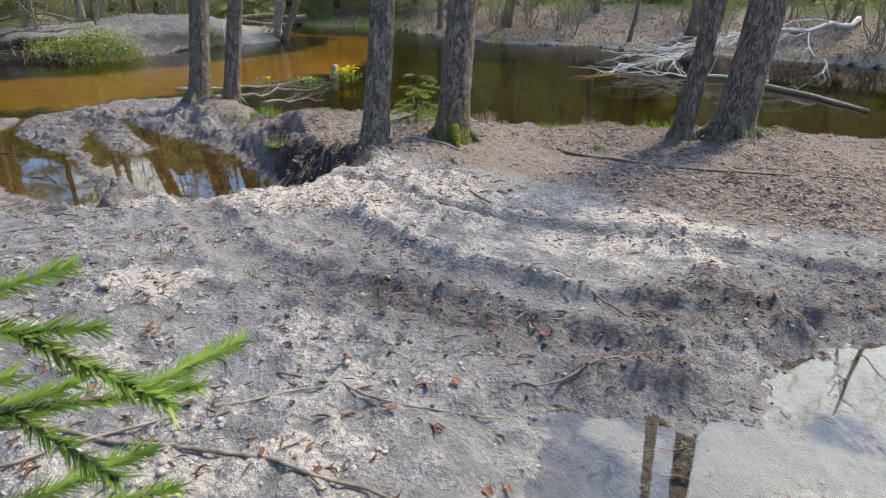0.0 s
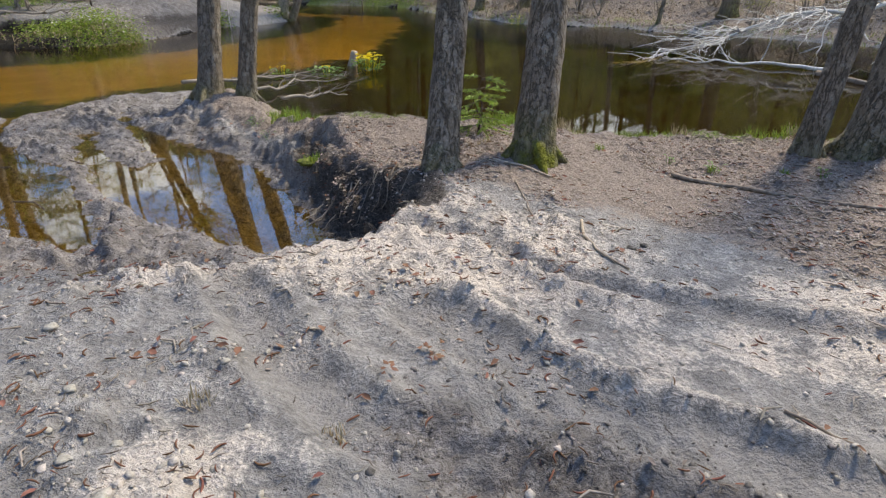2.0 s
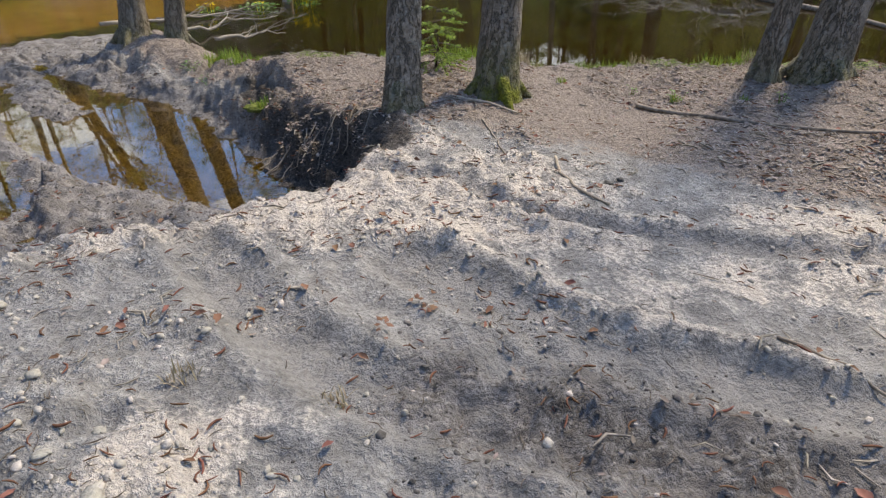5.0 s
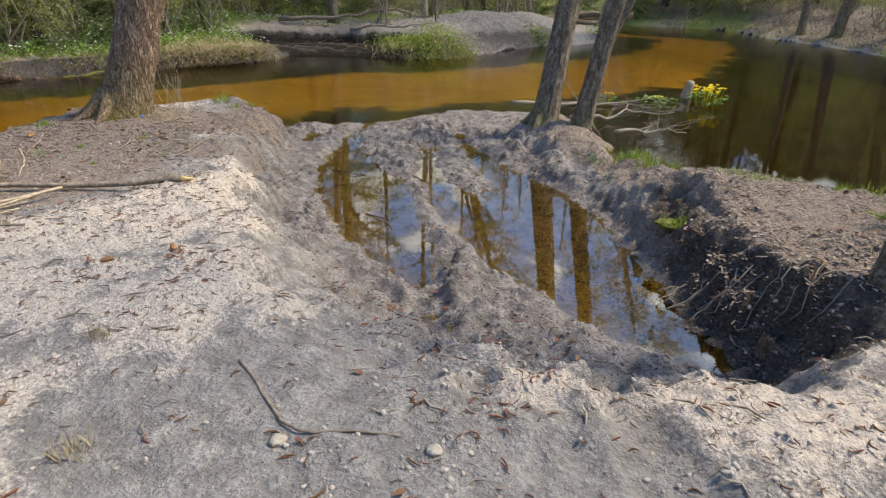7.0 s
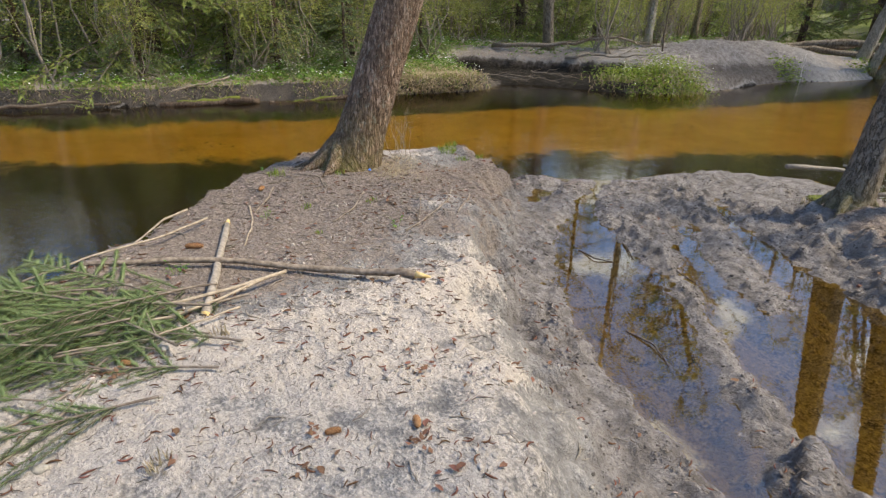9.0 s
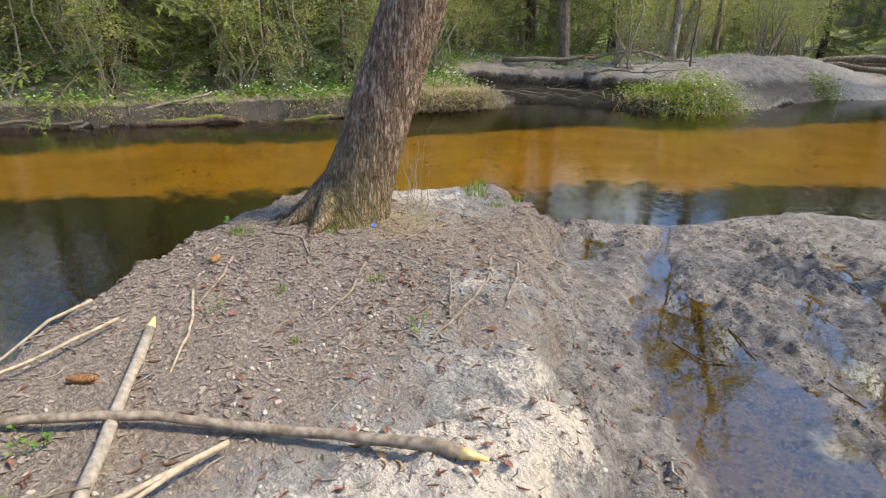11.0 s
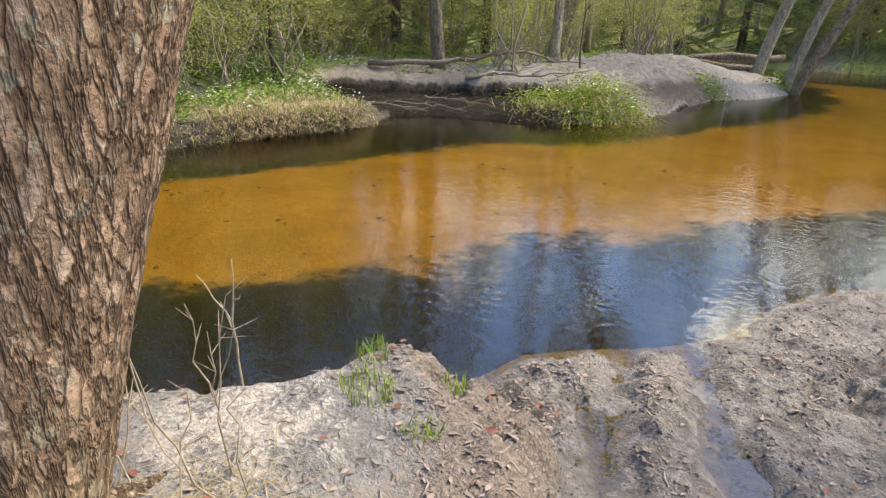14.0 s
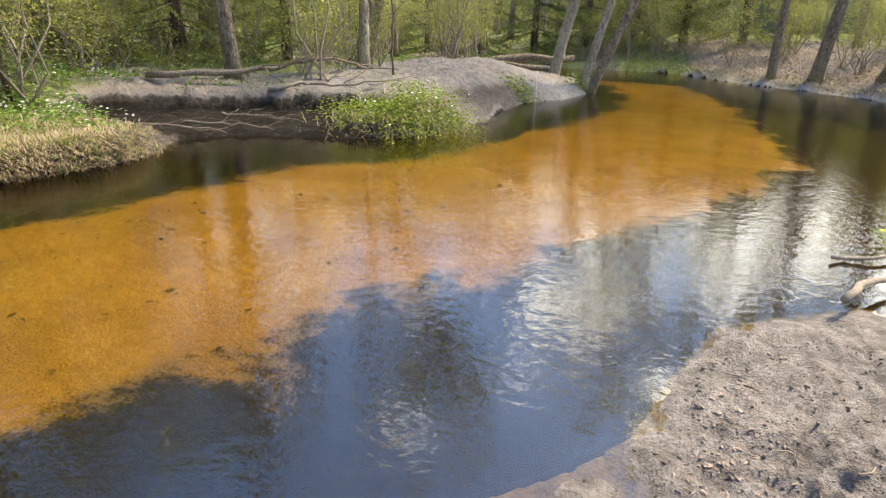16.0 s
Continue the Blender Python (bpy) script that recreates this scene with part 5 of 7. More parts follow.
for i, (pts, r, m, lb) in enumerate((
        ([(0.16, 4.88), (0.12, 4.65), (0.16, 4.45), (0.30, 4.25)], 0.011, M_STICK_PALE, "bowed tan stick on pale sand"),
        ([(-0.20, 5.65), (-0.17, 5.3), (-0.15, 4.88)], 0.008, M_STICK, "short straight grey stick on pale sand"),
        ([(1.2, 6.15), (1.55, 5.85), (2.05, 5.45), (2.7, 5.15), (3.6, 4.9)], 0.020, M_STICK, "long dark fallen branch among dead leaves"),
        ([(-0.35, 6.05), (-0.12, 5.98), (0.10, 5.80)], 0.014, M_STICK_PALE, "short grey stick between two alders"),
        ([(0.60, 3.15), (0.85, 2.75), (1.0, 2.45)], 0.007, M_STICK, "thin dark stick in the tyre rut"),
        ([(0.25, 2.05), (0.55, 2.15), (0.85, 2.35)], 0.006, M_STICK, "forked thin twig above the puddle"),
        ([(-7.12, 6.75), (-6.85, 6.45), (-6.70, 6.05), (-6.62, 5.75)], 0.012, M_STICK, "brown curved stick at the top of the slope"),
        ([(-6.95, 6.85), (-6.75, 6.60), (-6.62, 6.35)], 0.012, M_STICK, "brown stubby root end on the slope"),
        ([(-7.05, 6.30), (-6.85, 6.10), (-6.70, 5.95)], 0.008, M_STICK, "dark twig at the top of the slope"),
        ([(-7.55, 6.0), (-7.3, 5.7), (-7.2, 5.4)], 0.009, M_STICK, "crooked brown twig among dead leaves"),
        ([(-8.12, 5.35), (-7.90, 5.15), (-7.72, 4.95)], 0.011, M_STICK, "dark crooked stick near the water"),
        ([(-8.5, 5.05), (-8.9, 4.95), (-9.25, 5.2)], 0.008, M_STICK, "bare twig poking out over the water"),
        ([(-8.55, 3.55), (-8.1, 3.7), (-7.7, 3.75)], 0.018, M_STICK, "grey dead branch at the water's edge"),
        ([(-9.75, 3.35), (-9.45, 3.6), (-9.15, 3.85)], 0.030, M_DEAD, "bleached log end lying in the dark water"),
        ([(-7.9, 5.0), (-7.55, 4.85), (-7.2, 4.6)], 0.010, M_STICK_PALE, "pale stick on trampled litter"),
        ([(-8.35, 5.75), (-8.1, 5.85), (-7.85, 5.75)], 0.011, M_STICK, "short curved root near the alder's foot"),
        ([(-3.5, 3.6), (-3.0, 3.35), (-2.6, 3.5)], 0.008, M_STICK, "crooked grey twig on grey sand"),
        ([(-2.95, 4.95), (-2.85, 4.75), (-2.8, 4.6)], 0.006, M_STICK_PALE, "short pale twig on the mud ridge"),
        ([(-1.9, 1.75), (-1.2, 1.6), (-0.5, 1.5), (0.0, 1.35)], 0.010, M_STICK, "grey crooked branch on sandy litter"),
        ([(-1.5, 1.45), (-0.9, 1.75), (-0.4, 1.95)], 0.007, M_STICK_PALE, "thin pale twig on sandy litter"),
        ([(-6.15, 3.35), (-5.95, 3.2), (-5.85, 2.9), (-5.9, 2.5)], 0.009, M_STICK, "crooked grey branch beside the spruce boughs"),
        ([(-6.0, 3.3), (-5.7, 3.0), (-5.5, 2.6)], 0.007, M_STICK, "thin forked stick beside the spruce boughs"),
        ([(-0.7, 2.0), (-0.2, 1.85), (0.2, 1.9)], 0.006, M_STICK, "thin twig on pale sand"))):
    stick("stick", 40 + i, pts, r, m, lb, category="stick", group="fallen sticks")
for i, (pts, lb) in enumerate((([(-5.35, 8.0), (-5.2, 7.85), (-4.95, 7.75)], "dark twig lying in the shallow pool"), ([(-4.95, 6.55), (-4.7, 6.5), (-4.5, 6.35)], "forked wet twig in the shallow pool"),
                               ([(-6.1, 7.6), (-5.85, 7.5), (-5.7, 7.6)], "wet twig in the muddy pool"), ([(-5.9, 8.1), (-5.6, 7.8)], "short wet twig at the pool's edge"))):
    stick("twig", 80 + i, pts, 0.008, M_TWIG, lb, category="twig", group="twigs in the pools", zs=[0.0, 0.02, 0.0])
stick("log", 95, [(-8.50, 8.52), (-8.72, 8.42), (-8.95, 8.28)], 0.045, M_STICK, "short waterlogged log at the sandy tip", zs=[0.05, 0.04, 0.0], n=8, category="log", taper=0.5)


# roots torn out of the dug bank
rng_r = np.random.RandomState(52)
for i in range(12):
    k = (i + rng_r.uniform(0.1, 0.9)) / 12
    tx, ty = -2.0 + 1.1 * k, 6.5 - 0.55 * k
    bx, by = tx - rng_r.uniform(0.15, 0.35), ty - rng_r.uniform(0.1, 0.35)
    stick("root", 700 + i, [(tx, ty), ((tx + bx) / 2 + rng_r.normal(0, 0.06), (ty + by) / 2), (bx, by)], rng_r.uniform(0.004, 0.008), M_TWIG_GREY if i % 3 else M_STICK, "thin torn root on the dark dug bank", lift=0.012,
          category="root", group="torn roots", n=8, bent=0.3, segs=5)


# ---- loose cover, scattered ----
def stamped(name, protos, faces, x, y, z, turn, tilt, size, material, label, category, group="", smooth=False, squash=None):
    """Many small pieces in one mesh: each proto shape turned, tilted, scaled and set down."""
    rng = np.random.RandomState(len(x))
    protos = np.asarray(protos, float)
    pick = rng.randint(0, len(protos), len(x))
    v = protos[pick] * np.asarray(size)[:, None, None]
    if squash is not None:
        v[:, :, 2] *= squash[:, None]
    ct, st = np.cos(tilt)[:, None], np.sin(tilt)[:, None]
    vy, vz = v[:, :, 1] * ct - v[:, :, 2] * st, v[:, :, 1] * st + v[:, :, 2] * ct
    ca, sa = np.cos(turn)[:, None], np.sin(turn)[:, None]
    vx, vy2 = v[:, :, 0] * ca - vy * sa, v[:, :, 0] * sa + vy * ca
    out = np.stack([vx + np.asarray(x)[:, None], vy2 + np.asarray(y)[:, None], vz + np.asarray(z)[:, None]], 2)
    n, m = protos.shape[1], len(x)
    faces = np.asarray(faces)
    allf = (faces[None] + (np.arange(m) * n)[:, None, None]).reshape(-1, faces.shape[1])
    me = bpy.data.meshes.new(name)
    me.vertices.add(n * m)
    me.vertices.foreach_set("co", out.ravel())
    c = faces.shape[1]
    me.loops.add(allf.size)
    me.loops.foreach_set("vertex_index", allf.ravel())
    me.polygons.add(len(allf))
    me.polygons.foreach_set("loop_start", np.arange(0, allf.size, c))
    me.update(calc_edges=True)
    me.materials.append(material)
    if smooth:
        me.shade_smooth()
    return tagged(new(name, me), label, category, group, "stuff")


def leaf_protos(rng, count):
    """Curled dead leaves, unit length, in two rows of three."""
    out = []
    for _ in range(count):
        c, w, t = rng.uniform(-0.35, 0.5), rng.uniform(0.3, 0.6), rng.uniform(-0.3, 0.3)
        p = [(-0.5, 0, 0)]
        for k, ww in ((-0.15, 1.0), (0.22, 0.8)):
            for s in (-1, 0, 1):
                p.append((k, s * w * 0.5 * ww, c * (k * k) * 0.8 + abs(s) * rng.uniform(0.0, 0.25) + t * s * k * 0.5))
        p.append((0.5, 0, c * 0.25))
        out.append(p)
    return out


LEAF_F = [(0, 1, 2), (0, 2, 3), (1, 4, 5), (1, 5, 2), (2, 5, 6), (2, 6, 3), (4, 7, 5), (5, 7, 6)]


def twig_protos(rng, count):
    """Curved three-sided bits, unit length."""
    out = []
    for _ in range(count):
        b = rng.uniform(-0.28, 0.28)
        p = []
        for k in (-0.5, 0.0, 0.5):
            r = 0.045 * (1.1 - abs(k))
            cy, cz = b * (1 - 4 * k * k), 0.03 * (1 - 4 * k * k)
            for a in (0.5, 2.6, 4.7):
                p.append((k, cy + r * math.cos(a), cz + r * math.sin(a)))
        out.append(p)
    return out


TWIG_F = [(i * 3 + j, i * 3 + (j + 1) % 3, (i + 1) * 3 + (j + 1) % 3, (i + 1) * 3 + j) for i in range(2) for j in range(3)]


def curl_protos(rng, count):
    """Curled catkins, unit length: four rings of four."""
    out = []
    for _ in range(count):
        b, w = rng.uniform(-1.6, 1.6), rng.uniform(0.055, 0.085)
        p = []
        for i, k in enumerate(np.linspace(-0.5, 0.5, 4)):
            a = b * k
            c = (k * math.cos(a * 0.5), k * math.sin(a * 1.1) * 0.8, 0.05 * (1 - 4 * k * k))
            r = w * (0.55 if i in (0, 3) else 1.0)
            for q in (0.8, 2.36, 3.93, 5.5):
                p.append((c[0] - r * math.cos(q) * math.sin(a), c[1] + r * math.cos(q) * math.cos(a), c[2] + r * math.sin(q)))
        out.append(p)
    return out


CURL_F = [(i * 4 + j, i * 4 + (j + 1) % 4, (i + 1) * 4 + (j + 1) % 4, (i + 1) * 4 + j) for i in range(3) for j in range(4)]


def clod_protos(rng, count):
    bm = bmesh.new()
    bmesh.ops.create_icosphere(bm, subdivisions=1, radius=0.5)
    base = np.array([v.co[:] for v in bm.verts])
    faces = [tuple(v.index for v in f.verts) for f in bm.faces]
    bm.free()
    out = []
    for _ in range(count):
        p = base * rng.uniform(0.6, 1.25, (len(base), 1)) * rng.uniform(0.6, 1.3, (1, 3))
        out.append(p)
    return out, faces


def sow(rng, count, box, weight):
    """Random plan points, thinned by a weight of the layout."""
    xs, ys = np.zeros(0), np.zeros(0)
    while len(xs) < count:
        x, y = rng.uniform(box[0], box[1], count * 2), rng.uniform(box[2], box[3], count * 2)
        keep = rng.uniform(0, 1, len(x)) < weight(x, y, layout(x, y))
        xs, ys = np.concatenate([xs, x[keep]]), np.concatenate([ys, y[keep]])
    return xs[:count], ys[:count]


rng_l = np.random.RandomState(31)
dry = lambda L: (L["near"] < -0.1) & (L["h"] > 0.05)
litter_w = lambda x, y, L: dry(L) * np.maximum.reduce([step(-5.9, -7.4, x + 0.55 * L["n_big"] + 0.25 * L["n_mid"]) * step(2.6, 3.8, y), step(-0.2, 0.6, y - 5.25 + 0.68 * np.clip(x, -0.6, 2.4) + 0.25 * L["n_big"] + 0.2 * L["n_mid"]) * step(-2.2, -1.6, x), 0.7 * step(7.4, 8, y) * step(0, 0.4, L["flat"]), 0 * x + 0.022]) * (1 - bell(x, y, -8.35, 7.4, 0.7)) * np.clip(0.7 + 0.8 * L["n_big"], 0.1, 1)
x, y = sow(rng_l, 44000, (-9.6, 6.0, 0.8, 12.0), litter_w)
n = len(x)
stamped("leaf_litter", leaf_protos(rng_l, 12), LEAF_F, x, y, heights(x, y) + 0.005, rng_l.uniform(0, 6.28, n), rng_l.normal(0, 0.24, n), 0.013 + 0.033 * rng_l.uniform(0, 1, n) ** 2, M_LITTER,
        "grey-brown dead leaves trodden into the sand", "leaf litter", squash=np.full(n, 0.5))
x, y = sow(rng_l, 700, (-9.4, 5.0, 0.8, 9.0), lambda x, y, L: dry(L) * np.clip(0.25 + 0.9 * L["n_mid"], 0.03, 1))
n = len(x)
stamped("rust_leaves", leaf_protos(rng_l, 8), LEAF_F, x, y, heights(x, y) + 0.012, rng_l.uniform(0, 6.28, n), rng_l.normal(0, 0.4, n), rng_l.uniform(0.03, 0.06, n), M_LITTER_RED,
        "scattered rust-brown leaves on pale sand", "leaf litter")
x, y = sow(rng_l, 9000, (-9.4, 6.0, 0.7, 11.5), lambda x, y, L: dry(L) * np.clip(0.35 + 0.8 * L["n_big"] + 0.5 * L["n_mid"], 0.06, 1))
n = len(x)
stamped("twig_litter", twig_protos(rng_l, 12), TWIG_F, x, y, heights(x, y) + 0.004, rng_l.uniform(0, 6.28, n), rng_l.normal(0, 0.12, n), rng_l.uniform(0.015, 0.06, n), M_TWIG,
        "short dark twigs and alder catkins strewn on the sand", "twig litter")
x, y = sow(rng_l, 2600, (-9.4, 6.0, 0.7, 11.5), lambda x, y, L: dry(L) * np.maximum(litter_w(x, y, L), 0.15))
n = len(x)
stamped("grey_twig_litter", twig_protos(rng_l, 12), TWIG_F, x, y, heights(x, y) + 0.006, rng_l.uniform(0, 6.28, n), rng_l.normal(0, 0.15, n), rng_l.uniform(0.05, 0.14, n), M_TWIG_GREY,
        "pale thin twigs strewn on the bank", "twig litter")
x, y = sow(rng_l, 4300, (-8.0, 5.0, 0.7, 7.5), lambda x, y, L: dry(L) * np.clip(0.4 + 0.7 * L["n_mid"] + 0.4 * L["n_big"], 0.08, 1))
n = len(x)
stamped("catkin_litter", curl_protos(rng_l, 12), CURL_F, x, y, heights(x, y) + 0.007, rng_l.uniform(0, 6.28, n), rng_l.normal(0, 0.25, n), rng_l.uniform(0.03, 0.062, n), M_CATKIN,
        "curled reddish-brown alder catkins strewn on the sand", "catkins")
cp, cf = clod_protos(rng_l, 14)
x, y = sow(rng_l, 14000, (-7.5, 4.5, 0.7, 7.5), lambda x, y, L: dry(L) * (L["k"] > 0.3) * np.clip(0.25 + 0.9 * L["n_mid"] + 0.4 * L["n_big"], 0.04, 1) * step(6.6, 5.6, y) * (1 - 0.95 * np.exp(-(sd_line(x, y, CHURN) / 0.5) ** 2)))
n = len(x)
stamped("sand_clods", cp, cf, x, y, heights(x, y) + 0.002, rng_l.uniform(0, 6.28, n), rng_l.normal(0, 0.3, n), 0.008 + 0.030 * rng_l.power(0.5, n) ** 2, M_CLOD, "crumbled pale sand clods", "clods", squash=rng_l.uniform(0.35, 0.8, n))
x, y = sow(rng_l, 9000, (-8.0, 3.6, 1.6, 11.5), lambda x, y, L: (L["near"] < -0.1) * (L["h"] > 0.0) * np.clip(1.4 * bell(x, y, -1.5, 6.2, 0.9) * (L["k"] < 0.95) + 0.35 * (L["k"] < 0.4) + 0.30 * np.exp(-(sd_line(x, y, CHURN) / 0.45) ** 2), 0, 1))
n = len(x)
stamped("mud_clods", cp, cf, x, y, heights(x, y) + 0.0, rng_l.uniform(0, 6.28, n), rng_l.normal(0, 0.3, n), 0.010 + 0.026 * rng_l.power(0.5, n) ** 2, M_CLOD_DARK, "dark wet lumps of churned mud", "clods", squash=rng_l.uniform(0.3, 0.7, n))
# leaves and debris on the sandy bed of the stream
x, y = sow(rng_l, 520, (-17, -4, 3, 30), lambda x, y, L: (L["sandbed"] < -0.2) * (L["h"] < -0.2) * np.clip(0.3 + 0.9 * L["n_big"], 0.05, 1))
n = len(x)
stamped("sunken_leaves", leaf_protos(rng_l, 8), LEAF_F, x, y, heights(x, y) + 0.015, rng_l.uniform(0, 6.28, n), rng_l.normal(0, 0.3, n), rng_l.uniform(0.03, 0.10, n), M_CLOD_DARK, "dark sunken leaves on the sandy stream bed", "leaf litter")


# ---- grass, herbs, seedlings ----
def tuft(seed, x, y, blades, tall, material, label, name="grass_tuft", category="grass", group="grass tufts", spread=0.07, width=0.006, dz=0.0):
    rng = np.random.RandomState(seed)
    g = Geo()
    for _ in range(blades):
        a, r = rng.uniform(0, 6.28), spread * math.sqrt(rng.uniform(0, 1))
        p = np.array([r * math.cos(a), r * math.sin(a), -0.012])
        b, o = rng.uniform(0, 6.28), rng.uniform(0.1, 0.7)
        h = tall * rng.uniform(0.5, 1.1)
        blade(g, p, p + np.array([o * h * math.cos(b), o * h * math.sin(b), h * (1.1 - 0.6 * o)]), width, 0.12 * h)
    return whole(name, g, material, label, category, group, at=(x, y, height(x, y) + dz))


for i, (x, y, s, m) in enumerate(((-2.55, 8.45, 1.2, 0), (-2.25, 8.35, 1.0, 0), (-1.75, 8.25, 1.1, 0), (-1.35, 8.1, 0.9, 0), (-2.95, 8.8, 1.0, 0), (-0.9, 8.0, 0.8, 0), (0.9, 7.65, 0.9, 0), (1.4, 7.6, 1.1, 0), (1.9, 7.6, 1.0, 0),
                                  (2.3, 7.5, 0.9, 0), (-2.15, 7.1, 0.8, 0), (-2.05, 6.98, 0.8, 0), (-8.2, 7.75, 1.2, 0), (-8.0, 8.05, 0.9, 0), (-8.35, 7.95, 0.9, 0), (-8.75, 7.75, 0.8, 0), (-8.5, 5.6, 1.0, 0), (-7.9, 7.7, 0.8, 0),
                                  (-8.1, 6.1, 0.6, 0), (-9.3, 6.2, 0.8, 0), (-3.45, 10.1, 1.0, 0), (-3.3, 9.8, 1.0, 0), (-4.7, 10.9, 1.0, 1), (-4.9, 10.6, 0.9, 1), (0.35, 7.5, 0.8, 1), (-0.4, 6.5, 0.6, 1), (-1.1, 2.9, 0.5, 1), (-1.6, 3.0, 0.5, 1),
                                  (-3.6, 2.9, 0.7, 1), (-4.2, 3.4, 0.5, 1), (-7.3, 5.9, 0.5, 0), (-7.1, 5.2, 0.4, 0), (-7.6, 5.4, 0.5, 0), (-6.0, 3.9, 0.5, 1), (-5.2, 3.3, 0.5, 1), (0.75, 6.9, 0.5, 0), (1.62, 6.3, 0.5, 0), (2.2, 6.2, 0.4, 0))):
    tuft(200 + i, x, y, int(70 * s), (0.075 if x < -7 else 0.12) * s + 0.02, M_STRAW if m else M_GRASS, "dry straw-coloured grass tuft" if m else "fresh green grass tuft on the bank", spread=0.10 * s)
rng_g = np.random.RandomState(77)
for i in range(64):
    a = rng_g.uniform(-2.9, 3.4)
    x = a
    y = float(np.interp(a, [-3.0, -2.0, -1.3, -0.5, 0.5, 1.9, 3.1], [9.1, 8.45, 8.22, 8.1, 7.8, 7.75, 7.6])) - rng_g.uniform(0.0, 0.35)
    tuft(260 + i, x, y, 60, rng_g.uniform(0.07, 0.17), M_GRASS if rng_g.uniform() < 0.75 else M_STRAW, "small grass tuft at the edge of the backwater", spread=0.12, group="small pond-side tufts")


def straw_mat(seed, x, y, blades, reach, label):
    rng = np.random.RandomState(seed)
    g = Geo()
    bx, by = x + rng.normal(0, reach * 0.45, blades), y + rng.normal(0, reach * 0.35, blades)
    bz = heights(bx, by)
    for q in range(blades):
        b = rng.uniform(0, 6.28)
        l = rng.uniform(0.06, 0.2)
        p = np.array([bx[q], by[q], bz[q] + 0.004])
        blade(g, p, p + np.array([l * math.cos(b), l * math.sin(b), rng.uniform(0.0, 0.012)]), 0.004, rng.uniform(0.002, 0.014))
    return whole("dry_grass_mat", g, M_STRAW, label, "dry grass", kind="stuff")


straw_mat(301, -7.98, 6.6, 520, 0.42, "mat of dry golden grass beside the alder's foot")
straw_mat(302, -8.15, 7.05, 170, 0.30, "dry golden grass at the edge of the sand")


def dry_stems(seed, x, y, count, tall):
    rng = np.random.RandomState(seed)
    base = thing("dry_weed", x, y, height(x, y), "tall dry weed stalks by the alder", "weed", "dry weeds")
    for i in range(count):
        st = Geo()
        a = np.array([rng.normal(0, 0.10), rng.normal(0, 0.10), -0.03])
        e = a + np.array([rng.normal(0, 0.09), rng.normal(0, 0.09), tall * rng.uniform(0.5, 1.1)])
        p = wander(rng, a, e, 6, 0.08)
        tube(st, p, np.linspace(0.004, 0.0018, 6), 4, closed=False)
        for j in range(3):
            q = p[rng.randint(3, 6)]
            tube(st, [q, q + random_dir(rng, 0.0, 0.8) * 0.09], [0.002, 0.001], 3, closed=False)
        part("stalk", st, M_STICK_PALE, base)
    return base


dry_stems(311, -8.25, 7.0, 7, 0.62)
dry_stems(312, -8.62, 7.25, 4, 0.5)


def bare_sapling(seed, x, y, tall, label, material=None, forks=5, r=0.011):
    rng = np.random.RandomState(seed)
    base = thing("sapling", x, y, max(height(x, y), 0.0), label, "sapling", "saplings")
    st = Geo()
    p = wander(rng, (0, 0, -0.08), (rng.normal(0, 0.03) * tall, rng.normal(0, 0.03) * tall, tall), 10, 0.03)
    tube(st, p, np.linspace(r, r * 0.25, 10), 6)
    part("stem", st, material or M_STICK_PALE, base)
    for i in range(forks):
        b = Geo()
        q = p[5 + i * 4 // max(forks, 1)]
        d = random_dir(rng, 0.45, 0.85)
        tube(b, wander(rng, q, q + d * tall * rng.uniform(0.2, 0.34), 5, 0.06), np.linspace(r * 0.5, r * 0.15, 5), 4, closed=False)
        part("twig", b, material or M_STICK_PALE, base)
    return base


bare_sapling(321, -9.08, 7.75, 0.95, "bare forked sapling at the water's edge", forks=3)
bare_sapling(322, -12.55, 21.6, 2.6, "thin dark sapling on the sandy hump", M_TWIG, 5, 0.03)


def herb(seed, x, y, leaves_n, size, spread, label, flowers=None, n_flowers=0, dz=0.0, group="herbs", tall=0.08, material=None, bloom=1.0):
    """A low herb with broad leaves, and flowers where it blooms."""
    rng = np.random.RandomState(seed)
    base = thing("herb", x, y, max(height(x, y), -0.05) + dz, label, "plant", group)
    lv, stems = Geo(), Geo()
    for _ in range(leaves_n):
        a, r = rng.uniform(0, 6.28), spread * math.sqrt(rng.uniform(0, 1))
        top = np.array([r * math.cos(a), r * math.sin(a), tall * rng.uniform(0.3, 1.1)])
        tube(stems, [(top[0] * 0.5, top[1] * 0.5, -0.02), top], [0.0025, 0.0015], 3, closed=False)
        d = np.array([math.cos(a), math.sin(a), rng.uniform(-0.2, 0.5)])
        leaf(lv, top, d, np.array([-math.sin(a), math.cos(a), 0]), size * rng.uniform(0.7, 1.2), size * 0.8, 0.2)
    part("stalkwork", stems, M_HERB, base)
    part("leaves", lv, material or M_HERB, base)
    for _ in range(n_flowers):
        f = Geo()
        a, r = rng.uniform(0, 6.28), spread * rng.uniform(0, 0.95)
        c = np.array([r * math.cos(a), r * math.sin(a), tall * rng.uniform(1.1, 1.6)])
        tube(f, [(c[0] * 0.7, c[1] * 0.7, 0), c], [0.003, 0.002], 3, closed=False)
        for q in range(5):
            b = q * 1.257
            leaf(f, c, np.array([math.cos(b), math.sin(b), 0.35]), np.array([-math.sin(b), math.cos(b), 0]), 0.035 * bloom, 0.03 * bloom, 0.2)
        part("flower", f, flowers, base)
    return base


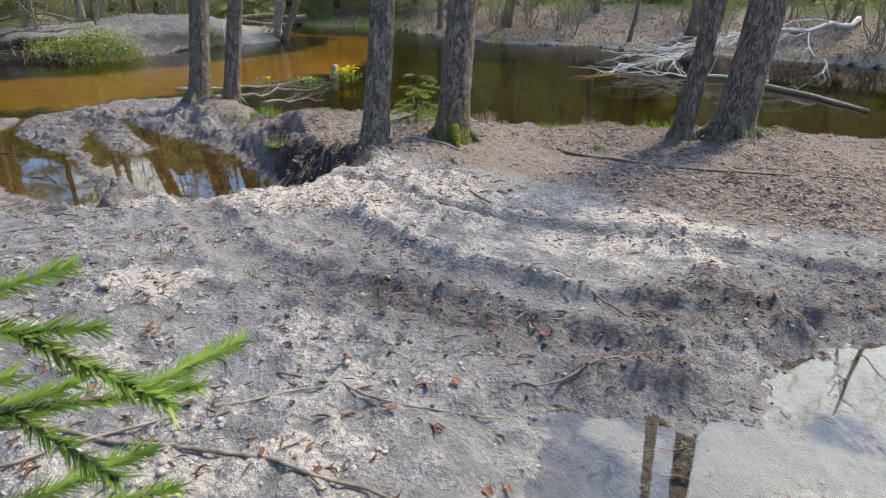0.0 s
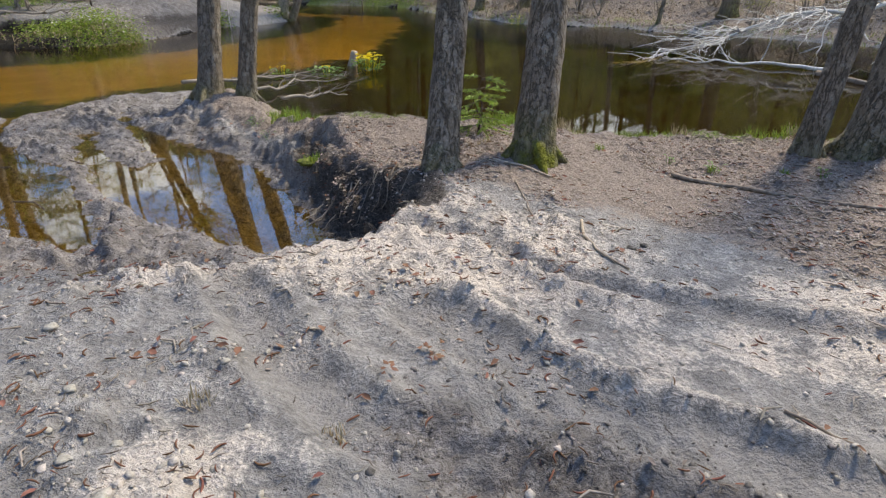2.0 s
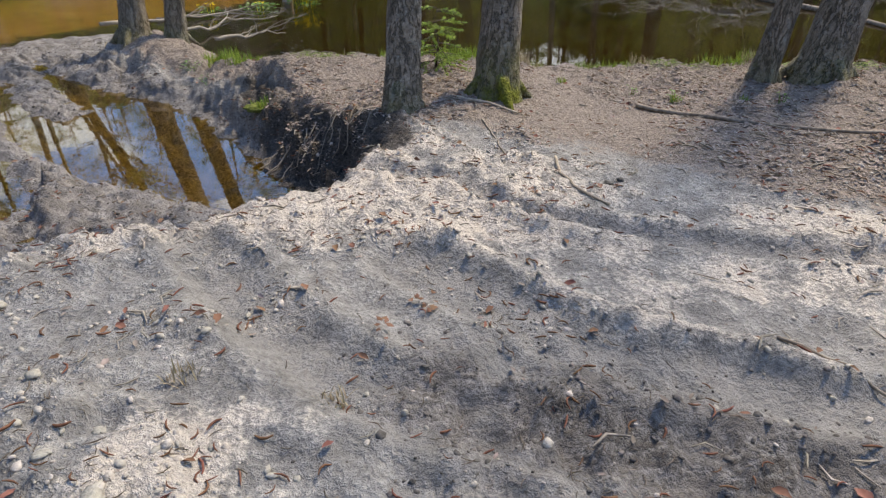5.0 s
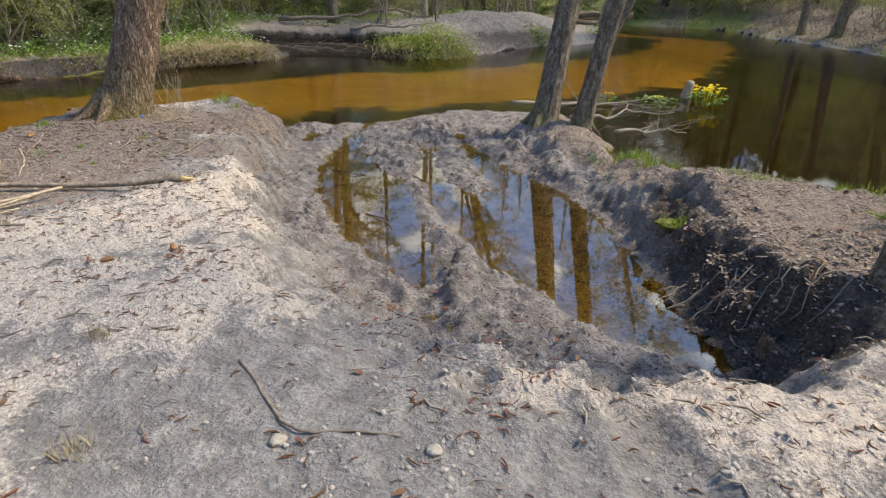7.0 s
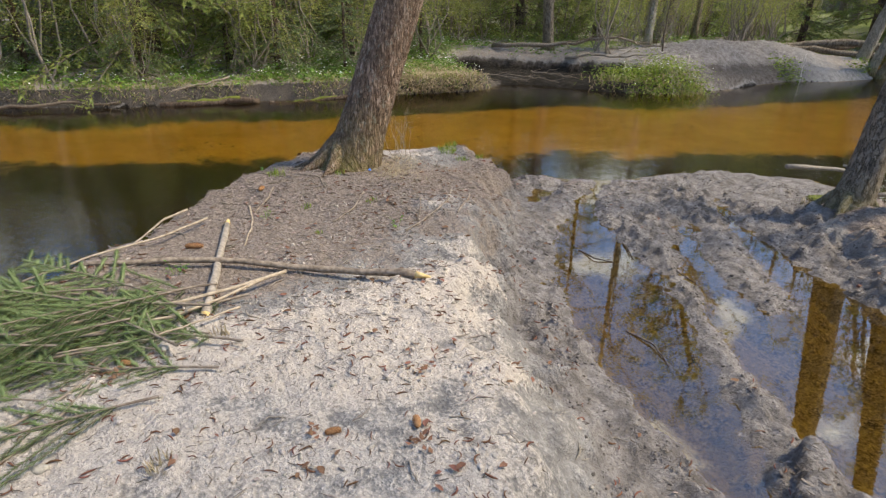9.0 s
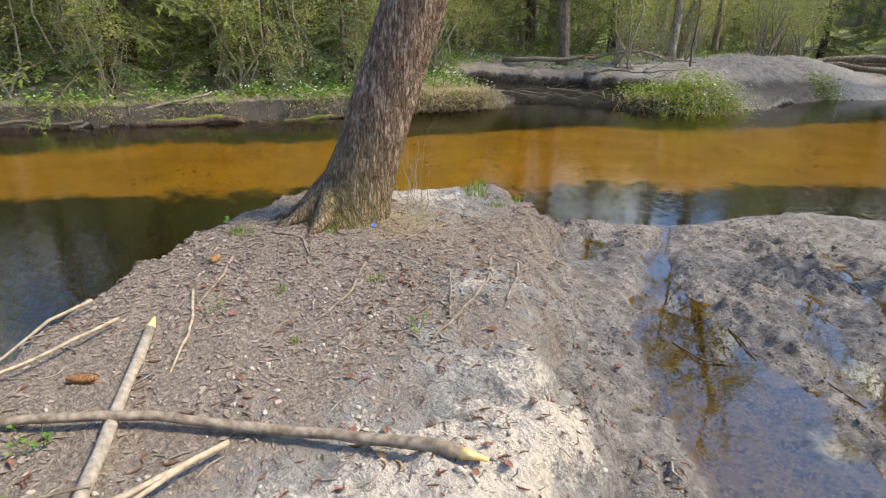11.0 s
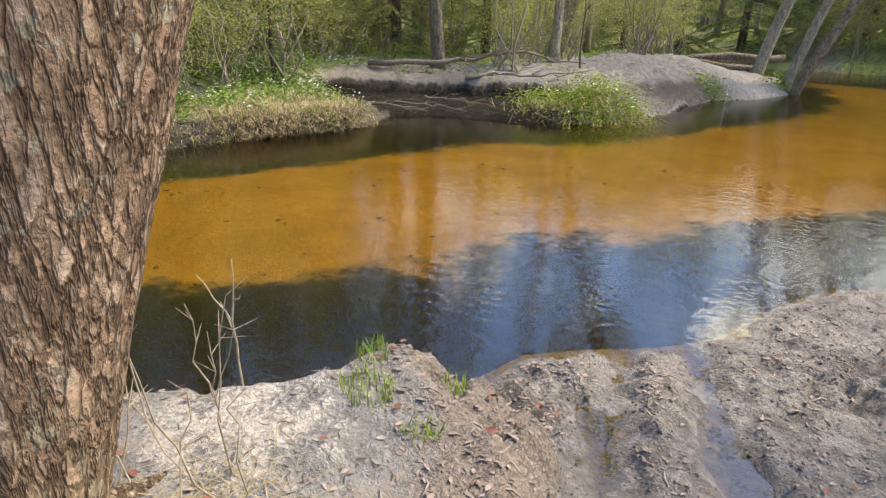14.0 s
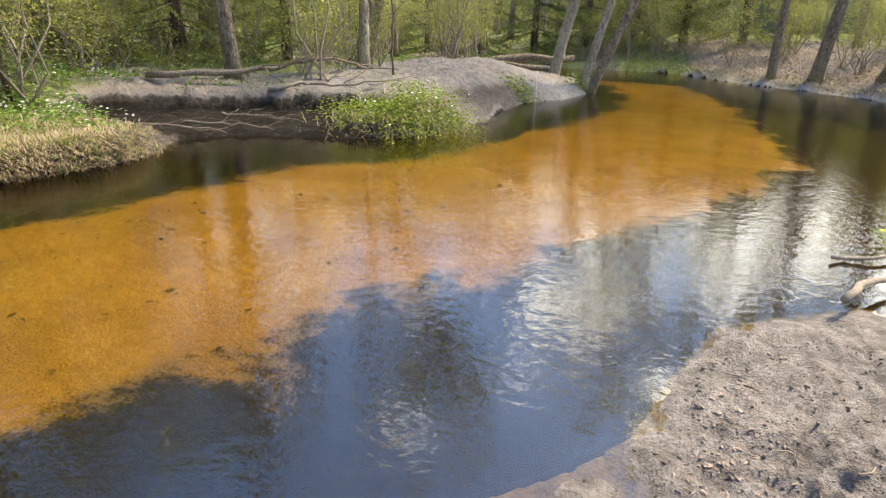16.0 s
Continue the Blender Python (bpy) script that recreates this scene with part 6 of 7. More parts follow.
for i, (x, y, c, s, sp) in enumerate(((-9.15, 5.9, 34, 0.055, 0.15), (-9.0, 5.45, 34, 0.05, 0.16), (-9.35, 6.55, 20, 0.035, 0.12), (-8.85, 4.95, 14, 0.03, 0.10), (-7.05, 4.05, 12, 0.03, 0.10), (-6.4, 2.95, 18, 0.03, 0.14), (1.62, 6.28, 14, 0.03, 0.07), (1.3, 6.5, 8, 0.03, 0.05),
                                      (2.4, 6.0, 8, 0.03, 0.05), (-3.2, 8.7, 18, 0.04, 0.14), (-2.9, 8.25, 12, 0.03, 0.1), (-6.75, 5.75, 8, 0.03, 0.06), (-7.6, 5.0, 8, 0.025, 0.06))):
    herb(330 + i, x, y, c, s, sp, "small fresh green herb on the bank")
for i, (x, y, c, s) in enumerate(((-9.42, 6.05, 40, 0.055), (-9.48, 6.75, 30, 0.055), (-9.28, 5.70, 26, 0.05), (-9.12, 5.35, 22, 0.045))):
    herb(346 + i, x, y, c, s, 0.14, "fresh green leafy herb at the edge of the point", tall=0.14)
herb(350, -9.45, 7.25, 14, 0.045, 0.12, "lesser celandine with yellow flowers at the water's edge", M_PETAL_Y, 2)
# marsh marigolds in the backwater
herb(351, -2.62, 15.0, 60, 0.11, 0.34, "clump of marsh marigolds in yellow bloom standing in water", M_PETAL_Y, 34, tall=0.26, bloom=1.5, group="marsh marigolds")
herb(352, -3.45, 14.4, 46, 0.10, 0.36, "leafy clump of marsh marigold standing in water", M_PETAL_Y, 4, tall=0.16, group="marsh marigolds")
herb(353, -4.35, 14.1, 30, 0.08, 0.26, "small clump of marsh marigolds among branches", M_PETAL_Y, 7, tall=0.16, bloom=1.0, group="marsh marigolds")
herb(354, 2.2, 28.9, 40, 0.12, 0.4, "marsh marigolds at the far edge of the pond", M_PETAL_Y, 14, tall=0.25, group="marsh marigolds")


def sapling_spruce(seed, x, y, tall, reach, label, needle, per=5, whorl=0.09, size=0.022, width=0.0035, dense=120, lowest=0.06):
    return make_spruce(seed, x, y, tall, reach, label, lowest, dense, size, width, needle, "young spruces", whorl, "spruce_sapling", per)


sapling_spruce(361, -0.42, 7.15, 0.54, 0.38, "young bright green spruce seedling behind the alders", M_NEEDLE_BRIGHT, size=0.03, width=0.006, dense=170)


# cut spruce boughs heaped by the branch
def bough(seed, x, y, turn, length, label, needle, lift=0.05, size=0.03, dense=800, tilt=0.05, droop=0.06):
    rng = np.random.RandomState(seed)
    base = thing("spruce_bough", x, y, height(x, y) + lift, label, "branch", "cut spruce boughs")
    wood, nd = Geo(), Geo()
    d = np.array([math.cos(turn), math.sin(turn), tilt])
    spray(rng, wood, nd, np.zeros(3), d / np.linalg.norm(d), length, size, droop, dense, 0.0017, 0.045)
    part("wood", wood, M_STICK, base)
    part("needles", nd, needle, base)
    return base


for i, (x, y, a, l, z) in enumerate(((-6.75, 3.9, -1.9, 1.3, 0.08), (-6.95, 3.9, -2.3, 1.2, 0.10), (-6.6, 3.65, -1.5, 1.1, 0.06), (-7.1, 3.7, -2.0, 1.1, 0.12), (-6.5, 3.5, -2.2, 1.2, 0.07), (-6.9, 3.45, -1.7, 1.1, 0.14),
                                     (-7.2, 3.6, -2.5, 1.1, 0.08), (-6.6, 3.3, -2.6, 1.2, 0.09), (-6.35, 3.75, -2.8, 0.8, 0.05), (-7.3, 3.3, -1.6, 1.2, 0.10), (-6.7, 3.05, -1.9, 1.0, 0.12), (-6.3, 3.2, -2.4, 0.8, 0.05),
                                     (-6.85, 3.75, -2.1, 1.2, 0.15), (-7.0, 3.55, -2.4, 1.1, 0.18), (-6.55, 3.35, -1.8, 1.1, 0.16), (-7.2, 3.2, -2.1, 1.1, 0.16), (-6.75, 3.25, -2.3, 1.0, 0.2), (-6.45, 3.05, -2.0, 0.9, 0.12), (-6.9, 2.9, -2.6, 1.0, 0.14), (-7.4, 3.5, -1.8, 1.1, 0.1),
                                     (-6.25, 3.75, -2.2, 0.7, 0.04), (-6.2, 3.5, -2.0, 0.8, 0.06), (-6.15, 3.2, -2.2, 0.8, 0.08), (-6.4, 3.4, -1.7, 0.9, 0.12), (-6.1, 2.95, -2.0, 0.8, 0.06), (-6.6, 3.7, -2.0, 1.0, 0.16), (-6.5, 2.8, -2.4, 0.9, 0.1), (-6.3, 4.0, -1.9, 0.5, 0.03),
                                     (-6.1, 4.1, -2.1, 1.2, 0.06), (-6.4, 4.25, -2.2, 1.3, 0.08), (-6.65, 4.4, -2.1, 1.3, 0.08), (-6.9, 4.3, -2.3, 1.2, 0.10), (-5.95, 3.9, -2.25, 1.2, 0.05), (-6.5, 4.1, -1.9, 1.3, 0.12), (-6.2, 3.8, -2.4, 1.3, 0.10), (-7.0, 4.15, -2.0, 1.2, 0.14), (-5.9, 3.6, -2.2, 1.1, 0.05), (-6.75, 4.1, -2.15, 1.2, 0.17))):
    if y < 3.0 or i % 6 == 5:
        continue
    bough(370 + i, x + 0.28, y - 0.16, a + 0.5 * math.sin(i * 5.3), l * 0.92, "cut spruce bough with grey-green needles on the sand", M_NEEDLE_FRESH, z * 0.7, droop=0.05 + 0.06 * math.sin(i * 2.9) ** 2)


# ---- small single things ----
def cone(seed, x, y, turn, length, radius, label, material=None, name="spruce_cone"):
    """A cone or cob with rows of scales."""
    g = Geo()
    rng = np.random.RandomState(seed)
    d, s = np.array([math.cos(turn), math.sin(turn), 0]), np.array([-math.sin(turn), math.cos(turn), 0])
    up = np.array([0, 0, 1.0])
    rows = 11
    tube(g, [d * (k - 0.5) * length for k in np.linspace(0, 1, 7)], [radius * q for q in (0.3, 0.75, 0.85, 0.85, 0.8, 0.65, 0.2)], 8)
    for r in range(rows):
        k = (r + 0.5) / rows
        rr = radius * (0.55 + 1.6 * k * (1 - k))
        for j in range(8):
            a = j * 0.785 + (r % 2) * 0.39
            o = s * math.cos(a) + up * math.sin(a)
            t = np.cross(d, o)
            p = d * (k - 0.5) * length + o * rr
            g.add([p - t * rr * 0.35, p + t * rr * 0.35, p + d * length * 0.10 + o * rr * 0.3], [(0, 1, 2)])
    return whole(name, g, material or M_CONE, label, "cone", "cones and chips", at=(x, y, height(x, y) + radius * 0.8))


cone(401, -7.36, 4.28, 0.9, 0.13, 0.024, "orange-brown spruce cone on trampled litter")
for i, (cx, cy, ct) in enumerate(((-6.04, 3.42, 0.5), (-6.42, 3.30, 1.9), (-4.93, 3.92, 1.1), (-4.72, 4.22, 2.6))):
    cone(403 + i, cx, cy, ct, 0.07, 0.017, "orange-brown gnawed spruce cone on pale sand")
cone(402, -8.15, 5.24, 2.2, 0.08, 0.022, "orange wood chip of a gnawed cone near the water")


def leaf_cluster(seed, x, y, label, material=None, count=14, reach=0.06, size=0.036):
    rng = np.random.RandomState(seed)
    g = Geo()
    for _ in range(count):
        p = np.array([rng.normal(0, reach * 0.5), rng.normal(0, reach * 0.5), rng.uniform(0.0, 0.03)])
        d = random_dir(rng, -0.2, 0.5)
        s = np.cross(d, (0, 0, 1.0))
        leaf(g, p, d, s / (np.linalg.norm(s) + 1e-9), size * rng.uniform(0.6, 1.2), size * 0.6, rng.uniform(0, 0.5))
    return whole("leaf_cluster", g, material or M_LITTER_RED, label, "leaves", "rust-brown leaf clusters", "stuff", at=(x, y, height(x, y) + 0.006))


for i, (x, y) in enumerate(((-4.98, 3.85), (-4.62, 4.15), (-5.93, 3.35), (-6.25, 3.3), (-5.0, 4.5), (-3.6, 5.0), (-0.92, 3.2), (-0.75, 3.4), (-1.3, 2.2), (-0.1, 4.4))):
    leaf_cluster(410 + i, x, y, "curled rust-brown oak leaves on pale sand", count=8 + i % 3 * 4)


def pebble(seed, x, y, size, label, material=None, name="stone", category="stone", group="stones"):
    rng = np.random.RandomState(seed)
    bm = bmesh.new()
    bmesh.ops.create_icosphere(bm, subdivisions=2, radius=1)
    sc = rng.uniform(0.7, 1.2, 3) * (1, 1, 0.42)
    for v in bm.verts:
        k = 1 + 0.5 * noise.noise(v.co * 1.9 + Vector((seed, 0, 0))) + 0.25 * noise.noise(v.co * 5 + Vector((seed, 3, 0)))
        v.co = Vector((v.co.x * sc[0] * size * k, v.co.y * sc[1] * size * k, v.co.z * sc[2] * size * k))
    me = bpy.data.meshes.new(name)
    bm.to_mesh(me)
    bm.free()
    me.shade_smooth()
    me.materials.append(material or M_CLOD)
    ob = tagged(new(name, me), label, category, group)
    ob.location = (x, y, height(x, y) + size * 0.2)
    return ob


for i, (x, y, s) in enumerate(((-0.55, 3.25, 0.02), (-1.98, 2.44, 0.03), (-2.45, 3.49, 0.035), (-2.05, 3.0, 0.035), (-1.75, 2.75, 0.03), (-1.85, 2.65, 0.025), (-2.2, 2.5, 0.04), (-2.4, 2.75, 0.035), (-1.65, 2.5, 0.045), (-1.55, 2.35, 0.03), (-2.1, 2.25, 0.04),
                               (-1.9, 2.1, 0.035), (-1.3, 1.95, 0.03), (-2.6, 3.1, 0.03), (-3.0, 3.3, 0.04), (-3.2, 2.8, 0.035), (-6.0, 3.6, 0.035), (-5.75, 3.2, 0.04), (-6.1, 3.75, 0.03), (-5.5, 2.95, 0.04))):
    pebble(430 + i, x, y, s * 0.75, "pale lump of dried sandy mud", group="dried mud lumps", name="mud_lump", category="lump")
pebble(455, 0.39, 4.53, 0.035, "dark scrap of bark on pale sand", M_CLOD_DARK, "bark_scrap", "bark", "bark scraps")
pebble(456, 0.48, 4.57, 0.03, "dark scrap of bark on pale sand", M_CLOD_DARK, "bark_scrap", "bark", "bark scraps")


def bottle_cap(x, y):
    bm = bmesh.new()
    bmesh.ops.create_cone(bm, cap_ends=True, segments=18, radius1=0.017, radius2=0.015, depth=0.014)
    bmesh.ops.bevel(bm, geom=[e for e in bm.edges if e.calc_length() < 0.008], offset=0.0012, segments=1)
    me = bpy.data.meshes.new("bottle_cap")
    bm.to_mesh(me)
    bm.free()
    me.materials.append(M_BLUE)
    ob = tagged(new("bottle_cap", me), "blue plastic bottle cap among dead leaves", "bottle cap")
    ob.matrix_basis = pose(x, y, height(x, y) + 0.012, 18, 10, 0)


bottle_cap(-7.97, 6.38)


def moss_cushion(seed, x, y, rx, ry, rz, label):
    rng = np.random.RandomState(seed)
    bm = bmesh.new()
    bmesh.ops.create_icosphere(bm, subdivisions=4, radius=1)
    for v in bm.verts:
        k = 1 + 0.20 * noise.noise(v.co * 2.2 + Vector((seed, 0, 0))) + 0.10 * noise.noise(v.co * 7 + Vector((seed, 5, 0)))
        v.co = Vector((v.co.x * rx * k, v.co.y * ry * k, v.co.z * rz * k))
    me = bpy.data.meshes.new("moss_cushion")
    bm.to_mesh(me)
    bm.free()
    me.shade_smooth()
    me.materials.append(M_MOSS)
    ob = tagged(new("moss_cushion", me), label, "moss", "moss cushions")
    ob.location = (x, y, height(x, y) - rz * 0.2)


moss_cushion(461, -2.12, 7.05, 0.15, 0.10, 0.04, "green moss cushion on the corner of the dug bank")
moss_cushion(462, -4.75, 10.75, 0.22, 0.14, 0.05, "olive moss cushion at the tip of the spit")


# ---- the backwater: branch raft, dead birch, logs ----
def dead_tree(name, seed, base_at, tip_at, r0, branches, label, material, twig_len=1.6, category="fallen tree", side_bias=(0, 0, 0.15), twigs=5, spread=0.75):
    rng = np.random.RandomState(seed)
    base = thing(name, *base_at, label, category)
    a, b = np.zeros(3), np.asarray(tip_at, float) - np.asarray(base_at, float)
    p = wander(rng, a, b, 14, 0.05)
    tr = Geo()
    tube(tr, p, np.linspace(r0, r0 * 0.15, 14), 9, wob=0.05, rng=rng)
    part("trunk", tr, material, base)
    d = b / np.linalg.norm(b)
    for i in range(branches):
        g = Geo()
        k = rng.uniform(0.3, 0.97)
        q = p[int(k * 13)]
        dd = d * rng.uniform(0.5, 1.1) + random_dir(rng, -0.35, 0.5) * spread + np.asarray(side_bias)
        dd /= np.linalg.norm(dd)
        ln = twig_len * rng.uniform(0.5, 1.2) * (1.2 - 0.5 * k)
        s = wander(rng, q, q + dd * ln, 7, 0.08)
        tube(g, s, np.linspace(r0 * 0.28, r0 * 0.06, 7), 5, closed=False)
        for j in range(twigs):
            w = s[rng.randint(2, 7)]
            e = w + (dd * 0.8 + random_dir(rng, -0.4, 0.4) * 0.6) * ln * rng.uniform(0.25, 0.5)
            tube(g, wander(rng, w, e, 4, 0.08), np.linspace(r0 * 0.10, r0 * 0.03, 4), 4, closed=False)
        part("branch", g, material, base)
    return base


dead_tree("fallen_birch", 501, (15.0, 23.0, 1.5), (5.0, 18.6, 0.10), 0.10, 34, "bleached dead birch fallen into the backwater", M_DEAD, 3.0, side_bias=(-0.05, -0.2, -0.03), twigs=7, spread=0.4)
dead_tree("fallen_branch", 502, (8.6, 16.2, 0.05), (5.0, 17.6, 0.06), 0.05, 8, "bleached branch lying in the water under the birch", M_DEAD, 1.5, "branch", twigs=5)
stick("log", 503, [(8.0, 15.6), (8.4, 13.8), (8.5, 12.0)], 0.075, M_STICK, "grey log half sunk in the backwater", zs=[0.04, 0.03, 0.02], n=12, category="log", segs=10)
for i, (a, b, r) in enumerate((((-5.6, 12.0, 0.20), (-3.4, 14.9, 0.06), 0.035), ((-4.4, 11.6, 0.15), (-3.0, 13.6, 0.05), 0.03), ((-5.2, 13.4, 0.05), (-2.9, 14.2, 0.07), 0.022), ((-3.5, 10.9, 0.16), (-2.6, 12.0, 0.03), 0.03))):
    dead_tree("fallen_branch", 510 + i, a, b, r, 7, "grey dead branch in the water off the spit", M_TWIG_GREY, 0.8, "branch", twigs=4)


def stump(x, y):
    g = Geo()
    rng = np.random.RandomState(8)
    n = 9
    tube(g, np.stack([np.linspace(0, 0.12, n), np.zeros(n), np.linspace(-0.3, 0.34, n)], 1), np.linspace(0.15, 0.07, n), 12, wob=0.12, rng=rng)
    whole("tree_stump", g, M_STICK_PALE, "bleached broken stump standing in the backwater", "stump", at=(x, y, 0))


stump(-3.15, 15.7)


# ---- the western bank ----
def mossy_log(seed, a, b, r, label, mossy=True, material=None):
    rng = np.random.RandomState(seed)
    base = thing("log", *a, label, "log", "logs along the far bank")
    v = np.asarray(b, float) - np.asarray(a, float)
    p = wander(rng, (0, 0, 0), v, 12, 0.04)
    g = Geo()
    tube(g, p, np.linspace(r, r * 0.75, 12), 10, wob=0.12, rng=rng)
    part("trunk", g, material or M_BARK_FAR, base)
    if mossy:
        m = Geo()
        q = p[2:10].copy()
        q[:, 2] += r * 0.45
        tube(m, q, np.full(8, r * 0.72) * rng.uniform(0.7, 1.1, 8), 8, wob=0.2, rng=rng)
        part("moss", m, M_MOSS, base, "yellow-green moss pelt")
    return base


mossy_log(521, (-17.3, 7.35, -0.02), (-16.3, 9.3, 0.03), 0.085, "mossy log lying along the far waterline", True, M_BARK_SPRUCE)
mossy_log(522, (-16.2, 9.5, 0.0), (-15.55, 11.4, 0.02), 0.06, "dark mossy log lying along the far waterline", True, M_BARK_SPRUCE)
mossy_log(523, (-18.6, 4.4, 0.10), (-17.6, 6.6, 0.12), 0.04, "grey stripped pole at the far waterline", False, M_TWIG)
mossy_log(524, (-17.9, 7.1, 0.12), (-17.1, 9.0, 0.55), 0.035, "dead pole leaning on the far bank", False, M_STICK)
dead_tree("fallen_branch", 525, (-17.8, 19.2, 0.86), (-12.4, 21.6, 1.02), 0.085, 9, "long fallen branch along the far bank top", M_STICK, 1.5, "branch", side_bias=(0.1, -0.1, 0.0), twigs=3)
dead_tree("fallen_branch", 526, (-14.9, 19.6, 0.62), (-11.8, 20.6, 0.95), 0.05, 9, "bare fallen branches over the far bank", M_TWIG_GREY, 1.4, "branch", side_bias=(0.2, -0.3, -0.1), twigs=4)
for i, (a, b) in enumerate((((-15.6, 17.3, 0.12), (-13.6, 17.6, 0.08)), ((-15.9, 16.6, 0.20), (-14.2, 16.9, 0.10)), ((-15.2, 18.2, 0.25), (-13.4, 18.3, 0.18)))):
    dead_tree("fallen_branch", 530 + i, a, b, 0.03, 4, "grey drift branch on black mud", M_STICK, 0.6, "branch", twigs=2)
for i, (a, b, r) in enumerate((((-16.5, 34.0, 0.5), (-8.8, 37.5, 0.7), 0.22), ((-14.5, 33.6, 0.4), (-9.5, 36.0, 0.3), 0.15), ((-17.0, 36.5, 0.3), (-11.0, 38.5, 0.5), 0.12))):
    mossy_log(540 + i, a, b, r, "dark fallen trunk across the old stream arm", False)
bare_sapling(545, -6.2, 39.2, 3.2, "dead pole leaning at the stream bend", M_STICK, 1, 0.04)
bare_sapling(546, -9.3, 25.0, 0.9, "thin pale stick standing in the shallows", M_DEAD, 0, 0.018)


def flower_bank(name, seed, box, weight, leaves_n, flowers_n, label, tall=0.22, leaf_size=0.09, material=None):
    """Ground cover: crowded leaves and white flowers."""
    rng = np.random.RandomState(seed)
    x, y = sow(rng, leaves_n, box, weight)
    n = len(x)
    out = stamped(name, leaf_protos(rng, 10), LEAF_F, x, y, heights(x, y) + rng.uniform(0.02, tall, n), rng.uniform(0, 6.28, n), rng.normal(0, 0.5, n), leaf_size * rng.uniform(0.7, 1.3, n), material or M_HERB, label, "ground cover")
    if flowers_n:
        x, y = sow(rng, flowers_n, box, weight)
        n = len(x)
        cp5 = [[(0, 0, 0)] + [(0.5 * math.cos(a) * (1 if q % 2 else 0.55), 0.5 * math.sin(a) * (1 if q % 2 else 0.55), 0.12) for q, a in enumerate(np.linspace(0, 6.283, 12, endpoint=False))]]
        stamped("anemones", cp5, [(0, 1 + q, 1 + (q + 1) % 12) for q in range(12)], x, y, heights(x, y) + tall * rng.uniform(0.8, 1.15, n), rng.uniform(0, 6.28, n), rng.normal(0, 0.4, n), rng.uniform(0.035, 0.06, n), M_PETAL_W,
                "white wood anemones in bloom on the far bank", "flowers")
    return out


carpet = lambda x, y, L: (L["west"] < -0.25) * (L["bay"] < 0.35) * step(22, 15, y) * np.clip(0.45 + 0.8 * L["n_big"] + 0.3 * L["n_wide"], 0, 1) * step(9, 5, L["inland"]) * (1 - np.clip(1.2 * bell(x, y, -15.0, 14.0, 1.2), 0, 1))
flower_bank("herb_carpet", 601, (-26, -14, 2, 22), carpet, 19000, 3200, "fresh green herb carpet under the spruces")
flower_bank("herb_carpet", 602, (-34, -10, 14, 36), lambda x, y, L: (L["inland"] > 3.0) * np.clip(0.3 + 0.8 * L["n_big"], 0, 1) * (L["bay"] < 0.2), 6000, 600, "fresh green herbs on the woodland floor")
# the flowering bush that hangs over the far bank
bush = lambda x, y, L: np.clip(1.5 * bell(x, y, -11.3, 18.9, 0.75) + 0.9 * bell(x, y, -10.7, 19.5, 0.6) + 0.5 * bell(x, y, -12.3, 18.6, 0.6), 0, 1)
flower_bank("green_hummock", 603, (-14, -9.5, 16.5, 21.5), bush, 5600, 70, "bright green leafy hummock hanging over the far bank", 0.46, 0.062, M_GRASS)
flower_bank("green_hummock", 604, (-11, -8, 24, 28.5), lambda x, y, L: bell(x, y, -9.7, 24.9, 0.45) + bell(x, y, -8.2, 27.8, 0.35), 500, 8, "small green clump on the sandy hump", 0.35, 0.10, M_GRASS)
for i, (x, y) in enumerate(((-11.6, 18.8), (-11.0, 19.1), (-12.2, 18.7), (-10.7, 19.7))):
    dead_tree("fallen_branch", 610 + i, (x - 0.5, y + 0.9, height(x - 0.5, y + 0.9) + 0.35), (x + 0.55, y - 0.75, 0.06), 0.022, 8, "bare twigs hanging over the bank to the water", M_TWIG_GREY, 0.8, "branch", side_bias=(0.15, -0.25, -0.3), twigs=3)


def grass_fringe(name, seed, box, weight, count, tall, label, material, hang=0.0):
    rng = np.random.RandomState(seed)
    x, y = sow(rng, count, box, weight)
    z = heights(x, y)
    L = layout(x + 0.05, y)["h"] - z, layout(x, y + 0.05)["h"] - z
    g = Geo()
    for i in range(count):
        b = rng.uniform(0, 6.28)
        h = tall * rng.uniform(0.4, 1.2)
        down = -np.array([L[0][i], L[1][i]]) * 6 * hang
        p = np.array([x[i], y[i], z[i] - 0.01])
        blade(g, p, p + np.array([0.6 * h * math.cos(b) + down[0], 0.6 * h * math.sin(b) + down[1], h * 0.6 * (1 - hang * 0.6)]), 0.014, 0.25 * h)
    return whole(name, g, material, label, "grass", kind="stuff")


tip_w = lambda x, y, L: (L["west"] < 0.02) * np.clip(1.3 * bell(x, y, -15.0, 14.2, 0.9) + bell(x, y, -15.4, 13.0, 0.8), 0, 1)
grass_fringe("tussock_grass", 621, (-17.5, -13.8, 11, 16.5), tip_w, 3400, 0.32, "dry straw-coloured tussock grass on the cut bank", M_STRAW, 0.8)
grass_fringe("tussock_grass", 622, (-17.5, -13.8, 11, 16.5), tip_w, 700, 0.26, "fresh green grass on the cut bank", M_GRASS, 0.4)
grass_fringe("tussock_grass", 627, (-14, -9.5, 16.5, 21.5), bush, 700, 0.5, "pale dry grass hanging over the bank", M_STRAW, 0.9)
edge_w = lambda x, y, L: (L["west"] < 0) * step(1.5, 0.6, L["inland"]) * step(0.0, 0.12, L["inland"]) * step(16.5, 15, y) * np.clip(0.5 + 0.8 * L["n_big"], 0, 1)
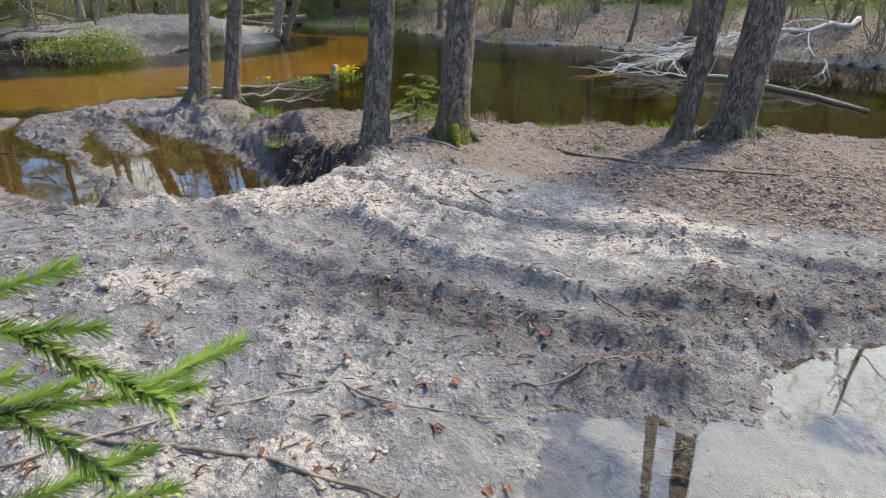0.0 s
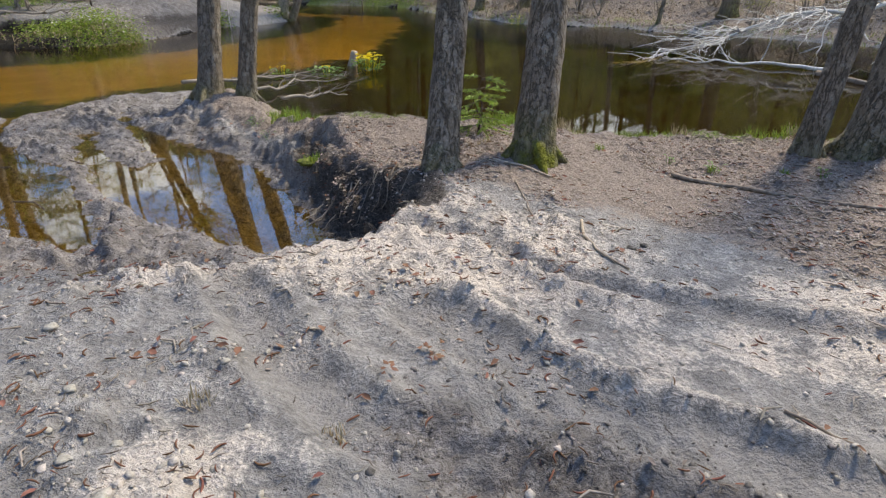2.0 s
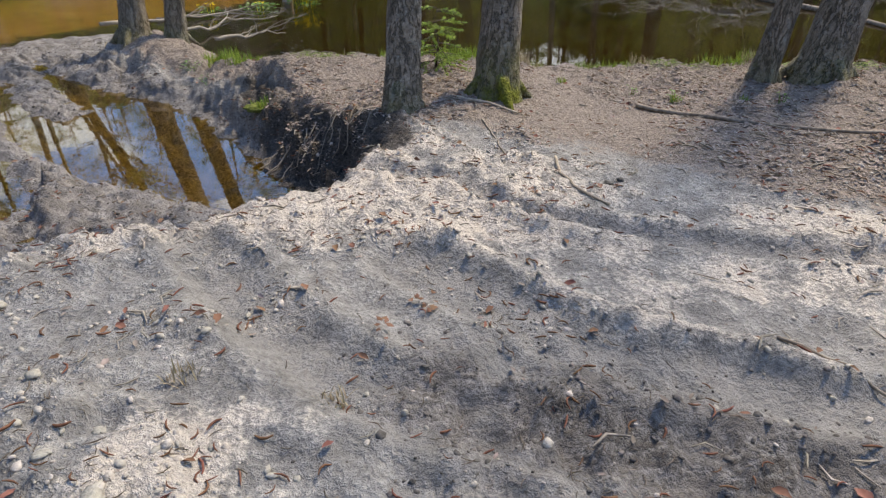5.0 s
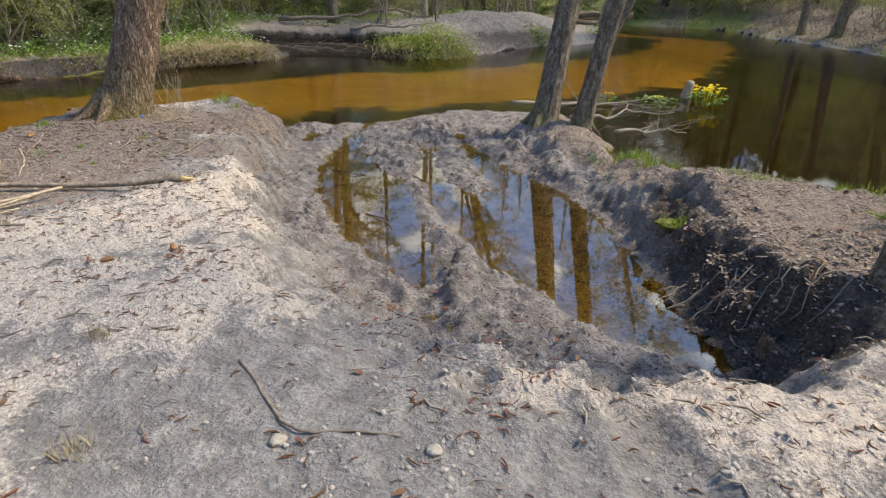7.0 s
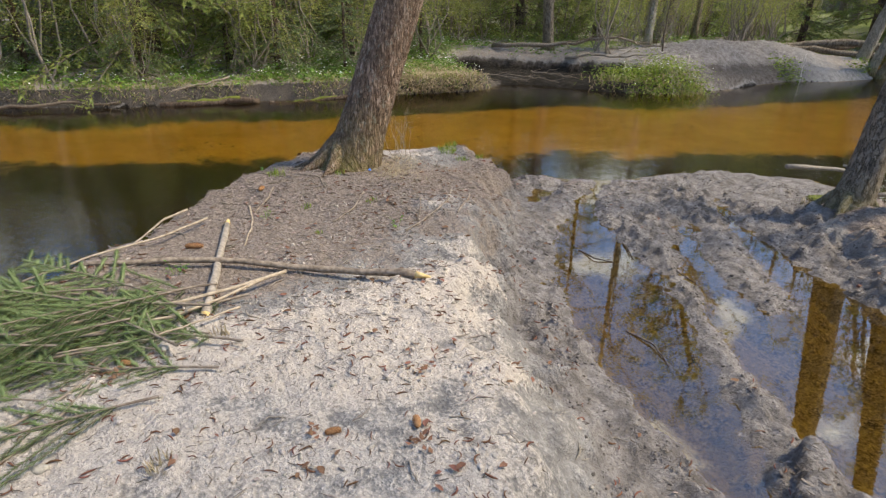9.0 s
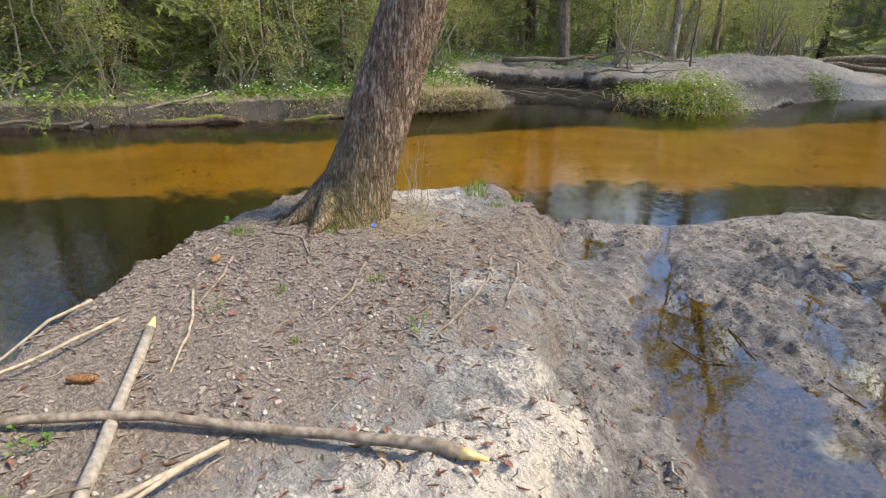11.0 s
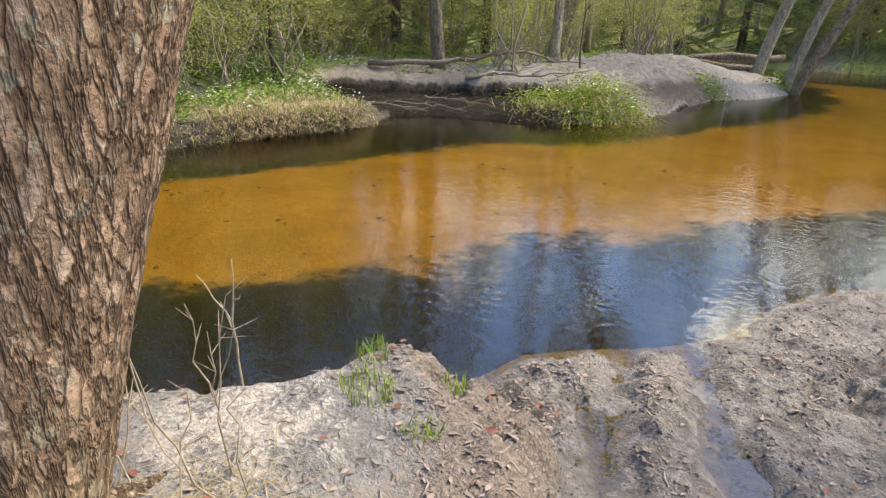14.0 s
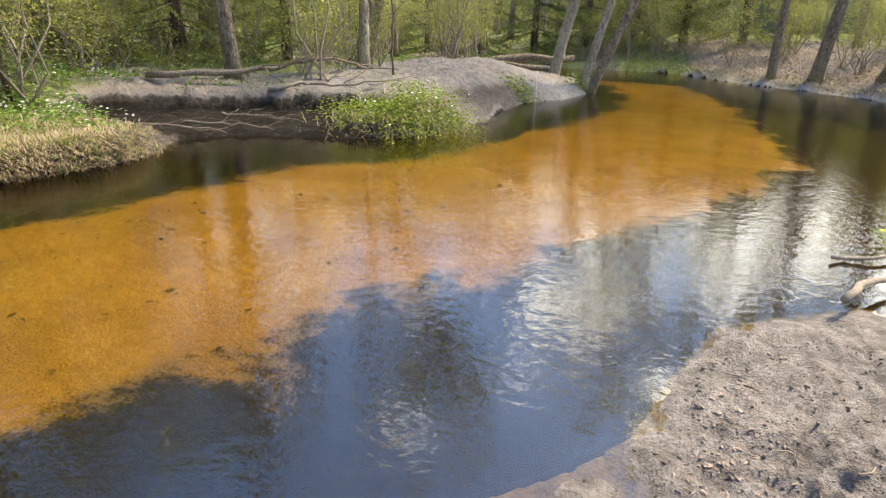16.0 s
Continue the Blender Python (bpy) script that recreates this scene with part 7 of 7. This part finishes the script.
grass_fringe("bank_grass", 623, (-22, -14, 1, 16), edge_w, 1500, 0.22, "mixed grass overhanging the far waterline", M_GRASS, 0.5)
grass_fringe("bank_grass", 624, (-22, -14, 1, 16), edge_w, 1500, 0.3, "dry roots and grass overhanging the far waterline", M_STRAW, 0.9)
north_w = lambda x, y, L: (L["north"] < -0.1) * step(9, 3, L["inland_n"]) * np.clip(0.45 + 0.7 * L["n_wide"] + 0.3 * L["n_big"], 0, 1)
grass_fringe("bank_grass", 625, (-3, 20, 18, 42), north_w, 6500, 0.34, "flattened dry grass on the pond bank", M_STRAW, 0.4)
grass_fringe("bank_grass", 626, (-8, 20, 18, 44), lambda x, y, L: (L["north"] < 0.02) * step(1.6, 0.2, L["inland_n"]), 1600, 0.28, "green grass at the pond's edge", M_GRASS, 0.5)
x, y = sow(rng_l, 6000, (-8, 20, 20, 46), lambda x, y, L: (L["north"] < -0.2) * step(10, 4, L["inland_n"]) * 1.0)
n = len(x)
stamped("leaf_litter", leaf_protos(rng_l, 10), LEAF_F, x, y, heights(x, y) + 0.02, rng_l.uniform(0, 6.28, n), rng_l.normal(0, 0.4, n), rng_l.uniform(0.08, 0.16, n), M_LITTER, "pale dead leaves on the far slope", "leaf litter")


# ---- the young spruce whose bough hangs beside the path at the start ----
def path_spruce():
    rng = np.random.RandomState(8)
    x, y = -1.75, -0.25
    base = thing("spruce_tree", x, y, height(x, y), "young spruce with bright green boughs beside the path", "tree", "young spruces")
    tr, wood, nd = Geo(), Geo(), Geo()
    tube(tr, [(0, 0, -0.1), (0.01, 0, 1.0), (0, 0.01, 2.0), (0, 0, 3.0)], [0.05, 0.038, 0.024, 0.006], 10)
    for tgt, z0 in (((1.43, 0.87, 1.13), 1.35), ((1.42, 0.80, 1.05), 1.20), ((1.36, 0.84, 1.22), 1.5), ((1.40, 0.74, 0.98), 1.05), ((1.30, 0.80, 1.14), 1.3), ((0.98, 0.95, 1.30), 1.5)):
        s = np.array([0, 0, z0])
        v = np.asarray(tgt) - s
        ln = np.linalg.norm(v)
        spray(rng, wood, nd, s, v / ln, ln, 0.026, 0.05, 1200, 0.0026)
    for i in range(26):
        a, z = rng.uniform(2.2, 5.2), rng.uniform(0.5, 2.7)
        d = np.array([math.cos(a), math.sin(a), -0.05])
        spray(rng, wood, nd, np.array([0, 0, z]), d, 0.95 * (1.08 - z / 3), 0.024, 0.15, 150, 0.003)
    part("trunk", tr, M_BARK_SPRUCE, base)
    part("branchwork", wood, M_TWIG, base)
    part("needles", nd, M_NEEDLE_BRIGHT, base)


path_spruce()
